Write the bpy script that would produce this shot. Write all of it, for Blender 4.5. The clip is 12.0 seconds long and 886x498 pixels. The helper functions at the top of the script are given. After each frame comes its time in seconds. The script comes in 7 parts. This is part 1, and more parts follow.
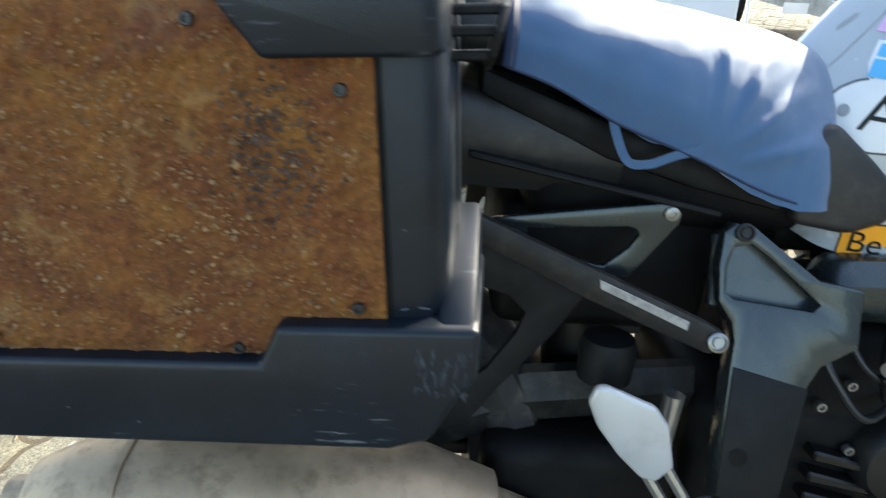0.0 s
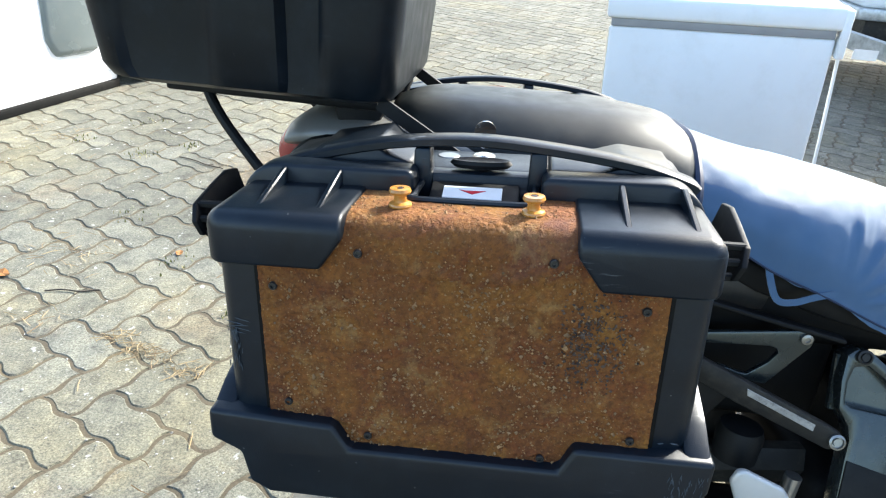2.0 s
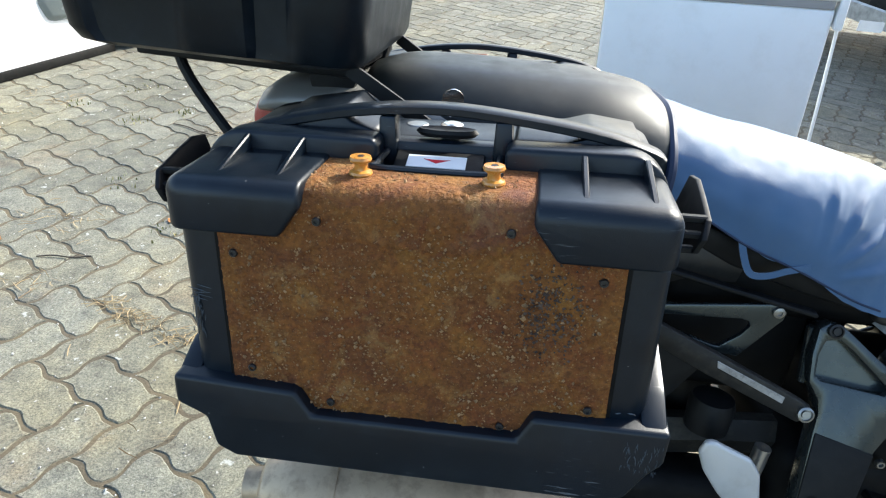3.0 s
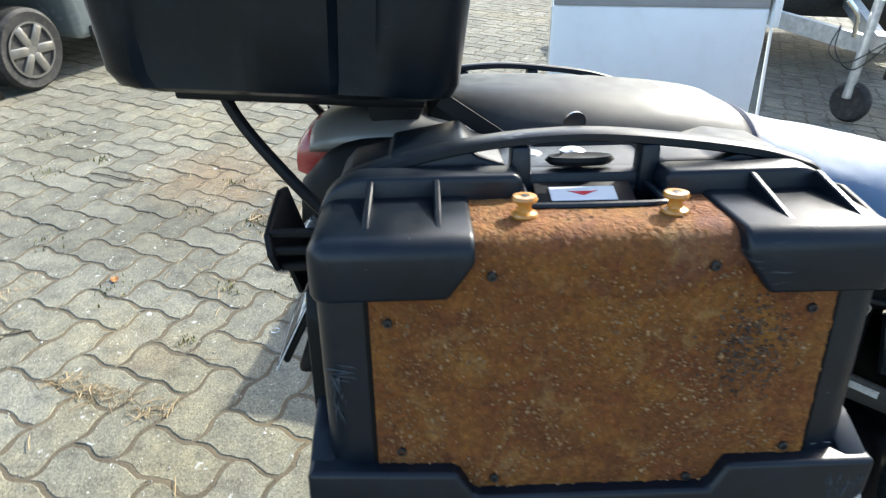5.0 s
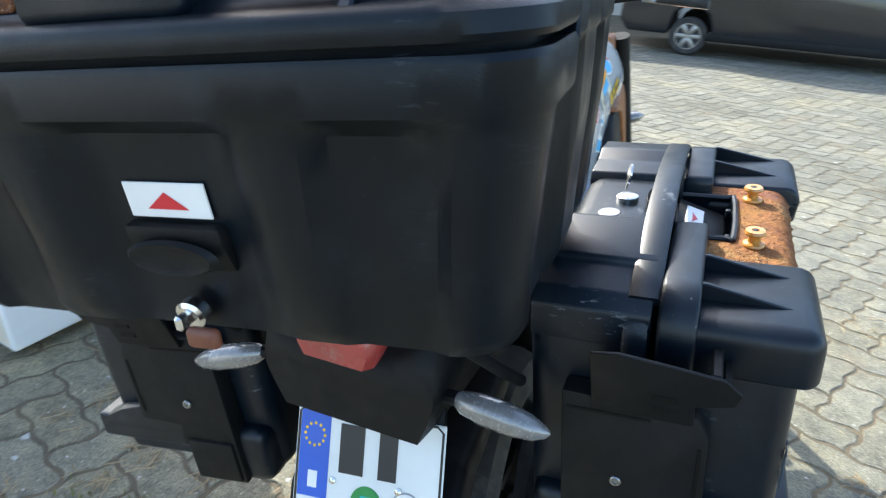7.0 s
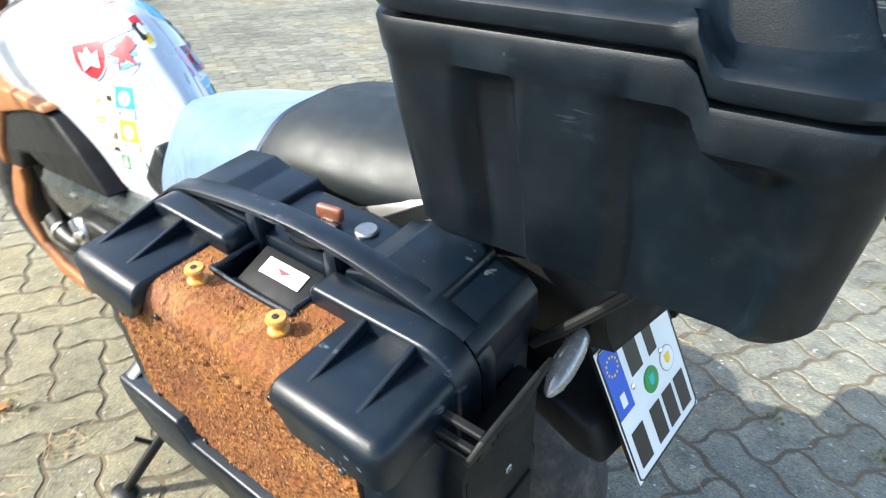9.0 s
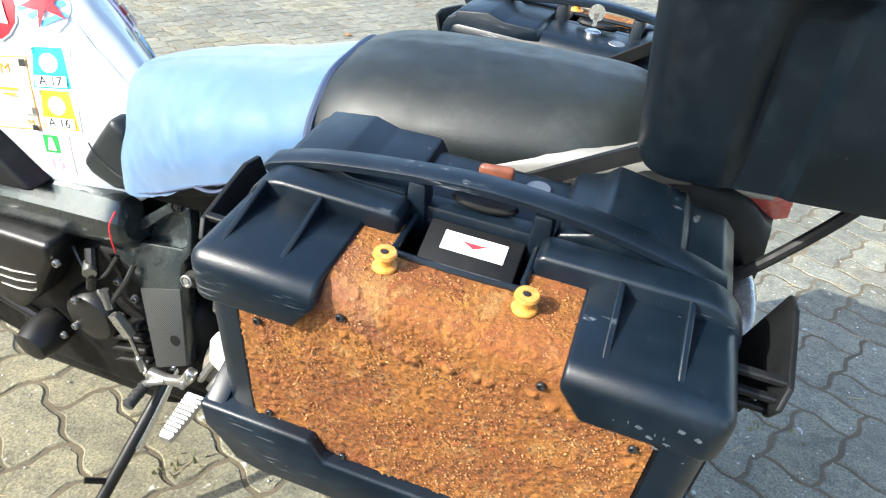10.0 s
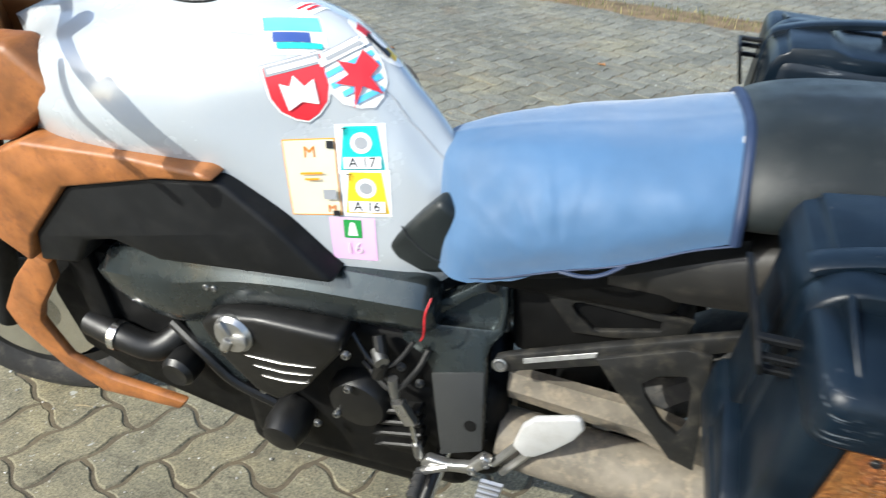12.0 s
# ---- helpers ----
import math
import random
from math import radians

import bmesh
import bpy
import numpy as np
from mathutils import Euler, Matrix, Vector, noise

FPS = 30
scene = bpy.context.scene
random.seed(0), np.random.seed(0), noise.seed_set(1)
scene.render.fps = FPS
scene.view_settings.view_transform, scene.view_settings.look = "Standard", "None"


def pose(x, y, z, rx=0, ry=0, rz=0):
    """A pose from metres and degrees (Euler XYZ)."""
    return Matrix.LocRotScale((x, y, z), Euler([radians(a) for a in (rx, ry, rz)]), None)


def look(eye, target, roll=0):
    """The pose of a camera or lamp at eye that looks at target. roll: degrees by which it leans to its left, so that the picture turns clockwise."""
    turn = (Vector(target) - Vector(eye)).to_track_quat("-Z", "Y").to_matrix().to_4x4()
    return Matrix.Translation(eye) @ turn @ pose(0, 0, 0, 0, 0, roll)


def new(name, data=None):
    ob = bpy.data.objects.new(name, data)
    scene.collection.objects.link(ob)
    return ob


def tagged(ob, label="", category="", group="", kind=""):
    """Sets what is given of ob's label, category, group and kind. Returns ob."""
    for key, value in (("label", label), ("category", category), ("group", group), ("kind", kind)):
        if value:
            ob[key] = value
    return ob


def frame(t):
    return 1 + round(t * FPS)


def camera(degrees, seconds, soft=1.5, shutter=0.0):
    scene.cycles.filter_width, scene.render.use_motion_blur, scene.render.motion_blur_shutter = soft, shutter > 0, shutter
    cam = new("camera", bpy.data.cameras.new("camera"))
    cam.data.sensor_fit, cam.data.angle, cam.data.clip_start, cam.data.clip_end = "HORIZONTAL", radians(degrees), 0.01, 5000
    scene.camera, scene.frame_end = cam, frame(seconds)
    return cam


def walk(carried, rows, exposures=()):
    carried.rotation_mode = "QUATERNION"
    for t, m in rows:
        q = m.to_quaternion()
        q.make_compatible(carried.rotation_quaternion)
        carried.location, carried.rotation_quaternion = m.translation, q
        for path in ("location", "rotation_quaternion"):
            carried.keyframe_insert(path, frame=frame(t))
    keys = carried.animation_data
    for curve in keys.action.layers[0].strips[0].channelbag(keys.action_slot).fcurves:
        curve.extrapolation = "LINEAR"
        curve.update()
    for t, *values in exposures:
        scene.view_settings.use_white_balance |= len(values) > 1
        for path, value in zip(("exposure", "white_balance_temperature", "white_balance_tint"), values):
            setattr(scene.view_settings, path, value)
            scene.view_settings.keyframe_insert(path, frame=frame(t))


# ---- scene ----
cam = camera(67.0, 12.0, soft=1.15, shutter=0.2)
PATH = [
    (0, (0.043, -0.701, 1.028), (-0.002, 1.065, 0.09), 2.1),
    (0.2, (-0.046, -0.698, 1.05), (-0.08, 1.071, 0.117), 4.2),
    (0.5, (-0.164, -0.726, 1.052), (-0.033, 1.035, 0.114), 6.6),
    (0.8, (-0.227, -0.754, 1.088), (-0.032, 1.043, 0.232), 7.4),
    (1, (-0.236, -0.779, 1.11), (-0.089, 1.017, 0.242), 7.6),
    (1.5, (-0.22, -0.818, 1.191), (-0.23, 0.954, 0.264), 6.7),
    (2, (-0.18, -0.836, 1.253), (-0.312, 0.914, 0.294), 4.0),
    (2.5, (-0.158, -0.848, 1.268), (-0.376, 0.89, 0.301), 2.4),
    (3, (-0.139, -0.831, 1.254), (-0.27, 0.874, 0.219), 4.6),
    (3.2, (-0.134, -0.824, 1.253), (-0.283, 0.874, 0.208), 4.2),
    (4.8, (-0.309, -0.802, 1.216), (-0.196, 0.939, 0.239), 6.2),
    (5, (-0.379, -0.755, 1.224), (-0.229, 0.985, 0.251), 2.9),
    (5.5, (-0.532, -0.666, 1.239), (-0.031, 1.015, 0.278), 2.6),
    (6, (-0.748, -0.559, 1.258), (0.271, 0.913, 0.365), 3.9),
    (6.2, (-0.831, -0.472, 1.245), (0.278, 0.916, 0.326), 2.5),
    (6.5, (-0.907, -0.322, 1.262), (0.418, 0.836, 0.313), 2.9),
    (6.7, (-0.966, -0.259, 1.257), (0.55, 0.684, 0.356), 3.0),
    (8.3, (-1.027, 0.563, 1.281), (0.535, -0.26, 0.342), 5.2),
    (8.5, (-0.944, 0.652, 1.267), (0.532, -0.288, 0.298), 3.4),
    (8.7, (-0.851, 0.725, 1.242), (0.499, -0.36, 0.24), 2.4),
    (9, (-0.721, 0.816, 1.256), (0.383, -0.551, 0.301), 2.0),
    (9.2, (-0.649, 0.888, 1.236), (0.254, -0.634, 0.304), 2.0),
    (9.5, (-0.532, 0.952, 1.233), (0.243, -0.554, 0.169), 2.1),
    (10, (-0.345, 0.968, 1.197), (0.197, -0.671, 0.186), 5.7),
    (10.5, (-0.28, 1.012, 1.189), (0.089, -0.68, 0.189), 4.7),
    (11, (-0.215, 1.058, 1.214), (0.204, -0.666, 0.291), 1.9),
    (11.5, (-0.083, 1.092, 1.199), (0.342, -0.639, 0.292), 3.7),
    (11.8, (0.06, 1.057, 1.205), (0.554, -0.647, 0.282), 2.8),
    (12, (0.191, 1.01, 1.218), (0.701, -0.634, 0.199), 1.6),
]
EXPOSURES = [(0, 2.1, 7000, 7.0), (0.5, 2.45, 6720, 7.0), (1.5, 2.2, 6430, 7.0), (2.0, 1.95, 6430, 7.0), (2.5, 1.9, 6430, 7.0), (3.0, 1.65, 6430, 7.0), (3.2, 1.65, 6430, 7.0), (5.0, 1.7, 6430, 7.0), (5.5, 1.62, 6430, 7.0), (6.0, 1.68, 6430, 7.0), (6.5, 2.0, 6430, 7.0), (8.5, 2.0, 6430, 7.0), (9.5, 2.1, 6430, 7.0), (11, 1.9, 6430, 7.0), (11.5, 1.82, 6430, 7.0), (12, 1.2, 6250, 7.0)]
walk(cam, [(t, look(eye, target, roll)) for t, eye, target, roll in PATH], EXPOSURES)

# ---- world, sun ----
world = bpy.data.worlds.new("sky")
scene.world = world
world.use_nodes = True
wn = world.node_tree
sky = wn.nodes.new("ShaderNodeTexSky")
sky.sky_type, sky.sun_disc = "NISHITA", False
SUN_TO = Vector((1.0, 1.07, 1.0)).normalized()
sky.dust_density = 2.0
sky.sun_elevation = math.asin(SUN_TO.z)
sky.sun_rotation = math.atan2(SUN_TO.x, SUN_TO.y)
wn.links.new(sky.outputs[0], wn.nodes["Background"].inputs[0])
wn.nodes["Background"].inputs[1].default_value = 0.15
sun = new("sun", bpy.data.lights.new("sun", "SUN"))
sun.data.energy, sun.data.angle, sun.data.color = 2.95, radians(0.5), (1.0, 0.965, 0.88)
sun.matrix_world = look(SUN_TO * 20, (0, 0, 0))


# ---- materials ----
def nodes_of(name):
    m = bpy.data.materials.new(name)
    m.use_nodes = True
    t = m.node_tree
    return m, t, t.nodes["Principled BSDF"]


def add(t, kind, **inputs):
    n = t.nodes.new(kind)
    for k, v in inputs.items():
        n.inputs[k.replace("_", " ")].default_value = v
    return n


def noise_of(t, scale, detail=4.0, rough=0.55, co=None):
    n = add(t, "ShaderNodeTexNoise", Scale=scale, Detail=detail, Roughness=rough)
    if co is None:
        co = t.nodes.new("ShaderNodeTexCoord").outputs["Object"]
    t.links.new(co, n.inputs["Vector"])
    return n.outputs["Fac"]


def ramp(t, fac, *stops):
    r = t.nodes.new("ShaderNodeValToRGB")
    e = r.color_ramp.elements
    while len(e) < len(stops):
        e.new(0.5)
    for el, (p, c) in zip(e, stops):
        el.position, el.color = p, (*c, 1) if len(c) == 3 else c
    t.links.new(fac, r.inputs[0])
    return r.outputs[0]


def mix(t, fac, a, b, mode="MIX"):
    m = t.nodes.new("ShaderNodeMix")
    m.data_type, m.blend_type = "RGBA", mode
    for sock, v in ((0, fac), (6, a), (7, b)):
        if isinstance(v, bpy.types.NodeSocket):
            t.links.new(v, m.inputs[sock])
        else:
            m.inputs[sock].default_value = v if sock == 0 else (*v, 1)
    return m.outputs[2]


def bump(t, b, height, strength, dist):
    n = add(t, "ShaderNodeBump", Strength=strength, Distance=dist)
    t.links.new(height, n.inputs["Height"])
    t.links.new(n.outputs[0], b.inputs["Normal"])


def surf(name, col, rough=0.5, metal=0.0, var=0.25, scale=9.0, grain=300.0, rel=0.25, dirt=None, amount=0.35, coat=0.0, sheen=0.0, spec=0.5):
    """A surface with large and fine variation, grain relief and an optional dirt colour."""
    m, t, b = nodes_of(name)
    big, fine = noise_of(t, scale, 5), noise_of(t, grain, 3)
    dark = tuple(c * (1 - var) for c in col)
    light = tuple(min(1, c * (1 + var)) for c in col)
    c = ramp(t, big, (0.3, dark), (0.7, light))
    if dirt:
        d = noise_of(t, scale * 2.7, 8, 0.7)
        f = ramp(t, d, (0.5, (0, 0, 0)), (0.72, (amount, amount, amount)))
        c = mix(t, f, c, dirt)
    t.links.new(c, b.inputs["Base Color"])
    r = ramp(t, noise_of(t, scale * 3, 6), (0.3, (rough * 0.8,) * 3), (0.7, (min(1, rough * 1.2),) * 3))
    t.links.new(r, b.inputs["Roughness"])
    b.inputs["Metallic"].default_value = metal
    b.inputs["Coat Weight"].default_value = coat
    b.inputs["Specular IOR Level"].default_value = spec
    b.inputs["Coat Roughness"].default_value = 0.08
    b.inputs["Sheen Weight"].default_value = sheen
    bump(t, b, fine, rel, 0.0006)
    return m


def flat(name, col, rough=0.4):
    return surf(name, col, rough, var=0.08, rel=0.05)


def warped(t, co, scale, amount):
    """Coordinates pushed about by noise, for ragged blotches."""
    n = add(t, "ShaderNodeTexNoise", Scale=scale, Detail=4.0, Roughness=0.6)
    t.links.new(co, n.inputs["Vector"])
    m = t.nodes.new("ShaderNodeVectorMath")
    m.operation = "MULTIPLY_ADD"
    t.links.new(n.outputs["Color"], m.inputs[0])
    m.inputs[1].default_value = (amount,) * 3
    t.links.new(co, m.inputs[2])
    return m.outputs[0]


def rust_material(name):
    """Ochre rust: ragged red-brown blotches, purple stains, coarse scale and patches of pale and dark grit."""
    m, t, b = nodes_of(name)
    co = t.nodes.new("ShaderNodeTexCoord").outputs["Object"]
    wco = warped(t, co, 14, 0.09)
    big, mid = noise_of(t, 9, 6, 0.62, wco), noise_of(t, 34, 6, 0.7, wco)
    fine, dust = noise_of(t, 420, 3, 0.6, co), noise_of(t, 190, 6, 0.8, co)
    a = ramp(t, big, (0.36, (0.13, 0.038, 0.013)), (0.47, (0.19, 0.063, 0.015)), (0.56, (0.235, 0.086, 0.017)), (0.68, (0.28, 0.12, 0.023)))
    g = ramp(t, mid, (0.32, (0.11, 0.031, 0.012)), (0.46, (0.185, 0.06, 0.015)), (0.58, (0.235, 0.086, 0.018)), (0.7, (0.3, 0.135, 0.03)))
    c = mix(t, 0.45, a, g)
    red = ramp(t, noise_of(t, 16, 6, 0.7, wco), (0.52, (0, 0, 0)), (0.6, (0.55, 0.55, 0.55)))
    c = mix(t, red, c, (0.17, 0.043, 0.014))
    chip = t.nodes.new("ShaderNodeTexVoronoi")
    chip.inputs["Scale"].default_value = 210
    t.links.new(warped(t, co, 90, 0.012), chip.inputs["Vector"])
    chips = ramp(t, chip.outputs["Color"], (0.15, (0.55, 0.5, 0.48)), (0.5, (1, 1, 1)), (0.85, (1.5, 1.48, 1.4)))
    c = mix(t, 0.35, c, chips, "MULTIPLY")
    c = mix(t, 1.0, c, (0.82, 0.87, 0.75), "MULTIPLY")
    for scale, low, high, col in ((330, 0.8, 0.84, (0.4, 0.25, 0.11)), (260, 0.78, 0.82, (0.06, 0.024, 0.014))):
        dot = t.nodes.new("ShaderNodeTexVoronoi")
        dot.inputs["Scale"].default_value = scale
        t.links.new(warped(t, co, 120, 0.006), dot.inputs["Vector"])
        near = ramp(t, dot.outputs["Distance"], (0.12, (0.45, 0.45, 0.45)), (0.34, (0, 0, 0)))
        some = ramp(t, dot.outputs["Color"], (low - 0.1, (0, 0, 0)), (high - 0.1, (1, 1, 1)))
        c = mix(t, mix(t, 1.0, near, some, "MULTIPLY"), c, col)
    tan = ramp(t, noise_of(t, 24, 6, 0.72, wco), (0.55, (0, 0, 0)), (0.64, (0.6, 0.6, 0.6)))
    c = mix(t, tan, c, (0.25, 0.135, 0.045))
    purple = ramp(t, noise_of(t, 7.5, 3, 0.5, wco), (0.6, (0, 0, 0)), (0.7, (0.5, 0.5, 0.5)))
    c = mix(t, purple, c, (0.12, 0.046, 0.042))
    # relief shading put into the colour: pits darker, raised flakes paler
    shade = ramp(t, dust, (0.36, (0.28, 0.25, 0.23)), (0.48, (1, 1, 1)), (0.61, (1.7, 1.65, 1.45)))
    c = mix(t, 0.36, c, shade, "MULTIPLY")
    patch = ramp(t, noise_of(t, 12, 5, 0.7, wco), (0.46, (0.3, 0.3, 0.3)), (0.62, (1, 1, 1)))
    pale = mix(t, 1.0, ramp(t, noise_of(t, 330, 2, 0.5, co), (0.66, (0, 0, 0)), (0.71, (0.75, 0.75, 0.75))), patch, "MULTIPLY")
    c = mix(t, pale, c, (0.4, 0.27, 0.13))
    sooty = ramp(t, noise_of(t, 8, 4, 0.7, wco), (0.6, (0, 0, 0)), (0.7, (1, 1, 1)))
    dark = mix(t, 1.0, ramp(t, noise_of(t, 230, 3, 0.6, co), (0.4, (0.9, 0.9, 0.9)), (0.47, (0, 0, 0))), sooty, "MULTIPLY")
    c = mix(t, dark, c, (0.03, 0.026, 0.024))
    t.links.new(c, b.inputs["Base Color"])
    b.inputs["Roughness"].default_value = 0.8
    b.inputs["Specular IOR Level"].default_value = 0.35
    crust = t.nodes.new("ShaderNodeTexVoronoi")
    crust.inputs["Scale"].default_value = 140
    t.links.new(warped(t, co, 70, 0.016), crust.inputs["Vector"])
    scab = mix(t, 1.0, ramp(t, crust.outputs["Distance"], (0.0, (1, 1, 1)), (0.75, (0, 0, 0))), ramp(t, noise_of(t, 40, 4, 0.6, wco), (0.42, (0.1, 0.1, 0.1)), (0.6, (1, 1, 1))), "MULTIPLY")
    bump(t, b, mix(t, 0.5, mix(t, 0.35, dust, fine), scab), 0.8, 0.0055)
    return m


def scuffed(name, col, rough, spec, amount):
    """Grained moulded plastic with a dusty film and fine pale scuffs in places."""
    m = surf(name, col, rough, var=0.35, grain=900, rel=0.3, dirt=(0.03, 0.045, 0.055), amount=0.14, spec=spec)
    t, b = m.node_tree, m.node_tree.nodes["Principled BSDF"]
    old = b.inputs["Base Color"].links[0].from_socket
    co = t.nodes.new("ShaderNodeTexCoord").outputs["Object"]
    long = t.nodes.new("ShaderNodeMapping")
    long.inputs["Scale"].default_value = (26, 60, 240)
    long.inputs["Rotation"].default_value = (0.2, 0.35, 0.0)
    t.links.new(co, long.inputs["Vector"])
    lines = ramp(t, noise_of(t, 1.0, 4, 0.6, long.outputs[0]), (0.6, (0, 0, 0)), (0.66, (1, 1, 1)))
    where = ramp(t, noise_of(t, 9, 3, 0.6, co), (0.58, (0, 0, 0)), (0.7, (amount, amount, amount)))
    specks = ramp(t, noise_of(t, 170, 2, 0.5, co), (0.76, (0, 0, 0)), (0.78, (amount * 0.6,) * 3))
    c = mix(t, mix(t, 1.0, lines, where, "MULTIPLY"), old, (0.2, 0.22, 0.24))
    t.links.new(mix(t, specks, c, (0.3, 0.31, 0.31)), b.inputs["Base Color"])
    return m


BLACK = scuffed("black_case_plastic", (0.0025, 0.0062, 0.0112), 0.35, 0.36, 0.5)
TUB_BLACK = scuffed("black_top_case_plastic", (0.002, 0.0046, 0.0074), 0.38, 0.25, 0.1)
BLACK_SOFT = surf("black_matt_plastic", (0.005, 0.0055, 0.006), 0.55, var=0.3, grain=700, rel=0.4, dirt=(0.04, 0.038, 0.033), amount=0.18, spec=0.22)
GUNMETAL = surf("grey_frame_paint", (0.045, 0.057, 0.06), 0.27, metal=0.7, var=0.15, grain=900, rel=0.1, dirt=(0.12, 0.11, 0.09), amount=0.2, coat=0.3)
DUSTY = surf("dusty_dark_metal", (0.012, 0.012, 0.0115), 0.5, var=0.35, scale=14, dirt=(0.09, 0.08, 0.06), amount=0.4, spec=0.35)
ENGINE = surf("black_engine_casting", (0.005, 0.005, 0.005), 0.4, var=0.3, grain=500, rel=0.5, dirt=(0.035, 0.032, 0.028), amount=0.14, spec=0.4)
RUST = rust_material("rusted_sheet")
RUST_FAIR = surf("rust_effect_fairing_paint", (0.27, 0.1, 0.027), 0.5, var=0.35, scale=16, grain=260, rel=0.6, dirt=(0.13, 0.045, 0.018), amount=0.75)
SILVER = surf("pearl_white_tank_paint", (0.43, 0.455, 0.47), 0.25, metal=0.15, var=0.05, scale=5, grain=1500, rel=0.03, coat=0.6)
TAIL_GREY = surf("grey_tail_paint", (0.19, 0.187, 0.175), 0.35, metal=0.2, var=0.12, scale=9, dirt=(0.3, 0.27, 0.22), amount=0.35)
VINYL = surf("black_seat_vinyl", (0.011, 0.014, 0.0142), 0.42, var=0.2, grain=1100, rel=0.5, dirt=(0.06, 0.066, 0.066), amount=0.22, spec=0.3)
CLOTH = surf("blue_cotton_cover", (0.036, 0.1, 0.2), 0.58, var=0.1, grain=1300, rel=0.7, sheen=0.42, spec=0.5)
# hem blue, darkened far below the cover cloth to paint in its shadow
HEM = surf("shaded_blue_hem", (0.012, 0.024, 0.06), 0.6, var=0.2, grain=900, rel=0.5)
TYRE = surf("tyre_rubber", (0.02, 0.02, 0.02), 0.75, var=0.3, grain=250, rel=0.5, dirt=(0.16, 0.14, 0.11), amount=0.4)
ALU = surf("brushed_aluminium", (0.45, 0.445, 0.43), 0.32, metal=0.9, var=0.15, dirt=(0.35, 0.31, 0.25), amount=0.5)
STEEL = surf("bright_steel", (0.7, 0.7, 0.69), 0.22, metal=1.0, var=0.1)
STRIP = surf("worn_printed_strip", (0.36, 0.36, 0.35), 0.4, metal=0.3, var=0.2, scale=60, dirt=(0.08, 0.08, 0.075), amount=0.7)
WHITE_ALU = surf("satin_white_alloy", (0.55, 0.55, 0.54), 0.35, metal=0.3, var=0.1, dirt=(0.3, 0.28, 0.24), amount=0.3)
EXHAUST = surf("weathered_steel_silencer", (0.46, 0.345, 0.225), 0.5, metal=0.45, var=0.25, scale=12, dirt=(0.16, 0.11, 0.07), amount=0.6)
BRASS = surf("varnished_wood_spool", (0.5, 0.21, 0.035), 0.3, metal=0.0, var=0.25, scale=60, dirt=(0.6, 0.37, 0.12), amount=0.5, coat=0.4)
WHITE = surf("white_enamel", (0.82, 0.85, 0.86), 0.35, var=0.05, scale=3, dirt=(0.5, 0.47, 0.38), amount=0.15)
STAINED = surf("yellowed_white_enamel", (0.7, 0.66, 0.55), 0.4, var=0.08, scale=4, dirt=(0.45, 0.3, 0.12), amount=0.35)
RED_LENS = surf("red_lens_plastic", (0.34, 0.05, 0.042), 0.28, var=0.2, dirt=(0.26, 0.22, 0.19), amount=0.8, coat=0.3)
BLACK_DUSTY = surf("dusty_black_plastic", (0.016, 0.0155, 0.0145), 0.5, var=0.35, scale=7, dirt=(0.09, 0.08, 0.065), amount=0.4)
CAKED = surf("dust_caked_alloy", (0.15, 0.13, 0.1), 0.75, var=0.4, scale=16, dirt=(0.32, 0.26, 0.18), amount=0.7)
# darkest black: inner blocks, and shade painted into gaps, slots and holes
ENGINE_DARK = surf("darkest_black", (0.0025, 0.0025, 0.0025), 0.6, var=0.3, grain=500, rel=0.5, dirt=(0.02, 0.018, 0.015), amount=0.15, spec=0.18)
# paler copy of the rust grain, lightened to show on the shaded plate
SHADE_SIDE_GRAIN = surf("shade_side_rust_grain", (0.26, 0.145, 0.06), 0.75, var=0.6, scale=130)
GRIT = surf("dark_grit", (0.07, 0.046, 0.032), 0.9, var=0.8, scale=150)
GRAIN = surf("pale_rust_grain", (0.28, 0.125, 0.04), 0.75, var=0.6, scale=130)
SCUFF = surf("scraped_pale_plastic", (0.05, 0.064, 0.078), 0.7, var=0.4, scale=120)
GREY_STEEL = surf("grey_steel_screw", (0.3, 0.3, 0.29), 0.35, metal=0.9, var=0.2)
CLEAR = surf("clear_lens_plastic", (0.22, 0.215, 0.21), 0.25, metal=0.3, var=0.15, scale=80, coat=0.8)
PLATE = flat("plate_white", (0.72, 0.73, 0.71), 0.35)
BLUE = flat("sign_blue", (0.01, 0.09, 0.5), 0.35)
INK = flat("black_ink", (0.012, 0.012, 0.012), 0.4)
PAPER = flat("white_label", (0.78, 0.77, 0.75), 0.45)
RED = flat("red_ink", (0.6, 0.02, 0.03), 0.4)
YELLOW = flat("yellow_ink", (0.8, 0.5, 0.02), 0.4)
GREEN = flat("green_ink", (0.02, 0.25, 0.05), 0.4)
TEAL = flat("teal_ink", (0.01, 0.42, 0.4), 0.4)
SKY = flat("light_blue_ink", (0.1, 0.45, 0.75), 0.4)
NAVY = flat("navy_ink", (0.02, 0.06, 0.25), 0.4)
PINK = flat("pink_ink", (0.72, 0.42, 0.66), 0.4)
BEIGE = flat("faded_cream_print", (0.66, 0.6, 0.44), 0.5)
ORANGE = flat("orange_ink", (0.85, 0.33, 0.01), 0.4)
GREY = flat("grey_ink", (0.3, 0.31, 0.32), 0.4)
GLASS = surf("dark_car_glass", (0.02, 0.025, 0.03), 0.06, var=0.1, coat=0.5)
LEATHER = surf("brown_leather_fob", (0.16, 0.05, 0.025), 0.5, var=0.3, scale=60)
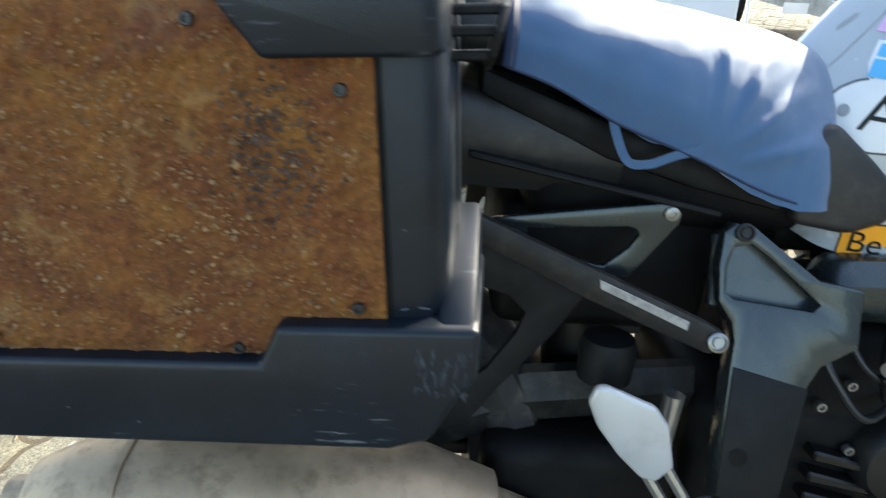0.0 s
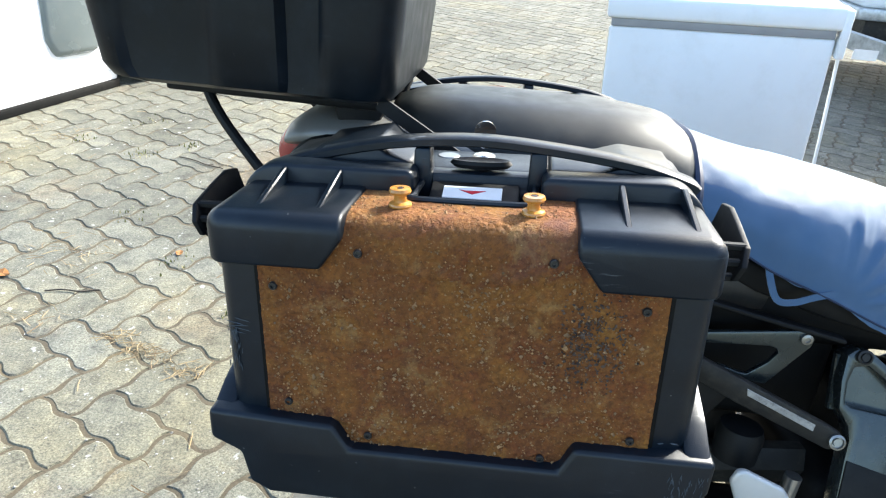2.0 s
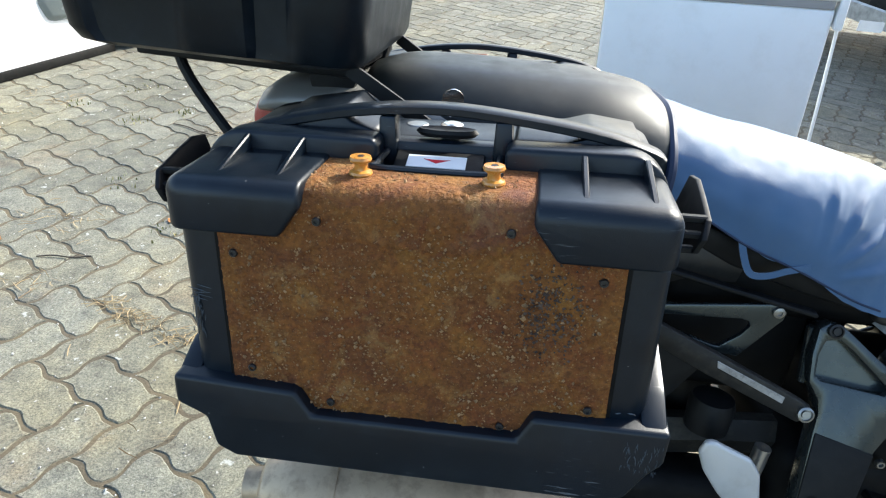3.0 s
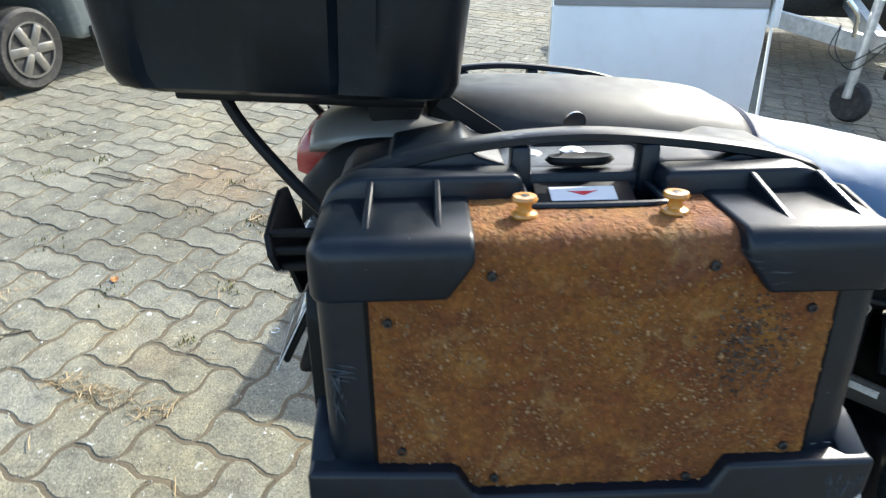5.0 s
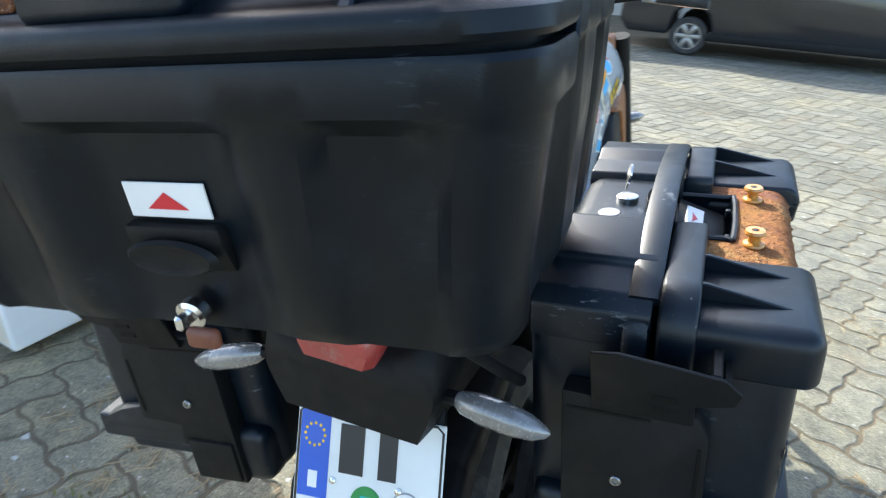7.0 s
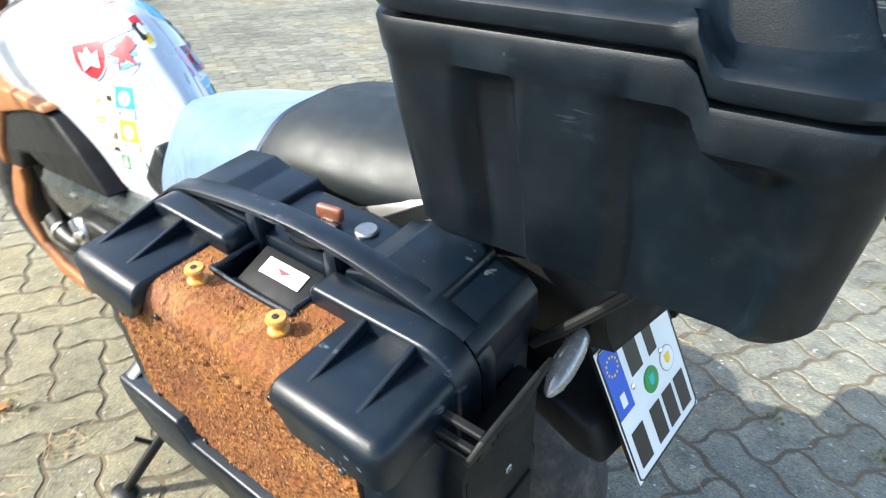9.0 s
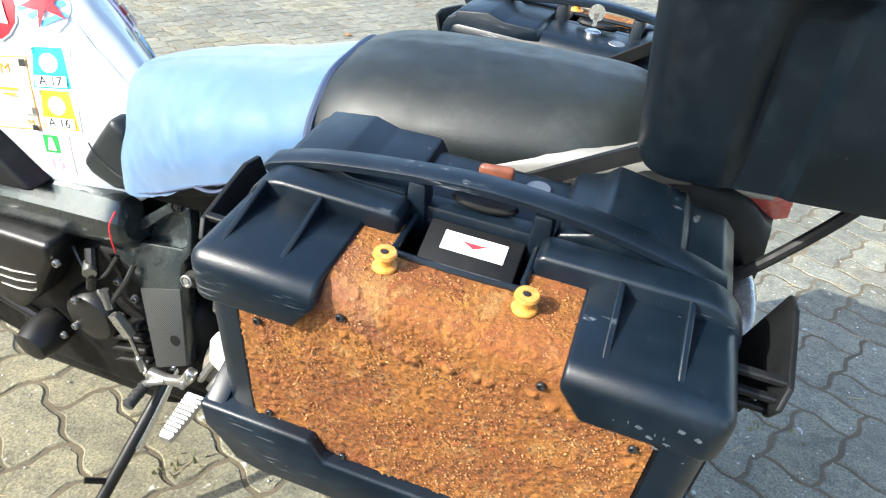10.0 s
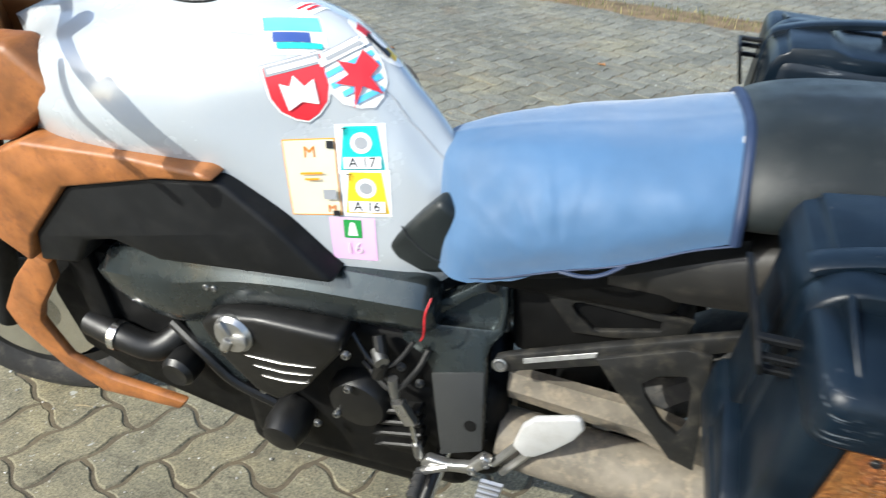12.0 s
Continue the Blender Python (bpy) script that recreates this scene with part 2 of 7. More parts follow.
GALV = surf("galvanised_steel", (0.5, 0.52, 0.53), 0.4, metal=0.7, var=0.25, scale=25, dirt=(0.3, 0.27, 0.22), amount=0.4)


def carbon_material():
    m, t, b = nodes_of("carbon_weave_film")
    w = t.nodes.new("ShaderNodeTexWave")
    w.bands_direction = "DIAGONAL"
    w.inputs["Scale"].default_value = 190
    t.links.new(t.nodes.new("ShaderNodeTexCoord").outputs["Object"], w.inputs["Vector"])
    t.links.new(ramp(t, w.outputs["Fac"], (0.42, (0.004, 0.004, 0.004)), (0.58, (0.055, 0.058, 0.058))), b.inputs["Base Color"])
    b.inputs["Roughness"].default_value = 0.35
    bump(t, b, w.outputs["Fac"], 0.2, 0.0005)
    return m


CARBON = carbon_material()


# ---- mesh helpers ----
def part(name, bm, material, parent, label="", smooth=True, angle=35):
    """Links a bmesh as one mesh object under a thing or a part."""
    bmesh.ops.recalc_face_normals(bm, faces=bm.faces)
    me = bpy.data.meshes.new(name)
    bm.to_mesh(me)
    bm.free()
    me.materials.append(material)
    if smooth:
        me.shade_smooth()
        me.set_sharp_from_angle(angle=radians(angle))
    ob = new(name, me)
    ob.parent = parent
    if label:
        tagged(ob, label)
    return ob


def thing(name, label, category, m=None, group="", kind=""):
    ob = new(name)
    ob.empty_display_size = 0.05
    if m is not None:
        ob.matrix_world = m
    return tagged(ob, label, category, group, kind)


def rbox(lo, hi, r=0.005, seg=2, bm=None, m=None, taper=(1, 1)):
    """A box between two corners with rounded edges; taper scales its lower end in x and y."""
    own = bmesh.new()
    bmesh.ops.create_cube(own, size=1)
    lo, hi = Vector(lo), Vector(hi)
    c, s = (lo + hi) / 2, hi - lo
    for v in own.verts:
        k = taper if v.co.z < 0 else (1, 1)
        v.co = Vector((c.x + v.co.x * s.x * k[0], c.y + v.co.y * s.y * k[1], c.z + v.co.z * s.z))
    if r:
        bmesh.ops.bevel(own, geom=own.edges[:], offset=min(r, min(map(abs, s)) * 0.48), segments=seg, profile=0.5, affect="EDGES")
    return joined(bm, own, m)


def joined(bm, own, m=None):
    if m is not None:
        bmesh.ops.transform(own, matrix=m, verts=own.verts)
    if bm is None:
        return own
    tmp = bpy.data.meshes.new("tmp")
    own.to_mesh(tmp)
    own.free()
    bm.from_mesh(tmp)
    bpy.data.meshes.remove(tmp)
    return bm


def prism(pts, a, b, r=0.004, seg=2, axis="y", bm=None, m=None):
    """A polygon given as (x, z), drawn out from a to b along y (or as (x, y) along z), with rounded edges."""
    own = bmesh.new()
    put = (lambda p, d: (p[0], d, p[1])) if axis == "y" else (lambda p, d: (p[0], p[1], d)) if axis == "z" else (lambda p, d: (d, p[0], p[1]))
    f = own.faces.new([own.verts.new(put(p, a)) for p in pts])
    ex = bmesh.ops.extrude_face_region(own, geom=[f])
    d = Vector(put((0, 0), b)) - Vector(put((0, 0), a))
    bmesh.ops.translate(own, verts=[v for v in ex["geom"] if isinstance(v, bmesh.types.BMVert)], vec=d)
    bmesh.ops.recalc_face_normals(own, faces=own.faces)
    if r:
        bmesh.ops.bevel(own, geom=own.edges[:], offset=r, segments=seg, profile=0.5, affect="EDGES", clamp_overlap=True)
    return joined(bm, own, m)


def loft(rings, caps=True, bm=None, m=None, closed=True):
    own = bmesh.new()
    rows = [[own.verts.new(p) for p in ring] for ring in rings]
    n = len(rows[0])
    for p, q in zip(rows, rows[1:]):
        for i in range(n if closed else n - 1):
            j = (i + 1) % n
            own.faces.new((p[i], p[j], q[j], q[i]))
    if caps:
        own.faces.new(rows[0]), own.faces.new(rows[-1])
    return joined(bm, own, m)


def spline(pts, n=6):
    """A smooth line through the points."""
    pts = [Vector(p) for p in pts]
    ext = [2 * pts[0] - pts[1], *pts, 2 * pts[-1] - pts[-2]]
    out = []
    for i in range(1, len(ext) - 2):
        p0, p1, p2, p3 = ext[i - 1:i + 3]
        for k in range(n):
            t = k / n
            out.append(0.5 * (2 * p1 + (p2 - p0) * t + (2 * p0 - 5 * p1 + 4 * p2 - p3) * t * t + (3 * p1 - p0 - 3 * p2 + p3) * t ** 3))
    return out + [pts[-1]]


def sweep(pts, section, up=(0, 0, 1), bm=None, m=None):
    """A section of (side, up) pairs carried along a line."""
    pts, up, rings = [Vector(p) for p in pts], Vector(up), []
    for i, p in enumerate(pts):
        d = (pts[min(i + 1, len(pts) - 1)] - pts[max(i - 1, 0)]).normalized()
        s = d.cross(up)
        s = s.normalized() if s.length > 1e-4 else Vector((1, 0, 0))
        u = s.cross(d)
        rings.append([p + s * a + u * b for a, b in section])
    return loft(rings, bm=bm, m=m)


def circle(r, n=12, squash=1.0):
    return [(r * math.cos(2 * math.pi * i / n), r * squash * math.sin(2 * math.pi * i / n)) for i in range(n)]


def tube(pts, r, n=10, smooth=5, up=(0, 0, 1), bm=None, m=None):
    return sweep(spline(pts, smooth) if smooth and len(pts) > 2 else pts, circle(r, n), up, bm, m)


def lathe(profile, n=24, bm=None, m=None):
    """(radius, height) pairs turned about z."""
    rings = [[(r * math.cos(2 * math.pi * i / n), r * math.sin(2 * math.pi * i / n), z) for i in range(n)] for r, z in profile]
    return loft(rings, bm=bm, m=m)


def holed(outer, inner, a, b, r=0.002, m=None):
    """A plate of (x, z) outline with one opening, from y = a to y = b."""
    cx, cz = (sum(p[i] for p in inner) / len(inner) for i in (0, 1))

    def reach(pts, ang):
        d, best = (math.cos(ang), math.sin(ang)), 0.0
        for (x0, z0), (x1, z1) in zip(pts, pts[1:] + pts[:1]):
            ex, ez = x1 - x0, z1 - z0
            det = ex * d[1] - ez * d[0]
            if abs(det) < 1e-12:
                continue
            k = (ex * (z0 - cz) - ez * (x0 - cx)) / det
            h = (d[0] * (z0 - cz) - d[1] * (x0 - cx)) / det
            if k > 0 and -1e-6 <= h <= 1 + 1e-6:
                best = max(best, k)
        return cx + best * d[0], cz + best * d[1]

    angs = sorted({round(math.atan2(z - cz, x - cx), 4) for x, z in outer + inner} | {round(-math.pi + 0.1 + k * math.pi / 16, 4) for k in range(32)})
    angs = [g for g, h in zip(angs, angs[1:] + [9.0]) if h - g > 0.012]
    bm = bmesh.new()
    loops = [[bm.verts.new((x, y, z)) for x, z in (reach(pts, g) for g in angs)] for pts, y in ((outer, b), (outer, a), (inner, a), (inner, b))]
    for p, q in zip(loops, loops[1:] + loops[:1]):
        for i in range(len(angs)):
            j = (i + 1) % len(angs)
            bm.faces.new((p[i], p[j], q[j], q[i]))
    bmesh.ops.recalc_face_normals(bm, faces=bm.faces)
    rims = [e for p in loops for e in bm.edges if e.verts[0] in p and e.verts[1] in p]
    bmesh.ops.bevel(bm, geom=list(set(rims)), offset=r, segments=2, profile=0.5, affect="EDGES", clamp_overlap=True)
    if m is not None:
        bm.transform(m)
    return bm


def facing(p, d, roll=0.0):
    """A pose at p whose z points along d."""
    return Matrix.Translation(p) @ Vector(d).to_track_quat("Z", "Y").to_matrix().to_4x4() @ pose(0, 0, 0, 0, 0, roll)


def bolt(name, parent, p, d, r=0.009, h=0.006, material=None, label=""):
    """A round-headed socket screw."""
    bm = lathe([(r, 0), (r, h * 0.6), (r * 0.82, h), (r * 0.5, h), (r * 0.45, h * 0.4), (0.0005, h * 0.4)], 14)
    ob = part(name, bm, material or STEEL, parent, label)
    ob.matrix_basis = facing(p, d)
    return ob


def letters(text, size, depth=0.0004):
    """A mesh of the built-in letters, centred, in the xy plane."""
    cu = bpy.data.curves.new("letters", "FONT")
    cu.body, cu.size, cu.align_x, cu.align_y, cu.extrude = text, size, "CENTER", "CENTER", depth
    ob = bpy.data.objects.new("letters", cu)
    scene.collection.objects.link(ob)
    me = bpy.data.meshes.new_from_object(ob.evaluated_get(bpy.context.evaluated_depsgraph_get()))
    bm = bmesh.new()
    bm.from_mesh(me)
    bpy.data.objects.remove(ob)
    bpy.data.curves.remove(cu)
    return bm


from mathutils.bvhtree import BVHTree  # noqa: E402

LEAN = pose(0, 0, 0, -7.7)


# ---- side cases ----
def case_pose(side):
    """The frame of a side case: x ahead, y to the left, z up, from the middle of its rusted front plate."""
    u = Vector((0.998, 0.0387 * side, 0.0538)).normalized()
    v = Vector((-0.055, 0.0278 * side, 0.998))
    v = (v - u * v.dot(u)).normalized()
    w = v.cross(u)
    m = Matrix((u, w, v)).transposed().to_4x4()
    m.translation = (-0.2075, 0.4235 * side, 0.7973)
    return LEAN @ m


def rusted_plate(s, grit, seed):
    """The plate: an upright sheet that bends over the edge of the lid, pitted and with small nodules."""
    r, step = 0.024, 0.0021
    rows, v = [], -0.119
    while v < 0.112:
        rows.append((0.0, v, 0.0, 1.0, v))
        v += step
    for k in range(8):
        a = math.pi / 2 * k / 7
        rows.append((-r + r * math.cos(a), 0.1135 + r * math.sin(a), math.sin(a), math.cos(a), 0.12 + a * r))
    w = -r - step
    while w > -0.107:
        rows.append((w, 0.1375, 1.0, 0.0, 0.15 - w))
        w -= step
    us = [-0.187 + 0.002144 * i for i in range(182)]
    rnd = random.Random(seed)
    knobs = [(0.176 + rnd.uniform(-4, 4) * 1e-3, -0.07 + 0.0125 * i + rnd.uniform(-3, 3) * 1e-3, rnd.uniform(3, 5) * 1e-3) for i in range(11)]
    knobs += [(-0.17 + rnd.uniform(-4, 4) * 1e-3, -0.07 + 0.0125 * i + rnd.uniform(-3, 3) * 1e-3, rnd.uniform(3, 5) * 1e-3) for i in range(11)]
    knobs += [(-0.095 + 0.017 * i + rnd.uniform(-5, 5) * 1e-3, 0.088 + rnd.uniform(-6, 6) * 1e-3, rnd.uniform(3.5, 6.5) * 1e-3) for i in range(12)]
    knobs += [(-0.09 + 0.019 * i + rnd.uniform(-5, 5) * 1e-3, -0.104 + rnd.uniform(-4, 4) * 1e-3, rnd.uniform(3, 5) * 1e-3) for i in range(11)]
    knobs += [(rnd.uniform(-0.16, 0.17), rnd.uniform(-0.09, 0.08), rnd.uniform(1.6, 3.2) * 1e-3) for i in range(110)]
    bm = bmesh.new()
    grid = {}
    for j, (w, v, nz, ny, along) in enumerate(rows):
        for i, u in enumerate(us):
            if v > 0.1 and not -0.118 <= u <= 0.128:
                continue
            p = Vector((u * 42, along * 42, seed))
            top = 0.35 + 0.65 * ny
            h = grit * top * (0.0007 * noise.noise(p) + 0.0013 * max(-0.1, noise.noise(p * 3.1)) + 0.005 * max(0, noise.noise(p * 5.6) - 0.16))
            if ny > 0.9:
                for ku, kv, kr in knobs:
                    d = (u - ku) ** 2 + (v - kv) ** 2
                    if d < kr * kr:
                        h += (0.4 + 0.6 * grit) * 0.62 * math.sqrt(kr * kr - d)
            grid[i, j] = bm.verts.new((u, s * (w + ny * h), v + nz * h))
    for (i, j), a in list(grid.items()):
        q = [grid.get(k) for k in ((i + 1, j), (i + 1, j + 1), (i, j + 1))]
        if None in q:
            continue
        if rows[j][0] < -0.06 and -0.046 < us[i] < 0.073:
            continue
        bm.faces.new((a, *q))
    bmesh.ops.recalc_face_normals(bm, faces=bm.faces)
    ex = bmesh.ops.extrude_face_region(bm, geom=bm.faces[:])
    moved = [v for v in ex["geom"] if isinstance(v, bmesh.types.BMVert)]
    for v in moved:
        v.co += Vector((0, -0.004 * s, -0.002))
    bmesh.ops.delete(bm, geom=[v for v in bm.verts if not v.link_faces], context="VERTS")
    return bm


def grains(spots, rnd):
    """Small angular grains, each a lopsided octahedron."""
    verts, faces = [], []
    for p, r in spots:
        k = len(verts)
        for axis in range(3):
            for sign in (-1, 1):
                d = [rnd.uniform(-0.3, 0.3) for _ in range(3)]
                d[axis] += sign * rnd.uniform(0.7, 1.3)
                verts.append([c + r * e for c, e in zip(p, d)])
        faces += [(k + i, k + j, k + h) for i in (0, 1) for j in (2, 3) for h in (4, 5)]
    me = bpy.data.meshes.new("grains")
    me.from_pydata(verts, [], faces)
    bm = bmesh.new()
    bm.from_mesh(me)
    bpy.data.meshes.remove(me)
    return bm


def spool(parent, p):
    bm = lathe([(0.001, 0), (0.012, 0), (0.0128, 0.002), (0.012, 0.0042), (0.0075, 0.006), (0.0066, 0.0105), (0.0076, 0.0135), (0.011, 0.015),
                (0.0122, 0.0175), (0.011, 0.0205), (0.0045, 0.0208), (0.0035, 0.018), (0.0005, 0.018)], 28)
    ob = part("spool_knob", bm, BRASS, parent, "turned yellow wooden spool knob")
    ob.matrix_basis = Matrix.Translation(p) @ Matrix.Diagonal((0.9, 0.9, 0.9, 1))
    bm = lathe([(0.0034, 0.0), (0.0034, 0.0026), (0.002, 0.003), (0.0005, 0.003)], 10)
    sc = part("screw", bm, INK, ob)
    sc.location = (0, 0, 0.018)


def side_case(side, grit, seed, label):
    s = side
    case = thing("side_case", label, "pannier", case_pose(side) @ pose(0, 0, -0.178), "side cases of the motorcycle")
    Y = lambda w: s * w  # noqa: E731

    def box(lo, hi, r, bm=None, **k):
        a, b = sorted((Y(lo[1]), Y(hi[1])))
        return rbox((lo[0], a, lo[2]), (hi[0], b, hi[2]), r, bm=bm, **k)

    def made(name, bm, material, label="", parent=None, angle=35):
        bmesh.ops.translate(bm, verts=bm.verts, vec=(0, 0, 0.178))
        return part(name, bm, material, parent or case, label, angle=angle)

    # lid: shell with a sunk middle for the latch, in front of a rim that turns down over rounded corners
    bm = box((-0.233, -0.11, -0.14), (0.243, -0.002, 0.108), 0.022, seg=5)
    box((-0.226, -0.11, 0.06), (-0.05, -0.034, 0.1345), 0.012, bm=bm, seg=3)
    box((0.08, -0.11, 0.06), (0.236, -0.034, 0.1345), 0.012, bm=bm, seg=3)
    box((-0.06, -0.057, 0.06), (0.09, -0.034, 0.1335), 0.012, bm=bm)
    lid = made("lid", bm, BLACK, angle=40)

    def corner(u, v, a0, r=0.045, n=7):
        return [(u + r * math.cos(radians(a0 + 90 * k / n)), v + r * math.sin(radians(a0 + 90 * k / n))) for k in range(n + 1)]

    left_end = [(-0.05, 0.1), (-0.05, 0.154), (-0.056, 0.16)] + [(p[0], p[1]) for p in corner(-0.193, 0.1155, 90)] + [(-0.237, -0.1), (-0.2, -0.1), (-0.2, 0.1)]
    right_end = [(0.08, 0.1), (0.08, 0.154), (0.086, 0.16)] + [(0.007 - p[0], p[1]) for p in corner(-0.193, 0.1155, 90)] + [(0.244, -0.1), (0.208, -0.1), (0.208, 0.1)]
    for ring in (left_end, right_end):
        made("rim", prism(ring, Y(-0.125), Y(-0.09), 0.0045, 2), BLACK, parent=lid, angle=50)

    # corner pads of the lid with ribs: broad rounding at the outer edges, fine elsewhere
    def pad_mesh(pts, end):
        own = prism(pts, Y(-0.105), Y(0.013), 0)
        on = [lambda v: abs(v.co.z - 0.1415) < 1e-4, lambda v: abs(v.co.x - end) < 1e-4, lambda v: abs(v.co.y - Y(0.013)) < 1e-4]
        broad = [e for e in own.edges if sum(all(f(v) for v in e.verts) for f in on) == 2]
        bmesh.ops.bevel(own, geom=broad, offset=0.018, segments=6, profile=0.5, affect="EDGES", clamp_overlap=True)
        fine = [e for e in own.edges if len(e.link_faces) == 2 and e.calc_face_angle() > 0.5]
        bmesh.ops.bevel(own, geom=fine, offset=0.004, segments=2, profile=0.5, affect="EDGES", clamp_overlap=True)
        return own

    for pts, us in (([(-0.234, 0.088), (-0.122, 0.088), (-0.1, 0.119), (-0.1, 0.1415), (-0.234, 0.1415)], (-0.187, -0.128)),
                    ([(0.138, 0.086), (0.243, 0.086), (0.243, 0.1415), (0.114, 0.1415), (0.114, 0.119)], (0.158, 0.218))):
        pad = made("corner_pad", pad_mesh(pts, max(pts, key=lambda p: abs(p[0]))[0]), BLACK, angle=50)
        for u in us:
            own = prism([(Y(-0.092), 0.136), (Y(-0.092), 0.1575), (Y(-0.087), 0.1575), (Y(-0.012), 0.1412), (Y(-0.012), 0.136)], u - 0.0028, u + 0.0028, 0.0012, 1, axis="x")
            made("rib", own, BLACK, parent=pad)
    # lower belt of the lid
    belt = [(-0.25, -0.079), (-0.116, -0.085), (-0.1, -0.113), (0.115, -0.113), (0.129, -0.084), (0.264, -0.084),
            (0.262, -0.122), (0.247, -0.14), (0.229, -0.172), (0.2, -0.181), (-0.19, -0.181), (-0.212, -0.169), (-0.219, -0.131), (-0.251, -0.115)]
    bm = prism(belt, Y(-0.125), Y(0.016), 0.0055, 3)
    for a, b, low in ((-0.2505, -0.226, -0.112), (0.235, 0.2615, -0.12)):
        prism([(Y(0.0155), -0.088), (Y(-0.03), -0.066), (Y(-0.125), -0.04), (Y(-0.125), low), (Y(0.0155), low)], a, b, 0.005, 2, axis="x", bm=bm)
    made("belt", bm, BLACK, "black belt with scuffed corners")
    # inner half
    bm = box((-0.226, -0.247, -0.172), (0.24, -0.129, 0.15), 0.026, seg=4)
    box((-0.246, -0.24, -0.172), (0.254, -0.129, -0.085), 0.018, bm=bm, seg=3)
    prism([(-0.229, 0.1), (-0.226, 0.135), (-0.212, 0.15), (-0.174, 0.158), (-0.171, 0.1655), (-0.1, 0.178), (-0.088, 0.166), (-0.062, 0.158), (-0.055, 0.14)], Y(-0.243), Y(-0.13), 0.0032, 2, bm=bm)
    prism([(0.08, 0.14), (0.09, 0.158), (0.14, 0.157), (0.168, 0.165), (0.22, 0.158), (0.222, 0.151), (0.234, 0.145), (0.242, 0.13), (0.244, 0.1)], Y(-0.243), Y(-0.13), 0.0032, 2, bm=bm)
    band = [(-0.236, -0.09)] + [(p[0], p[1]) for p in reversed(corner(-0.19, 0.104, 90))] + [(0.008 - p[0], p[1]) for p in corner(-0.19, 0.104, 90)] + [(0.244, -0.09)]
    prism(band, Y(-0.156), Y(-0.131), 0.005, 2, bm=bm)
    made("inner_shell", bm, BLACK, angle=40)
    # carrying handle: a long arch on two posts
    line = [(-0.214, 0.146), (-0.17, 0.16), (-0.08, 0.178), (0.012, 0.184), (0.1, 0.177), (0.18, 0.165), (0.228, 0.151), (0.24, 0.144)]
    sec = [(-0.014, -0.0035), (-0.012, -0.005), (0.012, -0.005), (0.014, -0.0035), (0.014, 0.003), (0.011, 0.005), (-0.011, 0.005), (-0.014, 0.003)]
    arch = made("handle", sweep(spline([(u, Y(-0.139), v) for u, v in line], 5), sec), BLACK)
    for u in (-0.047, 0.076):
        made("post", prism([(u - 0.012, 0.1), (u + 0.012, 0.1), (u + 0.009, 0.176), (u - 0.009, 0.176)], Y(-0.15), Y(-0.124), 0.004), BLACK, parent=arch)
    # latch in the sunk middle
    bm = prism([(Y(-0.127), 0.1), (Y(-0.07), 0.1), (Y(-0.072), 0.122), (Y(-0.127), 0.141)], -0.036, 0.058, 0.0025, 2, axis="x")
    latch = made("latch", bm, BLACK_SOFT)
    bm = sweep(spline([(-0.047, Y(-0.124), 0.139), (-0.047, Y(-0.075), 0.139), (-0.041, Y(-0.064), 0.139), (0.068, Y(-0.064), 0.139), (0.074, Y(-0.075), 0.139), (0.074, Y(-0.124), 0.139)], 4), circle(0.0035, 8))
    made("latch_frame", bm, BLACK, parent=latch)
    for u in (-0.03, 0.044):
        made("latch_pin", box((u, -0.073, 0.118), (u + 0.008, -0.066, 0.134), 0.002), BLACK, parent=latch)
    d = Vector((0, Y(0.327), 0.945)).normalized()
    p = Vector((0.009, Y(-0.107), 0.1341 + 0.178)) + d * 0.0012
    ax = Vector((-s, 0, 0))
    m = Matrix.Translation(p) @ Matrix((ax, d.cross(ax), d)).transposed().to_4x4()
    bm = rbox((-0.031, -0.0105, -0.0006), (0.031, 0.0105, 0.0006), 0.0005, 1)
    ob = part("label", bm, PAPER, latch, "white label with a red emblem")
    ob.matrix_basis = m
    bm = prism([(-0.014, 0.0035), (0, -0.0035), (0.014, 0.0035), (0.008, 0.0025), (-0.008, 0.0025)], 0.0006, 0.0011, 0, axis="z")
    part("emblem", bm, RED, ob)
    bm = lathe([(0.0005, 0), (0.026, 0), (0.03, 0.004), (0.027, 0.008), (0.02, 0.006), (0.0005, 0.006)], 26, m=Matrix.Translation((0.014, Y(-0.15), 0.152)) @ Matrix.Diagonal((1.15, 0.42, 1, 1)))
    made("release_button", bm, BLACK_SOFT, "oval black release button")
    bm = lathe([(0.0005, 0), (0.013, 0), (0.013, 0.008), (0.009, 0.01), (0.0005, 0.009)], 20, m=Matrix.Translation((0.014, Y(-0.185), 0.148)))
    made("lock", bm, STEEL, "chrome key lock")
    if side > 0:
        bm = rbox((-0.006, -0.0012, 0), (0.006, 0.0012, 0.024), 0.001, 1)
        key = part("key", bm, STEEL, case)
        key.matrix_basis = pose(0.014, Y(-0.185), 0.326, 8, 0, 10)
        bm = rbox((-0.018, -0.005, 0.01), (0.018, 0.005, 0.028), 0.005, 3)
        part("key_fob", bm, LEATHER, key, "red-brown leather key fob")
    else:
        bm = lathe([(0.0005, 0), (0.0125, 0), (0.0125, 0.002), (0.0005, 0.002)], 14)
        rbox((-0.0035, -0.02, 0), (0.0035, 0.0, 0.002), 0.0005, 1, bm=bm)
        key = part("key", bm, STEEL, case, "flat steel key in the lock")
        key.matrix_basis = pose(0.014, Y(-0.185), 0.362, 100, 0, 12)
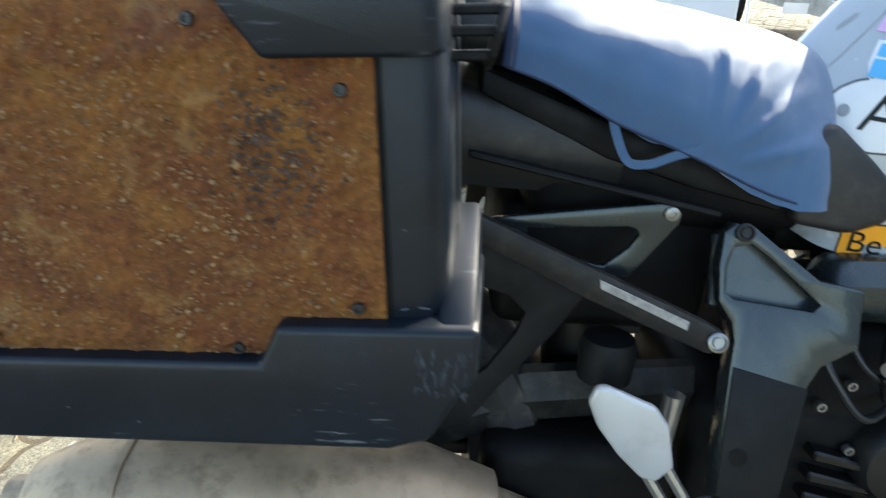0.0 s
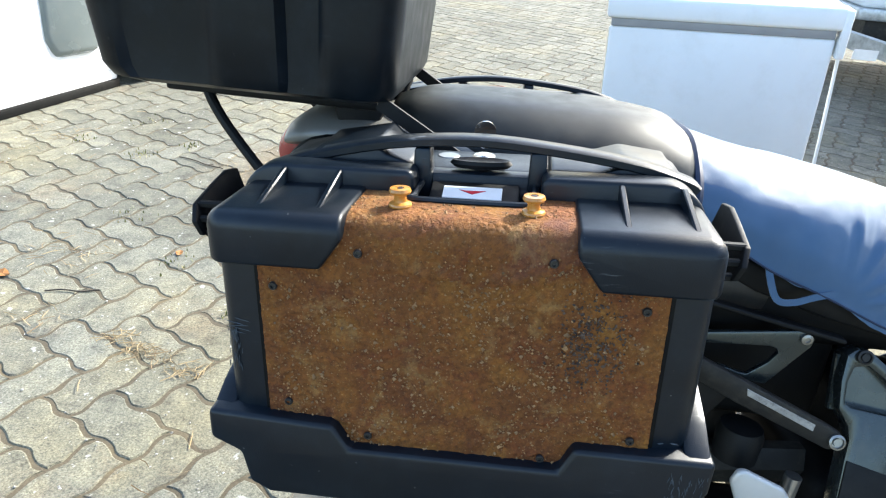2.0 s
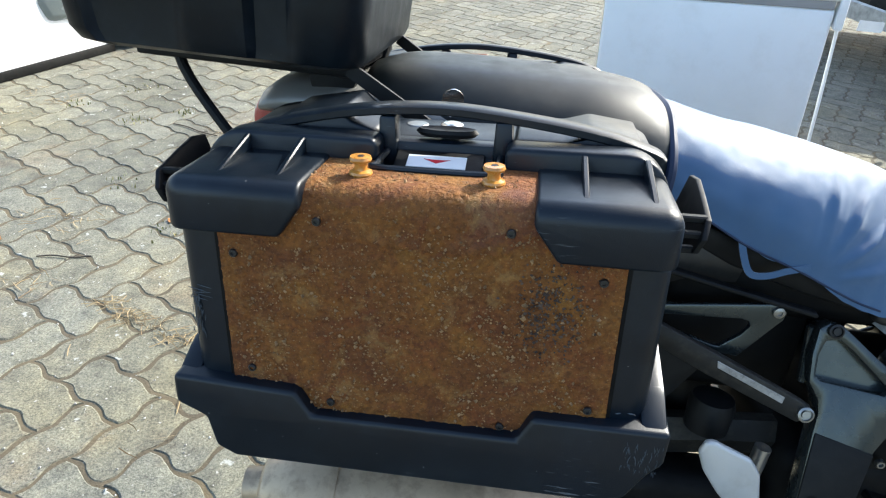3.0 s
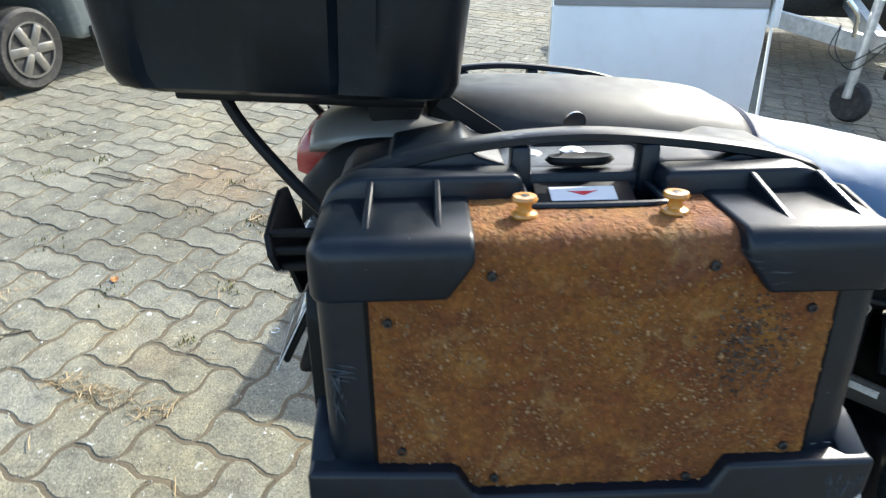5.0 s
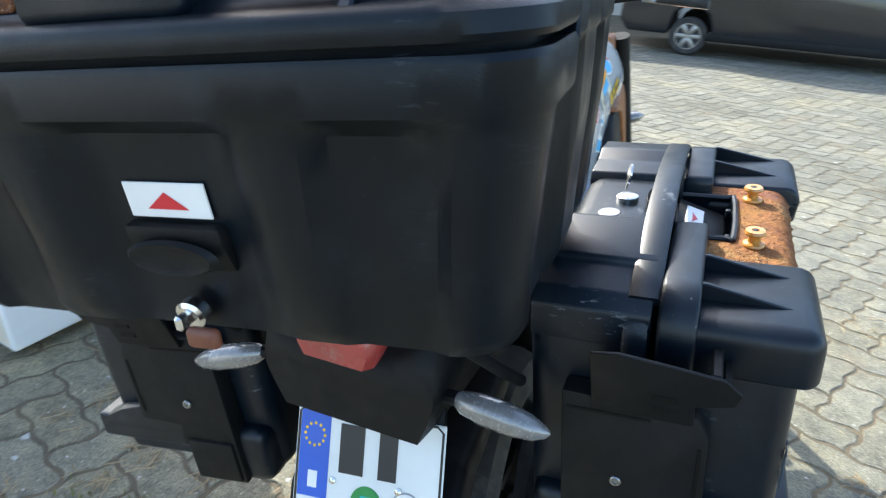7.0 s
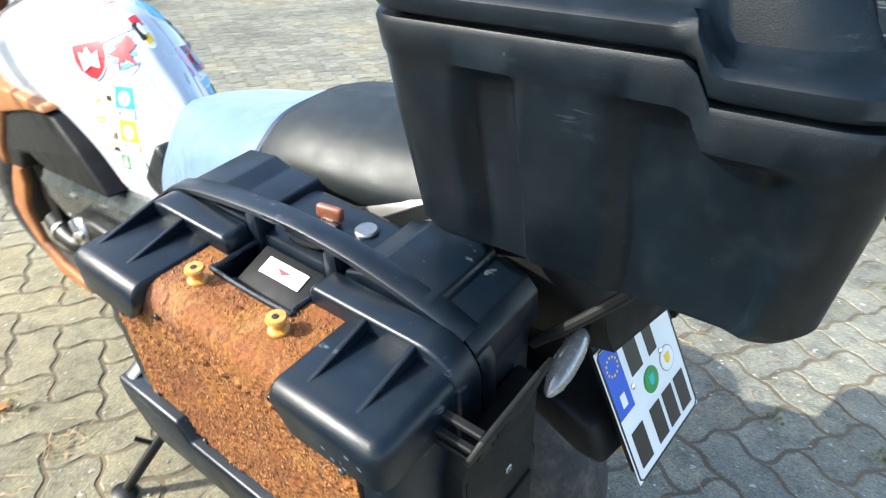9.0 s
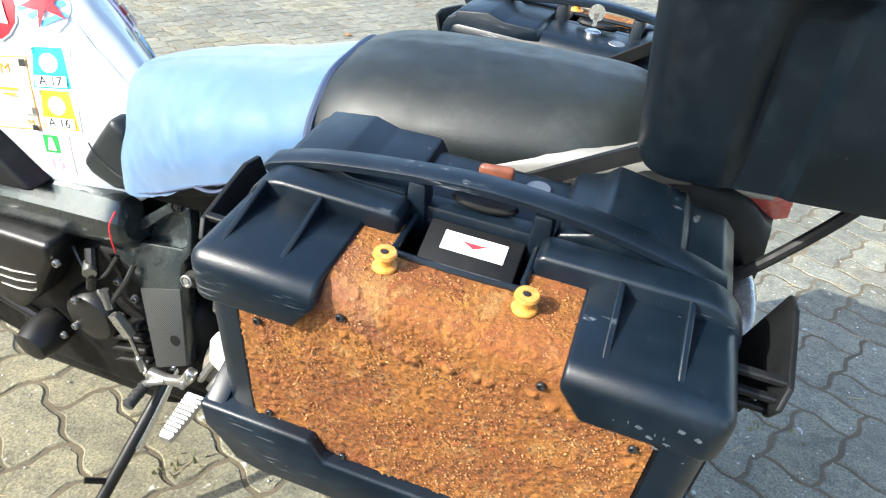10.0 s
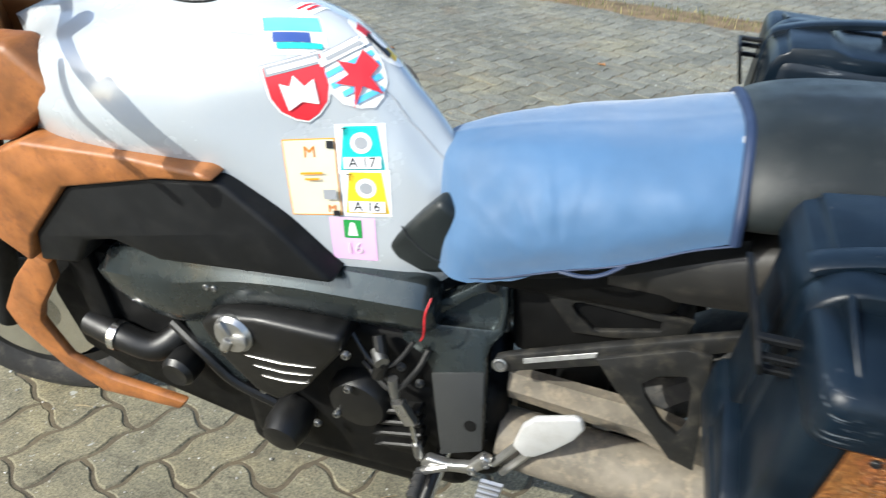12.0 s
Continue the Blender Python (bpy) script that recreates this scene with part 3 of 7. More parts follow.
    bm = lathe([(0.0005, 0), (0.014, 0), (0.014, 0.005), (0.012, 0.007), (0.0005, 0.007)], 22, m=Matrix.Translation((-0.028, Y(-0.2), 0.148 if s > 0 else 0.144)))
    made("lock_cover", bm, GREY_STEEL, "round lock cover swung aside")
    # hinge stirrups at the ends: a slanting plate that stands off the wall on three bars
    for u, e in ((-0.24, -1), (0.249, 1)):
        slant = Matrix(((1, 0, -0.3 * e * -1, 0.3 * 0.09 * e * -1), (0, 1, 0, 0), (0, 0, 1, 0), (0, 0, 0, 1)))
        face = [(Y(w), v) for w, v in ((-0.175, 0.128), (-0.15, 0.132), (-0.113, 0.127), (-0.064, 0.119), (-0.05, 0.104), (-0.054, 0.088), (-0.085, 0.078), (-0.085, 0.05 if e < 0 else 0.076), (-0.175, 0.05 if e < 0 else 0.076))]
        off, drop = (0.0, 0.0) if e < 0 else (0.007, 0.009)
        a, b = sorted((u + e * (0.0275 - off), u + e * (0.033 - off)))
        clamp = made("clamp", prism([(w, v - drop) for w, v in face], a, b, 0.0015, 2, axis="x", m=slant), BLACK_SOFT, "black hinge stirrup with open windows")
        for v, w0, w1 in ((0.117, -0.076, -0.067), (0.104, -0.066, -0.058), (0.0885, -0.067, -0.059)):
            a, b = sorted((u - e * 0.01, u + e * (0.029 - off + 0.3 * (v - 0.09))))
            made("bar", box((a, w0, v - drop - 0.0035), (b, w1, v - drop + 0.0035), 0.0015, seg=1), BLACK_SOFT, parent=clamp)
        # raised near-black bars imitate the shade inside two slots
        for v in (0.084, 0.068) if e < 0 else ():
            d = u + e * (0.0332 + 0.3 * (v - 0.09))
            a, b = sorted((d - e * 0.003, d + e * 0.0012))
            made("slot", box((a, -0.121, v - 0.003), (b, -0.1, v + 0.003), 0.0005, seg=1), ENGINE_DARK, parent=clamp)
    # rear wall of the inner half: flap that laps over the lid, with a seam and a bolt
    flap = [(Y(w), v) for w, v in ((-0.205, 0.06), (-0.083, 0.055), (-0.07, 0.03), (-0.068, -0.074), (-0.128, -0.078), (-0.128, -0.165), (-0.205, -0.165))]
    back = made("rear_flap", prism(flap, -0.254, -0.228, 0.003, 2, axis="x"), BLACK_SOFT)
    made("flap_step", prism([(Y(-0.2), -0.098), (Y(-0.133), -0.098), (Y(-0.133), -0.16), (Y(-0.2), -0.16)], -0.2585, -0.25, 0.003, 2, axis="x"), BLACK_SOFT, parent=back)
    # thin near-black strips on the flap stand for shaded slots
    for w0, w1, v0, v1 in ((-0.2, -0.121, 0.0405, 0.0435), (-0.078, -0.075, -0.06, 0.02)):
        made("flap_slot", prism([(Y(w0), v0), (Y(w1), v0), (Y(w1), v1), (Y(w0), v1)], -0.2548, -0.252, 0, axis="x"), ENGINE_DARK, parent=back)
    bolt("bolt", back, (-0.254, Y(-0.15), -0.04 + 0.178), (-1, 0, 0), 0.006, 0.003, GREY_STEEL)
    # plate, screws, spools
    made("rusted_plate", rusted_plate(s, grit, seed), RUST, "pitted orange-brown rusted steel plate", angle=60)
    for u, v in ((-0.172, 0.064), (-0.0865, 0.104), (0.0945, 0.108), (0.181, 0.067), (0.1825, -0.076), (0.097, -0.108), (-0.082, -0.102), (-0.1655, -0.0685)):
        bolt("screw", case, (u, Y(0.0015), v + 0.178), (0, s, 0.05), 0.0044, 0.0028, INK)
    # dark strips laid on the lid as the shade of a gap beside the plate
    for a, b in ((-0.1915, -0.1872), (0.2012, 0.2055)):
        made("plate_gap", box((a, -0.004, -0.11), (b, -0.0012, 0.088), 0.0004, seg=1), ENGINE_DARK)
    # loose grains that stick to the plate in drifts
    rnd = random.Random(8 + side)
    pale, dark = [], []
    while len(pale) < (2600 if side > 0 else 1300):
        u, v = rnd.uniform(-0.18, 0.185), rnd.uniform(-0.113, 0.18)
        if noise.noise((u * 16, v * 16, 5 + side)) + 0.5 * noise.noise((u * 45, v * 45, 9)) < rnd.uniform(-0.35, 0.5):
            continue
        if v > 0.08 and not -0.11 < u < 0.12:
            continue
        if v > 0.112:
            if v > 0.165 or v > 0.143 and -0.052 < u < 0.078 or v < 0.118 and side < 0:
                continue
            pale.append(((u, Y(0.087 - v), 0.138), rnd.uniform(0.0005, 0.0011) if rnd.random() < 0.8 else rnd.uniform(0.0009, 0.0019)))
        else:
            pale.append(((u, Y(0.001), v), (1.0 if side > 0 else 1.5) * (rnd.uniform(0.0005, 0.001) if rnd.random() < 0.8 else rnd.uniform(0.0009, 0.0017))))
    for _ in range(900 if side > 0 else 420):
        if side < 0:
            dark.append(((rnd.gauss(0.135, 0.016), Y(0.0012), min(0.08, rnd.gauss(0.028, 0.024))), rnd.uniform(0.0007, 0.0018)))
        else:
            dark.append(((rnd.uniform(-0.17, 0.18), Y(0.001), rnd.uniform(-0.11, 0.08)), rnd.uniform(0.0005, 0.0012)))
    # the plate in shade gets the lightened copy of the grain colour
    tagged(made("rust_grain", grains(pale, rnd), GRAIN if side > 0 else SHADE_SIDE_GRAIN), "pale grains stuck to the rusted plate", kind="stuff")
    tagged(made("grit", grains(dark, rnd), GRIT), "dark grit stuck to the rusted plate", kind="stuff")
    # pale scuffs scraped into the plastic
    bm = bmesh.new()
    if side < 0:
        marks = [(-0.219 + rnd.gauss(0, 0.0045), rnd.uniform(-0.036, 0.012), 0.0005, rnd.uniform(0.004, 0.012), -0.0019) for _ in range(46)]
        marks += [(rnd.uniform(-0.219, -0.207), 0.021 - 0.0035 * k, rnd.uniform(0.014, 0.024), 0.0009, -0.0019) for k in range(5)]
        marks += [(0.24 + rnd.uniform(-0.02, 0.018), rnd.uniform(-0.135, -0.1), 0.0006, rnd.uniform(0.002, 0.01), 0.0161) for _ in range(60)]
        marks += [(0.213, -0.078, 0.006, 0.0018, -0.0019), (0.226, -0.077, 0.008, 0.0016, -0.0019), (0.198, -0.08, 0.004, 0.002, -0.0019)]
    else:
        marks = [(rnd.uniform(-0.215, -0.13), rnd.gauss(0.1, 0.006), rnd.choice((0.001, 0.006)), rnd.uniform(0.001, 0.005), 0.0131) for _ in range(12)]
        marks += [(rnd.uniform(-0.24, -0.14), rnd.uniform(-0.11, -0.09), 0.012, 0.0008, 0.0161) for _ in range(5)]
    for u, v, long, tall, w in marks:
        turn = pose(u, Y(w), v, 0, rnd.uniform(-14, 14))
        prism([(-long / 2, 0), (-long / 5, -tall / 2), (long / 2, -tall / 6), (long / 3, tall / 2), (-long / 4, tall / 3)], -0.0003, 0.0003, 0, bm=bm, m=turn)
    tagged(made("scuff_mark", bm, SCUFF), "pale scuff marks on the plastic", kind="stuff")
    for u in (-0.055, 0.073):
        spool(case, (u, Y(-0.044), 0.1375 + 0.178))
    return case


side_case(-1, 0.95, 3, "black plastic side case with shaded rusted front plate and steel key")
side_case(1, 0.95, 11, "black plastic side case with gritty sunlit rusted plate and key fob")


# ---- top case ----
def rounded(x0, x1, hy, r, n=10, fx=None, fy=None):
    """Points round a rectangle with rounded corners."""
    pts = []
    per = 16
    for k, (cx, cy, a0) in enumerate(((x1 - r, hy - r, 0), (x0 + r, hy - r, 90), (x0 + r, -hy + r, 180), (x1 - r, -hy + r, 270))):
        arc = [(cx + r * math.cos(radians(a0 + 90 * i / n)), cy + r * math.sin(radians(a0 + 90 * i / n)), 0) for i in range(n + 1)]
        pts += arc
        nx, ny = (((x0 + r), hy), (x0, -hy + r), (x1 - r, -hy), (x1, hy - r))[k]
        last = arc[-1]
        for i in range(1, per * 2):
            t = i / (per * 2)
            pts.append((last[0] + (nx - last[0]) * t, last[1] + (ny - last[1]) * t, k + 1))
    return pts


def flute(x, y, wall):
    """Depth of the sunk panels in the tub's walls."""
    def dip(v, a, b, e=0.006):
        return max(0.0, min(1.0, (v - a) / e, (b - v) / e))
    if wall == 2:
        return max(dip(abs(y), 0.11, 0.185), dip(abs(y), -1, 0.075, 0.025) * 1.6)
    if wall in (1, 3):
        return max(dip(x, -0.44, -0.385), dip(x, -0.628, -0.515))
    return 0.0


top_case = thing("top_case", "large black grooved plastic top case with rusted lid plates, on rack", "top case", LEAN @ pose(-0.4856, 0.009, 0.998, 0, 1.0, 1.5))
TC = Matrix.Translation((0.485, 0, -0.978)) @ Matrix.Diagonal((1.022, 1.067, 1, 1))


def tub_ring(z, x0, x1, hy, r, deep, rise=0.0):
    out = []
    for x, y, wall in rounded(x0, x1, hy, r):
        k = deep * flute(x, y, wall)
        c = Vector((x - (x0 + x1) / 2, y, 0)).normalized()
        nx, ny = (0, 1) if wall == 1 else (-1, 0) if wall == 2 else (0, -1) if wall == 3 else (1, 0) if wall == 4 else (0, 0)
        step = min(1.0, max(0.0, (x + 0.58) / 0.016))
        out.append((x - nx * k, y - ny * k, z + rise * step * step * (3 - 2 * step)))
    return out


rings = []
for z, x0, x1, hy, r, deep in ((0.982, -0.61, -0.345, 0.175, 0.03, 0), (0.979, -0.635, -0.325, 0.195, 0.035, 0), (0.984, -0.652, -0.313, 0.207, 0.035, 0.004), (0.998, -0.661, -0.307, 0.214, 0.036, 0.011),
                               (1.05, -0.669, -0.304, 0.22, 0.037, 0.012), (1.1, -0.677, -0.301, 0.227, 0.038, 0.012), (1.126, -0.681, -0.299, 0.231, 0.038, 0.0115), (1.134, -0.683, -0.298, 0.232, 0.038, 0.003),
                               (1.138, -0.686, -0.296, 0.2345, 0.041, 0), (1.164, -0.69, -0.294, 0.237, 0.042, 0), (1.168, -0.688, -0.296, 0.235, 0.041, 0), (1.167, -0.675, -0.307, 0.224, 0.04, 0), (1.15, -0.67, -0.31, 0.22, 0.04, 0)):
    rings.append(tub_ring(z, x0, x1, hy, r, deep, 0.026 * min(1, max(0, (z - 1.1) / 0.034))))
tub = part("tub", loft(rings, m=TC), TUB_BLACK, top_case, angle=40)
rings = [tub_ring(z, x0, x1, hy, r, 0, 0.026 * max(0, 1 - max(0, z - 1.205) / 0.05)) for z, x0, x1, hy, r in (
    (1.16, -0.672, -0.309, 0.222, 0.04), (1.172, -0.674, -0.307, 0.224, 0.042), (1.1735, -0.689, -0.296, 0.236, 0.045), (1.177, -0.691, -0.294, 0.238, 0.046), (1.187, -0.69, -0.295, 0.237, 0.048), (1.192, -0.685, -0.299, 0.232, 0.048),
    (1.1935, -0.672, -0.306, 0.219, 0.048), (1.2, -0.662, -0.312, 0.21, 0.05), (1.25, -0.645, -0.322, 0.2, 0.055), (1.3, -0.615, -0.335, 0.18, 0.06), (1.318, -0.58, -0.36, 0.15, 0.06))]
lid = part("lid", loft(rings, m=TC), TUB_BLACK, top_case, angle=40)
for y in (-0.185, -0.145, 0.145, 0.185):
    part("rib", prism([(-0.684, 1.191), (-0.65, 1.19), (-0.62, 1.3), (-0.632, 1.305), (-0.668, 1.208)], y - 0.004, y + 0.004, 0.0015, 1, m=TC), BLACK, lid)
for y in (-0.1, 0.1):
    bm = prism([(-0.664, 1.2), (-0.634, 1.295), (-0.626, 1.295), (-0.655, 1.2)], y - 0.028, y + 0.028, 0.001, 1, m=TC)
    part("rusted_plate", bm, RUST, lid, "rusted steel plate let into the lid")
part("lid_latch", rbox((-0.681, -0.055, 1.191), (-0.65, 0.055, 1.24), 0.008, 3, m=TC), BLACK, lid)
m = TC @ Matrix.Translation((-0.6565, 0.0, 1.081)) @ Matrix(((0, -0.13, -0.99), (-1, 0, 0), (0, 0.99, -0.13))).to_4x4()
bm = rbox((-0.03, -0.0125, -0.0005), (0.03, 0.0125, 0.0012), 0.0005, 1, m=m)
lab = part("label", bm, PAPER, tub, "white label with a red emblem")
part("emblem", prism([(-0.015, -0.006), (0.015, -0.006), (0.0, 0.006)], 0.0014, 0.0019, 0, axis="z", m=m), RED, lab)
bm = prism([(-0.662, 1.064), (-0.645, 1.066), (-0.64, 1.03), (-0.65, 1.028), (-0.66, 1.052)], -0.036, 0.036, 0.004, m=TC)
part("lock_plate", bm, BLACK_SOFT, tub)
bm = lathe([(0.0005, 0), (0.026, 0), (0.03, 0.004), (0.026, 0.008), (0.018, 0.006), (0.0005, 0.006)], 26, m=TC @ facing((-0.66, 0, 1.044), (-1, 0, -0.15)) @ Matrix.Diagonal((1.15, 0.45, 1, 1)))
part("release_button", bm, BLACK_SOFT, tub, "oval black release button")
bm = lathe([(0.0005, 0), (0.011, 0), (0.011, 0.008), (0.008, 0.01), (0.0005, 0.009)], 18, m=TC @ facing((-0.652, 0, 1.0), (-1, 0, -0.2)))
part("lock", bm, STEEL, tub)
key = part("key", rbox((-0.674, -0.003, 0.993), (-0.65, 0.003, 1.004), 0.002, 1, m=TC), STEEL, tub)
part("key_fob", rbox((-0.677, -0.03, 0.983), (-0.668, -0.006, 0.998), 0.005, 3, m=TC), LEATHER, key, "red-brown leather key fob")


# ---- motorcycle ----
bike = thing("motorcycle", "dusty motorcycle with stickered white tank and blue seat cover, on stand", "motorcycle", LEAN)


def both(name, pts, a, b, material, r=0.004, seg=2, label="", sides=(1, -1), parent=None):
    """A flat part of (x, z) outline at both sides of the machine, between distances a and b from the middle."""
    return [part(name, prism(pts, s * a, s * b, r, seg), material, parent or bike, label) for s in sides]


def wheel(x, z, r, width, parent, turn=0.0):
    m = Matrix.Translation((x, 0, z)) @ pose(0, 0, 0, 0, 0, turn) @ pose(0, 0, 0, 90, 0, 0)
    h = width / 2
    prof = [(r - 0.1, -h * 0.62), (r - 0.075, -h * 0.9), (r - 0.045, -h), (r - 0.02, -h * 0.86), (r - 0.006, -h * 0.5), (r, 0), (r - 0.006, h * 0.5), (r - 0.02, h * 0.86), (r - 0.045, h), (r - 0.075, h * 0.9), (r - 0.1, h * 0.62)]
    w = part("wheel", lathe([(0.02, -0.05), (0.055, -0.05), (0.06, 0), (0.055, 0.05), (0.02, 0.05)], 24, m=m), ENGINE, parent)
    rings = [[(p[0] * math.cos(a), p[0] * math.sin(a), p[1]) for p in prof] for a in [2 * math.pi * i / 56 for i in range(57)]]
    part("tyre", loft(rings, caps=False, closed=False, m=m), TYRE, w, "dusty black road tyre")
    rim = [(r - 0.098, -h * 0.66), (r - 0.115, -h * 0.5), (r - 0.12, 0), (r - 0.115, h * 0.5), (r - 0.098, h * 0.66), (r - 0.085, h * 0.72), (r - 0.085, -h * 0.72)]
    rings = [[(p[0] * math.cos(a), p[0] * math.sin(a), p[1]) for p in rim] for a in [2 * math.pi * i / 56 for i in range(57)]]
    bm = loft(rings, caps=False, m=m)
    for k in range(10):
        rbox((0.045, -0.012, -0.02), (r - 0.1, 0.012, 0.02), 0.006, bm=bm, m=m @ pose(0, 0, 0, 0, 0, 36 * k + 8 * (k % 2)))
    part("rim", bm, ENGINE, w)
    return w


wheel(-0.13, 0.318, 0.318, 0.18, bike)
front = wheel(1.47, 0.3, 0.3, 0.12, bike, 14)
bm = lathe([(0.06, -0.062), (0.155, -0.062), (0.155, -0.057), (0.06, -0.057), (0.06, -0.062)], 36, m=Matrix.Translation((1.47, 0, 0.3)) @ pose(0, 0, 0, 0, 0, 14) @ pose(0, 0, 0, 90, 0, 0))
part("brake_disc", bm, STEEL, front)
for s in (1, -1):
    bm = tube([(1.47 + 0.02, s * 0.095, 0.3), (1.36, s * 0.09, 0.62), (1.22, s * 0.085, 1.0)], 0.027, 14, 0)
    part("fork_leg", bm, BLACK_SOFT, bike)
rings = []
for a in range(20, 150, 10):
    t = radians(a)
    rings.append([(1.47 + 0.32 * math.cos(t), y, 0.3 + (0.32 - abs(y) * 0.4) * math.sin(t)) for y in (-0.07, -0.04, 0, 0.04, 0.07)] + [(1.47 + 0.312 * math.cos(t), y, 0.3 + (0.312 - abs(y) * 0.4) * math.sin(t)) for y in (0.07, 0.04, 0, -0.04, -0.07)])
part("front_mudguard", loft(rings), RUST_FAIR, bike)

# tank
TANK = [  # x, then (half width, height) from the ridge down
    (0.448, (0.0, 0.905), (0.035, 0.897), (0.07, 0.87), (0.085, 0.82), (0.09, 0.75), (0.08, 0.7)),
    (0.468, (0.0, 0.935), (0.045, 0.922), (0.083, 0.88), (0.108, 0.83), (0.112, 0.75), (0.1, 0.69)),
    (0.495, (0.0, 0.97), (0.055, 0.957), (0.1, 0.91), (0.122, 0.85), (0.122, 0.76), (0.112, 0.685)),
    (0.53, (0.0, 1.012), (0.065, 1.0), (0.115, 0.948), (0.135, 0.878), (0.133, 0.77), (0.124, 0.69)),
    (0.59, (0.0, 1.058), (0.08, 1.045), (0.135, 0.988), (0.15, 0.9), (0.145, 0.79), (0.135, 0.7)),
    (0.68, (0.0, 1.08), (0.095, 1.067), (0.152, 1.015), (0.168, 0.925), (0.165, 0.84), (0.155, 0.77)),
    (0.8, (0.0, 1.084), (0.105, 1.07), (0.165, 1.022), (0.19, 0.95), (0.188, 0.905), (0.175, 0.865)),
    (0.93, (0.0, 1.077), (0.11, 1.065), (0.175, 1.025), (0.203, 0.96), (0.2, 0.915), (0.185, 0.88)),
    (1.05, (0.0, 1.06), (0.105, 1.05), (0.165, 1.012), (0.19, 0.958), (0.188, 0.925), (0.175, 0.885)),
    (1.14, (0.0, 1.035), (0.09, 1.022), (0.14, 0.98), (0.155, 0.945), (0.15, 0.915), (0.14, 0.88)),
]


def tank_ring(x, *half):
    line = spline([(0, y, z) for y, z in half], 4)
    return [(x, p.y, p.z) for p in line] + [(x, -p.y, p.z) for p in reversed(line[1:])]


def along(rows, n=4):
    """Rings eased between the given ones."""
    rings = [tank_ring(*r) for r in rows]
    cols = [spline([Vector(r[i]) for r in rings], n) for i in range(len(rings[0]))]
    return [[c[k] for c in cols] for k in range(len(cols[0]))]


def drawn_in(p):
    """The stand side of the tank curves in more than the other above the knee."""
    if p.y <= 0:
        return p
    k = min(1.0, max(0.0, (p.z - 0.74) / 0.2)) * min(1.0, max(0.35, 1 - (p.x - 0.62) / 0.3)) * min(1.0, p.y / 0.1)
    return Vector((p.x, p.y - 0.046 * k, p.z))


tank = part("tank", loft([[drawn_in(p) for p in ring] for ring in along(TANK)]), SILVER, bike, "pearl white fuel tank covered in travel stickers", angle=60)
bpy.context.view_layer.update()
shell = BVHTree.FromPolygons([v.co for v in tank.data.vertices], [p.vertices for p in tank.data.polygons])
part("tank_cap", lathe([(0.0005, 0), (0.05, 0), (0.052, 0.006), (0.04, 0.012), (0.0005, 0.012)], 28, m=Matrix.Translation((0.82, 0, 1.076))), ENGINE, tank)
for s in (1, -1):
    outline = [(0.43, 0.732), (0.485, 0.722), (0.528, 0.742), (0.541, 0.764), (0.503, 0.805), (0.452, 0.856), (0.43, 0.835)]
    if s < 0:
        outline = [(0.415, 0.722), (0.482, 0.712), (0.525, 0.728), (0.532, 0.76), (0.5, 0.79), (0.44, 0.836), (0.415, 0.82)]
    pad = part("knee_pad", prism(outline, s * 0.09, s * (0.13 if s > 0 else 0.138), 0.012, 4), BLACK_DUSTY if s < 0 else VINYL, bike, "black padded knee pad between tank and seat")
    if s < 0:
        continue
    part("stitching", tube([(0.512, s * 0.1275, 0.803), (0.5, s * 0.1305, 0.785), (0.475, s * 0.1305, 0.762), (0.44, s * 0.1305, 0.745)], 0.0014, 6, 4), INK, pad)


def sticker(name, spot, layers, turn=0.0, label=""):
    """A print laid onto the tank at its surface nearest to spot: layers of (outline or letters, material), sizes in metres."""
    root = None
    at, n, _, _ = shell.find_nearest(Vector(spot))
    if n.dot(at - Vector((at.x, 0, 0.85))) < 0:
        n = -n
    up = (Vector((0, 0, 1)) - n * n.z).normalized()
    side = up.cross(n)
    for k, (shape, material) in enumerate(layers):
        if isinstance(shape, bmesh.types.BMesh):
            own = shape
        else:
            own = bmesh.new()
            own.faces.new([own.verts.new((*p, 0)) for p in shape])
            bmesh.ops.triangulate(own, faces=own.faces[:])
            for _ in range(2):
                bmesh.ops.subdivide_edges(own, edges=own.edges[:], cuts=1, use_grid_fill=True)
        big = 1.06 if spot[1] > 0.05 else 1.0
        c, sn = big * math.cos(radians(turn)), big * math.sin(radians(turn))
        for v in own.verts:
            p = at + side * (v.co.x * c - v.co.y * sn) + up * (v.co.x * sn + v.co.y * c)
            hit = shell.ray_cast(p + n * 0.05, -n, 0.12)
            v.co = (hit[0] if hit[0] is not None else p) + n * (0.0009 + 0.0006 * k)
        ob = part(name if root is None else "print", own, material, root or tank, label if root is None else "")
        root = root or ob
    return root


def rect(w, h, x=0, y=0):
    return [(x - w / 2, y - h / 2), (x + w / 2, y - h / 2), (x + w / 2, y + h / 2), (x - w / 2, y + h / 2)]


def disc(rx, ry, x=0, y=0, n=20):
    return [(x + rx * math.cos(2 * math.pi * i / n), y + ry * math.sin(2 * math.pi * i / n)) for i in range(n)]


def shield(w, h):
    return [(-w / 2, h / 2), (w / 2, h / 2), (w / 2, 0), (w * 0.4, -h * 0.25), (w * 0.2, -h * 0.42), (0, -h / 2), (-w * 0.2, -h * 0.42), (-w * 0.4, -h * 0.25), (-w / 2, 0)]


def moved(bm, x, y):
    bmesh.ops.translate(bm, verts=bm.verts, vec=(x, y, 0))
    return bm


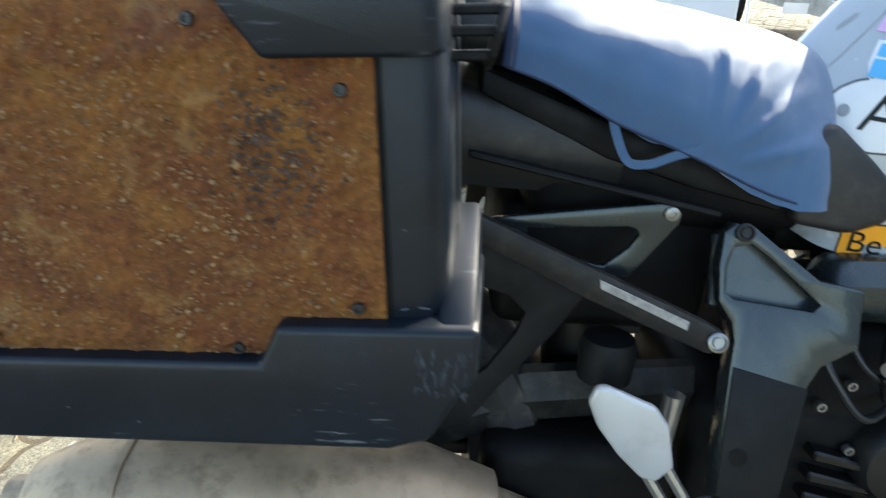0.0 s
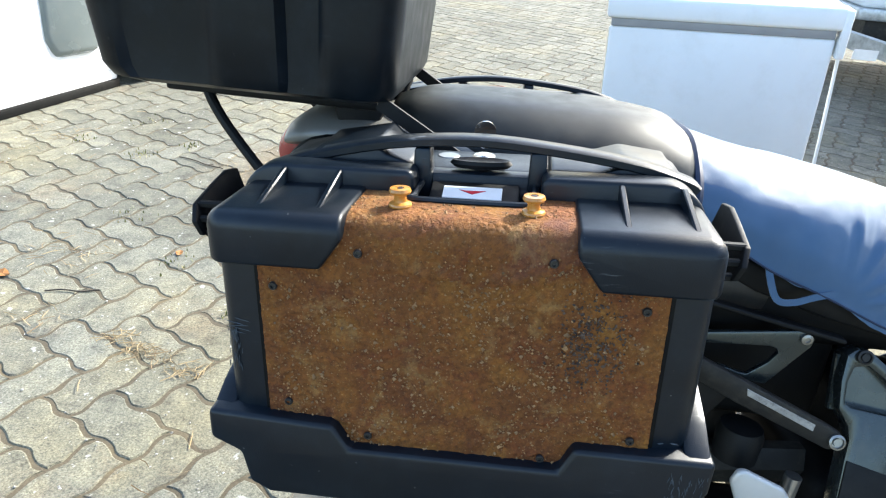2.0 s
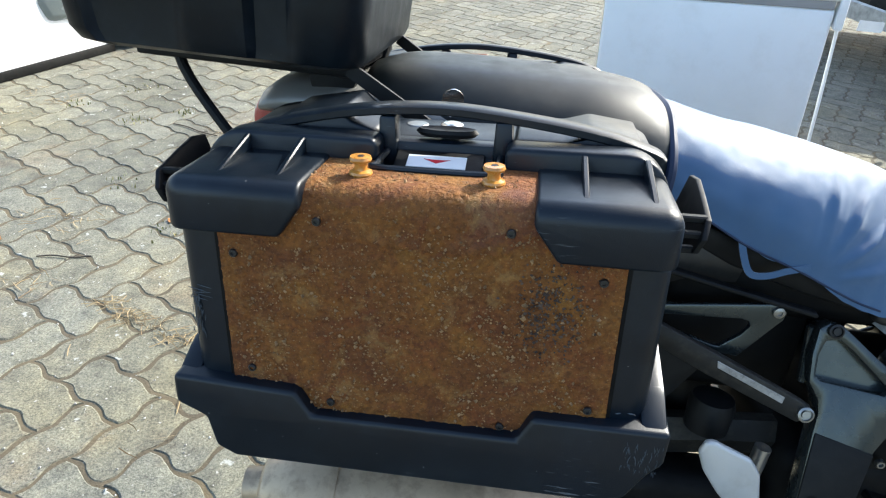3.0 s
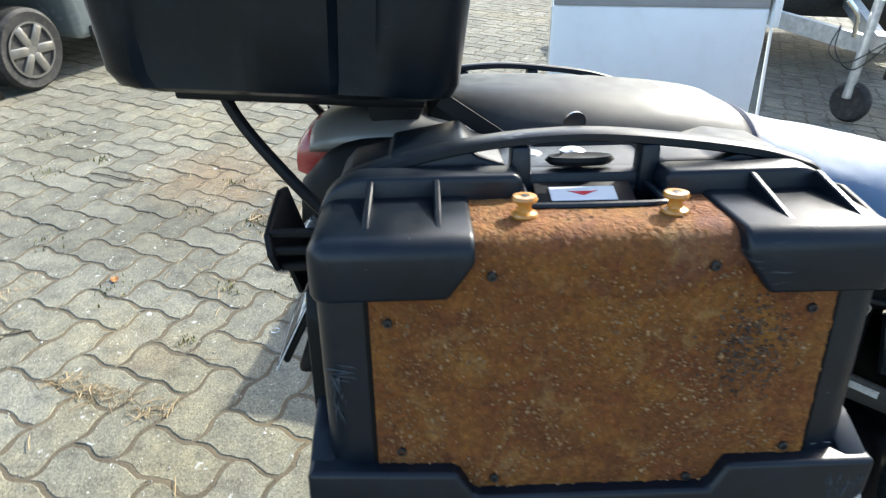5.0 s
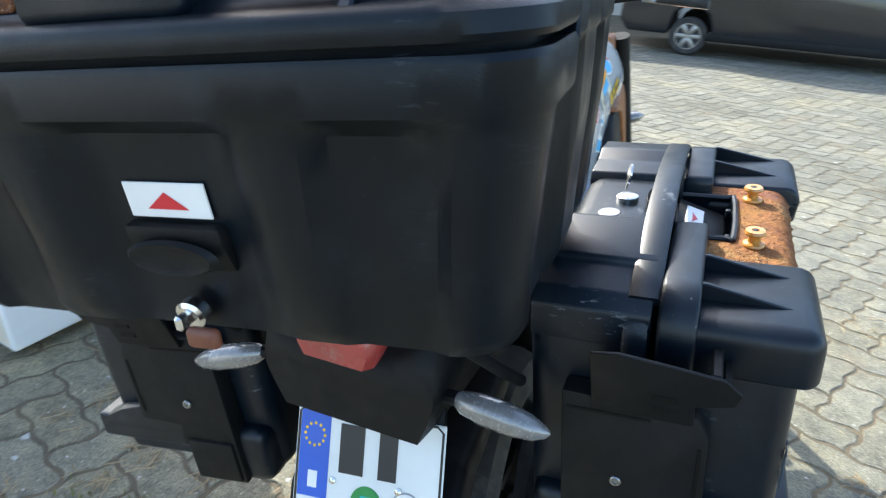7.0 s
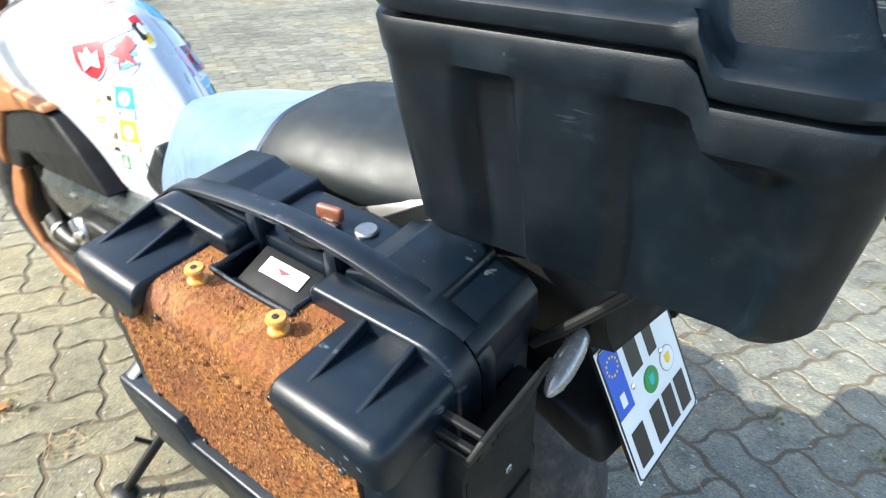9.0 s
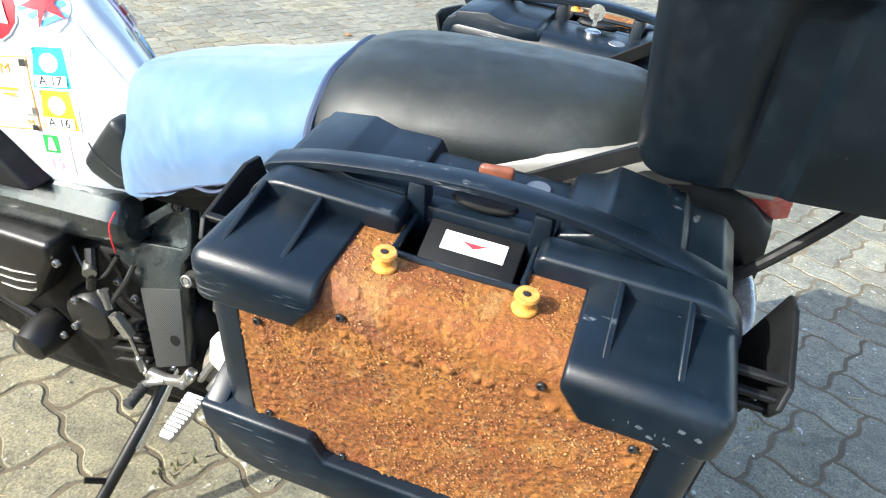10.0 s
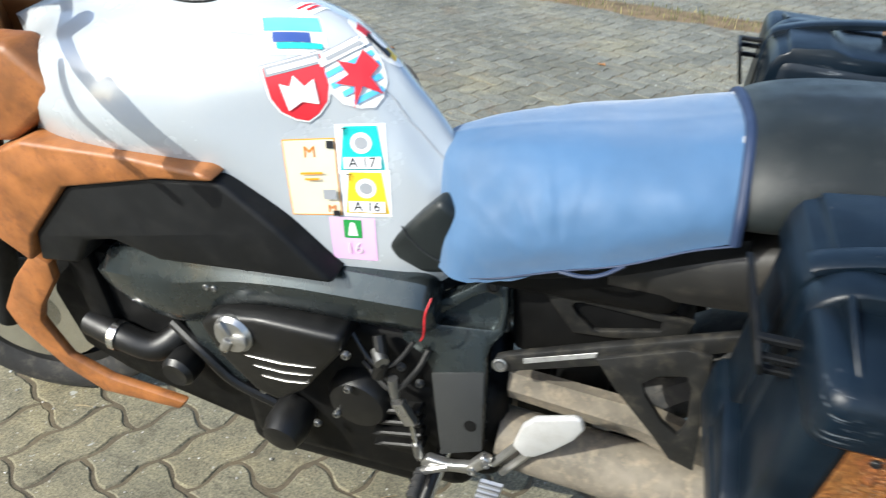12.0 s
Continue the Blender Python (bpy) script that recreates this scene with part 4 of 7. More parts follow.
def toll(mat, number, x, z):
    sticker("toll_sticker", (x, 0.1, z), [(rect(0.066, 0.066), PAPER), ([(-0.03, -0.028), (0.03, -0.028), (0.022, 0.03), (-0.022, 0.03)], mat), (disc(0.014, 0.014, 0, 0.008), PAPER), (disc(0.009, 0.008, 0, 0.008), GREY),
                                      (rect(0.05, 0.016, 0, -0.018), PAPER), (moved(letters(number, 0.019), 0, -0.018), INK), (moved(letters("T", 0.014), -0.021, 0.023), INK)], label="motorway toll sticker on a white square")


toll(TEAL, "A 17", 0.573, 0.905)
toll(YELLOW, "A 16", 0.569, 0.840)
sticker("toll_sticker", (0.587, 0.136, 0.772), [(rect(0.064, 0.066), PINK), (rect(0.026, 0.028, 0, 0.016), GREEN), ([(-0.007, 0.006), (0.007, 0.006), (0.003, 0.026), (-0.003, 0.026)], PAPER), (moved(letters("16", 0.026), 0, -0.014), PAPER)], label="faded pink toll sticker with a green field")
sticker("permit_sticker", (0.640, 0.133, 0.866), [(rect(0.07, 0.108), ORANGE), (rect(0.067, 0.105), BEIGE), (moved(letters("M", 0.022), 0.0, 0.036), ORANGE), (moved(letters("M", 0.016), 0.022, -0.044), ORANGE), (rect(0.01, 0.01, 0.028, 0.046), INK), (rect(0.01, 0.008, 0.028, -0.05), INK), (rect(0.03, 0.003, 0, 0.008), ORANGE), (rect(0.02, 0.003, 0, 0.0), ORANGE), (rect(0.018, 0.014, 0.022, -0.022), GREY)], label="faded cream permit sticker with an orange border")
sticker("shield_sticker", (0.649, 0.113, 0.986), [(shield(0.084, 0.084), GREY), (shield(0.081, 0.081), PAPER), (shield(0.076, 0.076), RED), (rect(0.072, 0.012, 0, 0.033), GREY), (rect(0.064, 0.006, 0, 0.033), PAPER), ([(-0.02, -0.02), (0.0, -0.012), (0.02, -0.02), (0.022, 0.012), (0.008, 0.006), (-0.002, 0.022), (-0.01, 0.01), (-0.022, 0.016)], PAPER)], turn=10, label="red shield sticker with a white figure")
lux = [(shield(0.092, 0.092), GREY), (shield(0.088, 0.088), PAPER)] + [(rect(0.078 - 0.016 * max(0, k - 1), 0.007, 0, 0.018 - 0.015 * k), SKY) for k in range(4)]
lux += [(rect(0.08, 0.01, 0, 0.034), PAPER), (rect(0.06, 0.005, 0, 0.035), GREY), ([(-0.026, -0.034), (-0.004, -0.014), (0.018, -0.034), (0.013, -0.008), (0.034, 0.0), (0.013, 0.008), (0.024, 0.026), (0.002, 0.014), (-0.018, 0.028), (-0.014, 0.006), (-0.034, 0.004), (-0.014, -0.01)], RED)]
sticker("shield_sticker", (0.576, 0.073, 1.000), lux, turn=16, label="striped blue and white shield sticker with a red figure")
sticker("view_sticker", (0.663, 0.075, 1.052), [(rect(0.085, 0.058), PAPER), (rect(0.08, 0.022, 0, 0.014), SKY), (rect(0.05, 0.014, -0.004, -0.006), NAVY), (rect(0.06, 0.008, 0.006, -0.018), TEAL)], turn=-6, label="pale blue town view sticker")
sticker("crest_sticker", (0.553, 0.004, 1.03), [(disc(0.034, 0.046), PAPER), (rect(0.044, 0.028, 0.004, 0.018), RED), (rect(0.034, 0.02, 0.004, -0.024), YELLOW), (rect(0.022, 0.04, -0.012, -0.004), INK), (disc(0.011, 0.014, 0.002, -0.002), PAPER)], turn=8, label="oval crest sticker in red, black and yellow")
sticker("text_sticker", (0.641, 0.009, 1.073), [(rect(0.075, 0.03), PAPER), (rect(0.06, 0.004, 0, 0.006), RED), (rect(0.045, 0.004, 0.004, -0.004), RED)], turn=10, label="small white sticker with red bars")
sticker("mark", (0.48, -0.04, 0.935), [(disc(0.0035, 0.013), GREY)], turn=-30, label="small grey emblem on the tank")
# exhaust side of the tank
sticker("country_sticker", (0.491, -0.121, 0.843), [(disc(0.056, 0.041), INK), (disc(0.0538, 0.0388), PAPER), (letters("A", 0.058), INK), (rect(0.012, 0.008, 0.036, 0.002), RED), (disc(0.006, 0.007, -0.036, 0.0), GREY)], turn=-4, label="white oval country sticker with a black letter")
sticker("place_sticker", (0.535, -0.124, 0.7), [(rect(0.1, 0.052), INK), (rect(0.096, 0.048), ORANGE), (moved(letters("Ber", 0.036), -0.016, 0.0), INK)], label="orange place-name sticker with black letters")
sticker("map_sticker", (0.62, -0.112, 1.038), [([(-0.05, 0.01), (-0.04, -0.02), (-0.01, -0.03), (0.02, -0.022), (0.05, -0.03), (0.045, 0.0), (0.01, 0.006), (-0.005, 0.03), (-0.03, 0.034)], SKY), (disc(0.016, 0.009, 0.012, -0.012), TEAL)], label="light blue map-shaped sticker")
sticker("oval_sticker", (0.743, -0.169, 0.998), [(disc(0.056, 0.026), PAPER), (disc(0.05, 0.018, 0, -0.003), SKY), (rect(0.07, 0.005, 0, 0.016), RED)], turn=-12, label="oval blue sticker with a red line")
sticker("shield_sticker", (0.604, -0.145, 0.976), [(shield(0.074, 0.08), GREY), (shield(0.07, 0.076), SKY), (rect(0.064, 0.012, 0, 0.03), INK), (rect(0.05, 0.005, 0, 0.03), PAPER), (disc(0.018, 0.01, 0.004, -0.002), GREEN), (rect(0.016, 0.012, 0.012, -0.024), RED), (rect(0.02, 0.012, -0.012, -0.022), TEAL)], turn=-14, label="blue island shield sticker")
sticker("view_sticker", (0.7, -0.17, 0.945), [(rect(0.09, 0.07), GREY), (rect(0.086, 0.066), BEIGE), (rect(0.08, 0.016, 0.002, 0.024), ORANGE), (rect(0.05, 0.024, 0.006, 0.002), SKY), (disc(0.022, 0.012, -0.01, -0.02), GREY)], turn=28, label="mountain view sticker with an orange band")
sticker("place_sticker", (0.79, -0.186, 0.925), [(rect(0.1, 0.036), INK), (rect(0.096, 0.032), YELLOW), (rect(0.012, 0.026, -0.024, 0), INK), (rect(0.012, 0.026, 0.002, 0), INK), (rect(0.03, 0.01, 0.028, 0.002), INK)], turn=20, label="yellow sticker with black bars")
sticker("club_sticker", (0.519, -0.104, 0.948), [(shield(0.076, 0.074), PAPER), (rect(0.013, 0.062, -0.028, 0.004), PINK)] + [(rect(0.013, 0.017, -0.008 + 0.0145 * (k % 3), 0.024 - 0.019 * (k // 3)), RED if k % 2 else NAVY) for k in range(9)] + [(disc(0.014, 0.014, 0.006, 0.002), GREY)], turn=-12, label="chequered red and blue club sticker")
sticker("shield_sticker", (0.498, -0.112, 0.893), [(shield(0.054, 0.054), PAPER), (rect(0.044, 0.014, 0, 0.016), SKY), (rect(0.02, 0.02, -0.012, -0.004), SKY), (rect(0.022, 0.02, 0.011, -0.004), GREEN), (disc(0.005, 0.006, 0.011, -0.004), YELLOW)], turn=-6, label="small white, blue and green shield sticker")
sticker("shield_sticker", (0.62, -0.157, 0.898), [(shield(0.04, 0.046), PAPER), (shield(0.034, 0.04), RED), (rect(0.004, 0.03, -0.007, 0.002), PAPER), (rect(0.004, 0.03, 0.005, 0.002), PAPER)], turn=-20, label="small red and white shield sticker")
sticker("round_sticker", (0.575, -0.147, 0.862), [(disc(0.036, 0.036), INK), (disc(0.033, 0.033), BEIGE), (disc(0.02, 0.02, 0.008, -0.002), GREY), ([(-0.026, -0.018), (-0.014, -0.026), (0.014, 0.024), (0.002, 0.031)], TEAL)], turn=4, label="round sticker with a teal stripe")
sticker("place_sticker", (0.66, -0.165, 0.845), [([(-0.026, -0.044), (0.026, -0.044), (0.022, 0.0), (0.012, 0.046), (-0.01, 0.046), (-0.02, 0.0)], PAPER), ([(-0.022, -0.04), (0.022, -0.04), (0.016, -0.016), (-0.018, -0.014)], SKY), (disc(0.01, 0.012, 0.006, 0.008), GREY), (rect(0.016, 0.01, -0.004, 0.03), SKY)], turn=-16, label="tall blue and white place sticker")
# seam between the tank's middle and its side shell
for s in (1, -1):
    line = [Vector((x, s * y, z)) for x, y, z in ((0.446, 0.055, 0.865), (0.47, 0.064, 0.905), (0.496, 0.071, 0.946), (0.53, 0.071, 0.99), (0.568, 0.073, 1.034), (0.61, 0.085, 1.05), (0.673, 0.1, 1.062), (0.8, 0.11, 1.066), (0.95, 0.112, 1.06))]
    line = [shell.find_nearest(p)[0] for p in spline(line, 5)]
    part("seam", tube(line, 0.0013, 6, 0), GREY, tank)

# seats
SEAT = [
    (0.1, (0.0, 0.9385), (0.07, 0.935), (0.112, 0.9126), (0.122, 0.88), (0.1, 0.865)),
    (0.088, (0.0, 0.971), (0.08, 0.964), (0.13, 0.9336), (0.146, 0.892), (0.115, 0.868)),
    (0.06, (0.0, 0.991), (0.088, 0.979), (0.142, 0.942), (0.157, 0.896), (0.12, 0.87)),
    (0.0, (0.0, 0.999), (0.092, 0.987), (0.146, 0.9476), (0.156, 0.9), (0.12, 0.875)),
    (-0.08, (0.0, 1.001), (0.09, 0.987), (0.142, 0.949), (0.15, 0.9049), (0.12, 0.887)),
    (-0.17, (0.0, 0.999), (0.085, 0.986), (0.132, 0.949), (0.138, 0.914), (0.11, 0.9035)),
    (-0.27, (0.0, 0.991), (0.075, 0.981), (0.112, 0.9476), (0.115, 0.9245), (0.09, 0.9175)),
    (-0.32, (0.0, 0.974), (0.05, 0.967), (0.075, 0.9455), (0.078, 0.9315), (0.06, 0.9245)),
]
seat = part("passenger_seat", loft(along(SEAT)), VINYL, bike, "worn black vinyl passenger seat", angle=70)
for s in (1, -1):
    part("piping", tube([(0.09, s * 0.075, 0.968), (0.09, s * 0.12, 0.938), (0.089, s * 0.142, 0.91), (0.085, s * 0.136, 0.882)], 0.0025, 6, 5, up=(1, 0, 0)), GREY, seat)
COVER = [
    (0.084, (0.0, 0.973), (0.082, 0.966), (0.134, 0.933), (0.154, 0.8982), (0.156, 0.87)),
    (0.13, (0.0, 0.9638), (0.083, 0.9568), (0.14, 0.9285), (0.16, 0.8938), (0.16, 0.856)),
    (0.2, (0.0, 0.9505), (0.085, 0.9435), (0.144, 0.9128), (0.164, 0.87), (0.162, 0.822)),
    (0.28, (0.0, 0.9423), (0.08, 0.9355), (0.14, 0.8995), (0.162, 0.845), (0.16, 0.794)),
    (0.36, (0.0, 0.93), (0.075, 0.922), (0.128, 0.882), (0.157, 0.825), (0.157, 0.762)),
    (0.42, (0.0, 0.917), (0.065, 0.907), (0.114, 0.868), (0.15, 0.81), (0.154, 0.746)),
    (0.46, (0.0, 0.9), (0.055, 0.89), (0.1, 0.85), (0.14, 0.795), (0.15, 0.742)),
    (0.482, (0.0, 0.87), (0.04, 0.862), (0.08, 0.825), (0.115, 0.78), (0.128, 0.74)),
]


def cover_ring(x, *half):
    line = spline([(0, y, z) for y, z in half], 10)
    return [(x, p.y, p.z) for p in line] + [(x, -p.y, p.z) for p in reversed(line[1:])]


def crease(p):
    """Sharp folds that fan out from the pinched hem towards the nose, and soft slack elsewhere."""
    dx, dz = p.x - (0.27 if p.y > 0 else 0.285), p.z - 0.785
    r, a = math.hypot(dx, dz), math.degrees(math.atan2(dz, dx))
    fan = ((8, 0.8), (30, 1.0), (52, 0.9), (75, 0.6)) if p.y < 0 else ((26, 0.7), (48, 1.0), (70, 1.0), (88, 0.5))
    wob = a + 7 * noise.noise(Vector((p.x * 14, p.z * 14, 3.1)))
    k = sum(g * (math.exp(-((wob - c) / 3.4) ** 2) - 0.5 * math.exp(-((wob - c - 7) / 3.6) ** 2)) for c, g in fan)
    reach = min(1, max(0, (r - 0.045) / 0.06)) * math.exp(-(r / 0.13) ** 2) * 1.3
    side = min(1.0, max(0.0, (abs(p.y) - 0.06) / 0.06))
    return (0.0095 if p.y < 0 else 0.0035) * side * reach * k + 0.0024 * noise.noise(p * 14) + 0.001 * noise.noise(p * 45)


rows = [cover_ring(*r) for r in COVER]
cols = [spline([Vector(r[i]) for r in rows], 12) for i in range(len(rows[0]))]
rings = []
for k in range(len(cols[0])):
    ring = []
    for i, c in enumerate(cols):
        p = c[k].copy()
        low = max(0.0, 1 - min(abs(p.z - cols[10 * 4][k].z), abs(p.z - cols[len(cols) // 2][k].z)) / 0.02)
        q = p + Vector((0, math.copysign(1, p.y) if abs(p.y) > 0.01 else 0, 0.5)) * crease(p)
        q.x -= 1.3 * p.y * p.y * min(1, max(0, (p.x - 0.3) / 0.15))
        q.z += low * 0.004 * noise.noise(Vector((p.x * 40, p.y, 1.7)))
        ring.append(q)
    rings.append(ring)
cover = part("seat_cover", loft(rings), CLOTH, bike, "creased light blue cotton cover pulled over the rider's seat", angle=80)
bm = tube([(0.083, 0.157, 0.872), (0.084, 0.154, 0.908), (0.084, 0.13, 0.938), (0.084, 0.08, 0.968), (0.084, 0, 0.974), (0.084, -0.08, 0.968), (0.084, -0.13, 0.938), (0.084, -0.154, 0.908), (0.083, -0.157, 0.872)], 0.0068, 8, 6, up=(1, 0, 0))
part("elastic_hem", bm, HEM, cover, "dark blue gathered hem of the cover")
for s in (1, -1):
    line = [(x, s * y, z) for x, y, z in ((0.08, 0.159, 0.872), (0.13, 0.161, 0.856), (0.2, 0.163, 0.823), (0.28, 0.161, 0.795), (0.36, 0.156, 0.763), (0.405, 0.152, 0.75))]
    part("hem", tube(line, 0.0016, 6, 6), HEM, cover)
bm = sweep(spline([(0.19, -0.158, 0.842), (0.197, -0.163, 0.815), (0.213, -0.164, 0.787), (0.236, -0.163, 0.785), (0.262, -0.162, 0.795), (0.29, -0.16, 0.803)], 6), [(-0.0045, -0.001), (0.0045, -0.001), (0.0045, 0.001), (-0.0045, 0.001)], up=(0, 1, 0))
part("strap_loop", bm, CLOTH, cover, "loose blue strap loop at the hem")
bm = tube([(0.2, 0.163, 0.822), (0.225, 0.168, 0.806), (0.25, 0.167, 0.797), (0.28, 0.162, 0.795)], 0.003, 6, 5)
part("gather", bm, HEM, cover)
for s in (1, -1):
    bm = prism([(0.4, 0.735), (0.3, 0.755), (0.2, 0.782), (0.06, 0.842), (0.06, 0.868), (0.2, 0.82), (0.4, 0.77)], s * 0.09, s * 0.135, 0.006)
    part("seat_base", bm, BLACK_SOFT, bike)
# tail under and behind the seat
TAIL = [
    (-0.02, (0.0, 0.885), (0.085, 0.885), (0.134, 0.884), (0.141, 0.868), (0.128, 0.85)),
    (-0.1, (0.0, 0.905), (0.09, 0.905), (0.138, 0.907), (0.145, 0.885), (0.128, 0.862)),
    (-0.25, (0.0, 0.95), (0.085, 0.945), (0.126, 0.943), (0.132, 0.912), (0.105, 0.888)),
    (-0.34, (0.0, 0.955), (0.07, 0.95), (0.1, 0.94), (0.106, 0.915), (0.085, 0.892)),
    (-0.405, (0.0, 0.954), (0.06, 0.95), (0.09, 0.936), (0.095, 0.915), (0.075, 0.9)),
    (-0.44, (0.0, 0.944), (0.055, 0.94), (0.082, 0.926), (0.086, 0.91), (0.07, 0.9)),
    (-0.462, (0.0, 0.928), (0.05, 0.924), (0.072, 0.912), (0.075, 0.904), (0.06, 0.897)),
]
part("tail_cover", loft(along(TAIL)), TAIL_GREY, bike, "silver tail fairing under the seat", angle=60)
TAIL_SIDE = [
    (0.22, (0.0, 0.82), (0.07, 0.82), (0.118, 0.808), (0.128, 0.775), (0.11, 0.738)),
    (0.05, (0.0, 0.85), (0.08, 0.85), (0.13, 0.84), (0.136, 0.79), (0.115, 0.742)),
    (-0.1, (0.0, 0.885), (0.09, 0.885), (0.136, 0.87), (0.139, 0.825), (0.11, 0.77)),
    (-0.25, (0.0, 0.92), (0.085, 0.92), (0.124, 0.9), (0.127, 0.86), (0.1, 0.81)),
    (-0.36, (0.0, 0.93), (0.07, 0.93), (0.1, 0.91), (0.1, 0.88), (0.08, 0.84)),
]
part("tail_side", loft(along(TAIL_SIDE)), BLACK_DUSTY, bike, "dusty black plastic panel under the seat", angle=60)
LENS = [
    (-0.39, (0.0, 0.95), (0.03, 0.948), (0.048, 0.94), (0.056, 0.915), (0.048, 0.88)),
    (-0.435, (0.0, 0.944), (0.03, 0.941), (0.046, 0.928), (0.052, 0.902), (0.044, 0.868)),
    (-0.466, (0.0, 0.926), (0.028, 0.922), (0.042, 0.908), (0.046, 0.888), (0.038, 0.86)),
    (-0.484, (0.0, 0.902), (0.024, 0.899), (0.034, 0.89), (0.036, 0.877), (0.03, 0.862)),
]
part("tail_light", loft(along(LENS)), RED_LENS, bike, "domed tail light with a dusty red lens", angle=60)
TAILBACK = [
    (-0.24, (0.0, 0.9), (0.08, 0.9), (0.124, 0.918), (0.14, 0.875), (0.11, 0.8)),
    (-0.33, (0.0, 0.91), (0.07, 0.91), (0.11, 0.93), (0.126, 0.875), (0.1, 0.79)),
    (-0.42, (0.0, 0.9), (0.06, 0.9), (0.096, 0.918), (0.11, 0.86), (0.08, 0.78)),
    (-0.47, (0.0, 0.86), (0.05, 0.86), (0.078, 0.866), (0.09, 0.83), (0.07, 0.78)),
]
part("tail_lower", loft(along(TAILBACK)), BLACK_SOFT, bike, "matt black lower tail", angle=60)
# rear rack: flat strut bars from the tail to the top case, hoop tubes behind it
for s in (1, -1):
    bm = sweep([(-0.17, s * 0.165, 0.9), (-0.33, s * 0.18, 0.998)], [(-0.004, -0.0085), (0.004, -0.0085), (0.004, 0.0085), (-0.004, 0.0085)])
    part("rack_strut", bm, BLACK_SOFT, bike)
    bm = prism([(-0.32, 0.985), (-0.4, 0.985), (-0.385, 0.93), (-0.345, 0.9)], s * 0.06, s * 0.085, 0.004)
    part("rack_foot", bm, BLACK_SOFT, bike)
    bm = tube([(-0.55, s * 0.115, 1.0), (-0.553, s * 0.118, 0.98), (-0.528, s * 0.132, 0.94), (-0.47, s * 0.152, 0.88), (-0.42, s * 0.165, 0.835)], 0.0068, 10)
    part("rack_tube", bm, BLACK_SOFT, bike)
part("rack_plate", rbox((-0.6, -0.13, 0.967), (-0.33, 0.13, 0.98), 0.004), BLACK_SOFT, bike)
# number plate and its holder
pm = Matrix.Translation((-0.4985, 0.0005, 0.692)) @ Matrix(((0, 0.415, -0.91), (-1, 0, 0), (0, 0.91, 0.415))).to_4x4()
plate = part("number_plate", rbox((-0.09, -0.1, -0.001), (0.09, 0.1, 0.001), 0.0009, 1, m=pm), PLATE, bike, "white number plate with plain dark bars and a blue field")
edge = [(-0.087, -0.092), (-0.08, -0.098), (0.08, -0.098), (0.087, -0.092), (0.087, 0.092), (0.08, 0.098), (-0.08, 0.098), (-0.087, 0.092)]
bm = sweep([Vector((*p, 0.0014)) for p in edge + edge[:1]], [(-0.0012, -0.0006), (0.0012, -0.0006), (0.0012, 0.0006), (-0.0012, 0.0006)], m=pm)
part("border", bm, INK, plate)
fld = part("blue_field", rbox((-0.085, -0.003, 0.001), (-0.047, 0.095, 0.0018), 0.0003, 1, m=pm), BLUE, plate)
bm = bmesh.new()
for k in range(12):
    a = 2 * math.pi * k / 12
    lathe([(0.0002, 0.0018), (0.0019, 0.0018), (0.0019, 0.0022), (0.0002, 0.0022)], 6, bm=bm, m=pm @ Matrix.Translation((-0.066 + 0.0125 * math.cos(a), 0.068 + 0.0125 * math.sin(a), 0)))
part("ring_of_stars", bm, YELLOW, fld)
part("bar", rbox((-0.072, 0.008, 0.0018), (-0.06, 0.027, 0.0024), 0.0002, 1, m=pm), PAPER, fld)
for x0, x1, y0, y1 in ((-0.034, -0.004, 0.03, 0.085), (0.014, 0.036, 0.03, 0.085), (-0.074, -0.044, -0.085, -0.03), (-0.024, 0.004, -0.085, -0.03), (0.012, 0.04, -0.085, -0.03), (0.048, 0.076, -0.085, -0.03)):
    part("bar", rbox((x0, y0, 0.001), (x1, y1, 0.0019), 0.0003, 1, m=pm), INK, plate)
for x, y, mat_a, mat_b in ((0.002, 0.002, GREEN, GREEN), (0.05, 0.004, PAPER, YELLOW)):
    sl = part("seal", lathe([(0.0003, 0.001), (0.0185, 0.001), (0.0185, 0.0018), (0.0003, 0.0018)], 26, m=pm @ Matrix.Translation((x, y, 0))), mat_a if mat_a is GREEN else GREY, plate)
    part("seal_field", lathe([(0.0003, 0.0018), (0.0168, 0.0018), (0.0168, 0.0023), (0.0003, 0.0023)], 26, m=pm @ Matrix.Translation((x, y, 0))), mat_a, sl)
    part("seal_crest", prism([(px * 0.6, py * 0.6) for px, py in shield(0.022, 0.026)], 0.0023, 0.0027, 0, axis="z", m=pm @ Matrix.Translation((x, y, 0))), mat_b if mat_b is YELLOW else TEAL, sl)
for x, y in ((-0.04, 0.02), (0.04, 0.022)):
    part("rivet", lathe([(0.004, 0.001), (0.004, 0.003), (0.0005, 0.0045)], 12, m=pm @ Matrix.Translation((x, y, 0))), STEEL, plate)
part("plate_holder", rbox((-0.086, -0.085, -0.012), (0.086, 0.12, -0.002), 0.004, m=pm), BLACK_SOFT, bike)
bm = prism([(-0.43, 0.87), (-0.33, 0.87), (-0.3, 0.72), (-0.36, 0.7), (-0.44, 0.78)], -0.055, 0.055, 0.01)
part("tail_underside", bm, BLACK_SOFT, bike)
part("emblem", lathe([(0.0005, 0), (0.012, 0), (0.012, 0.002), (0.0005, 0.003)], 20, m=facing((-0.446, -0.012, 0.8), (-0.95, 0, 0.3))), BLUE, bike, "small round blue and white emblem")
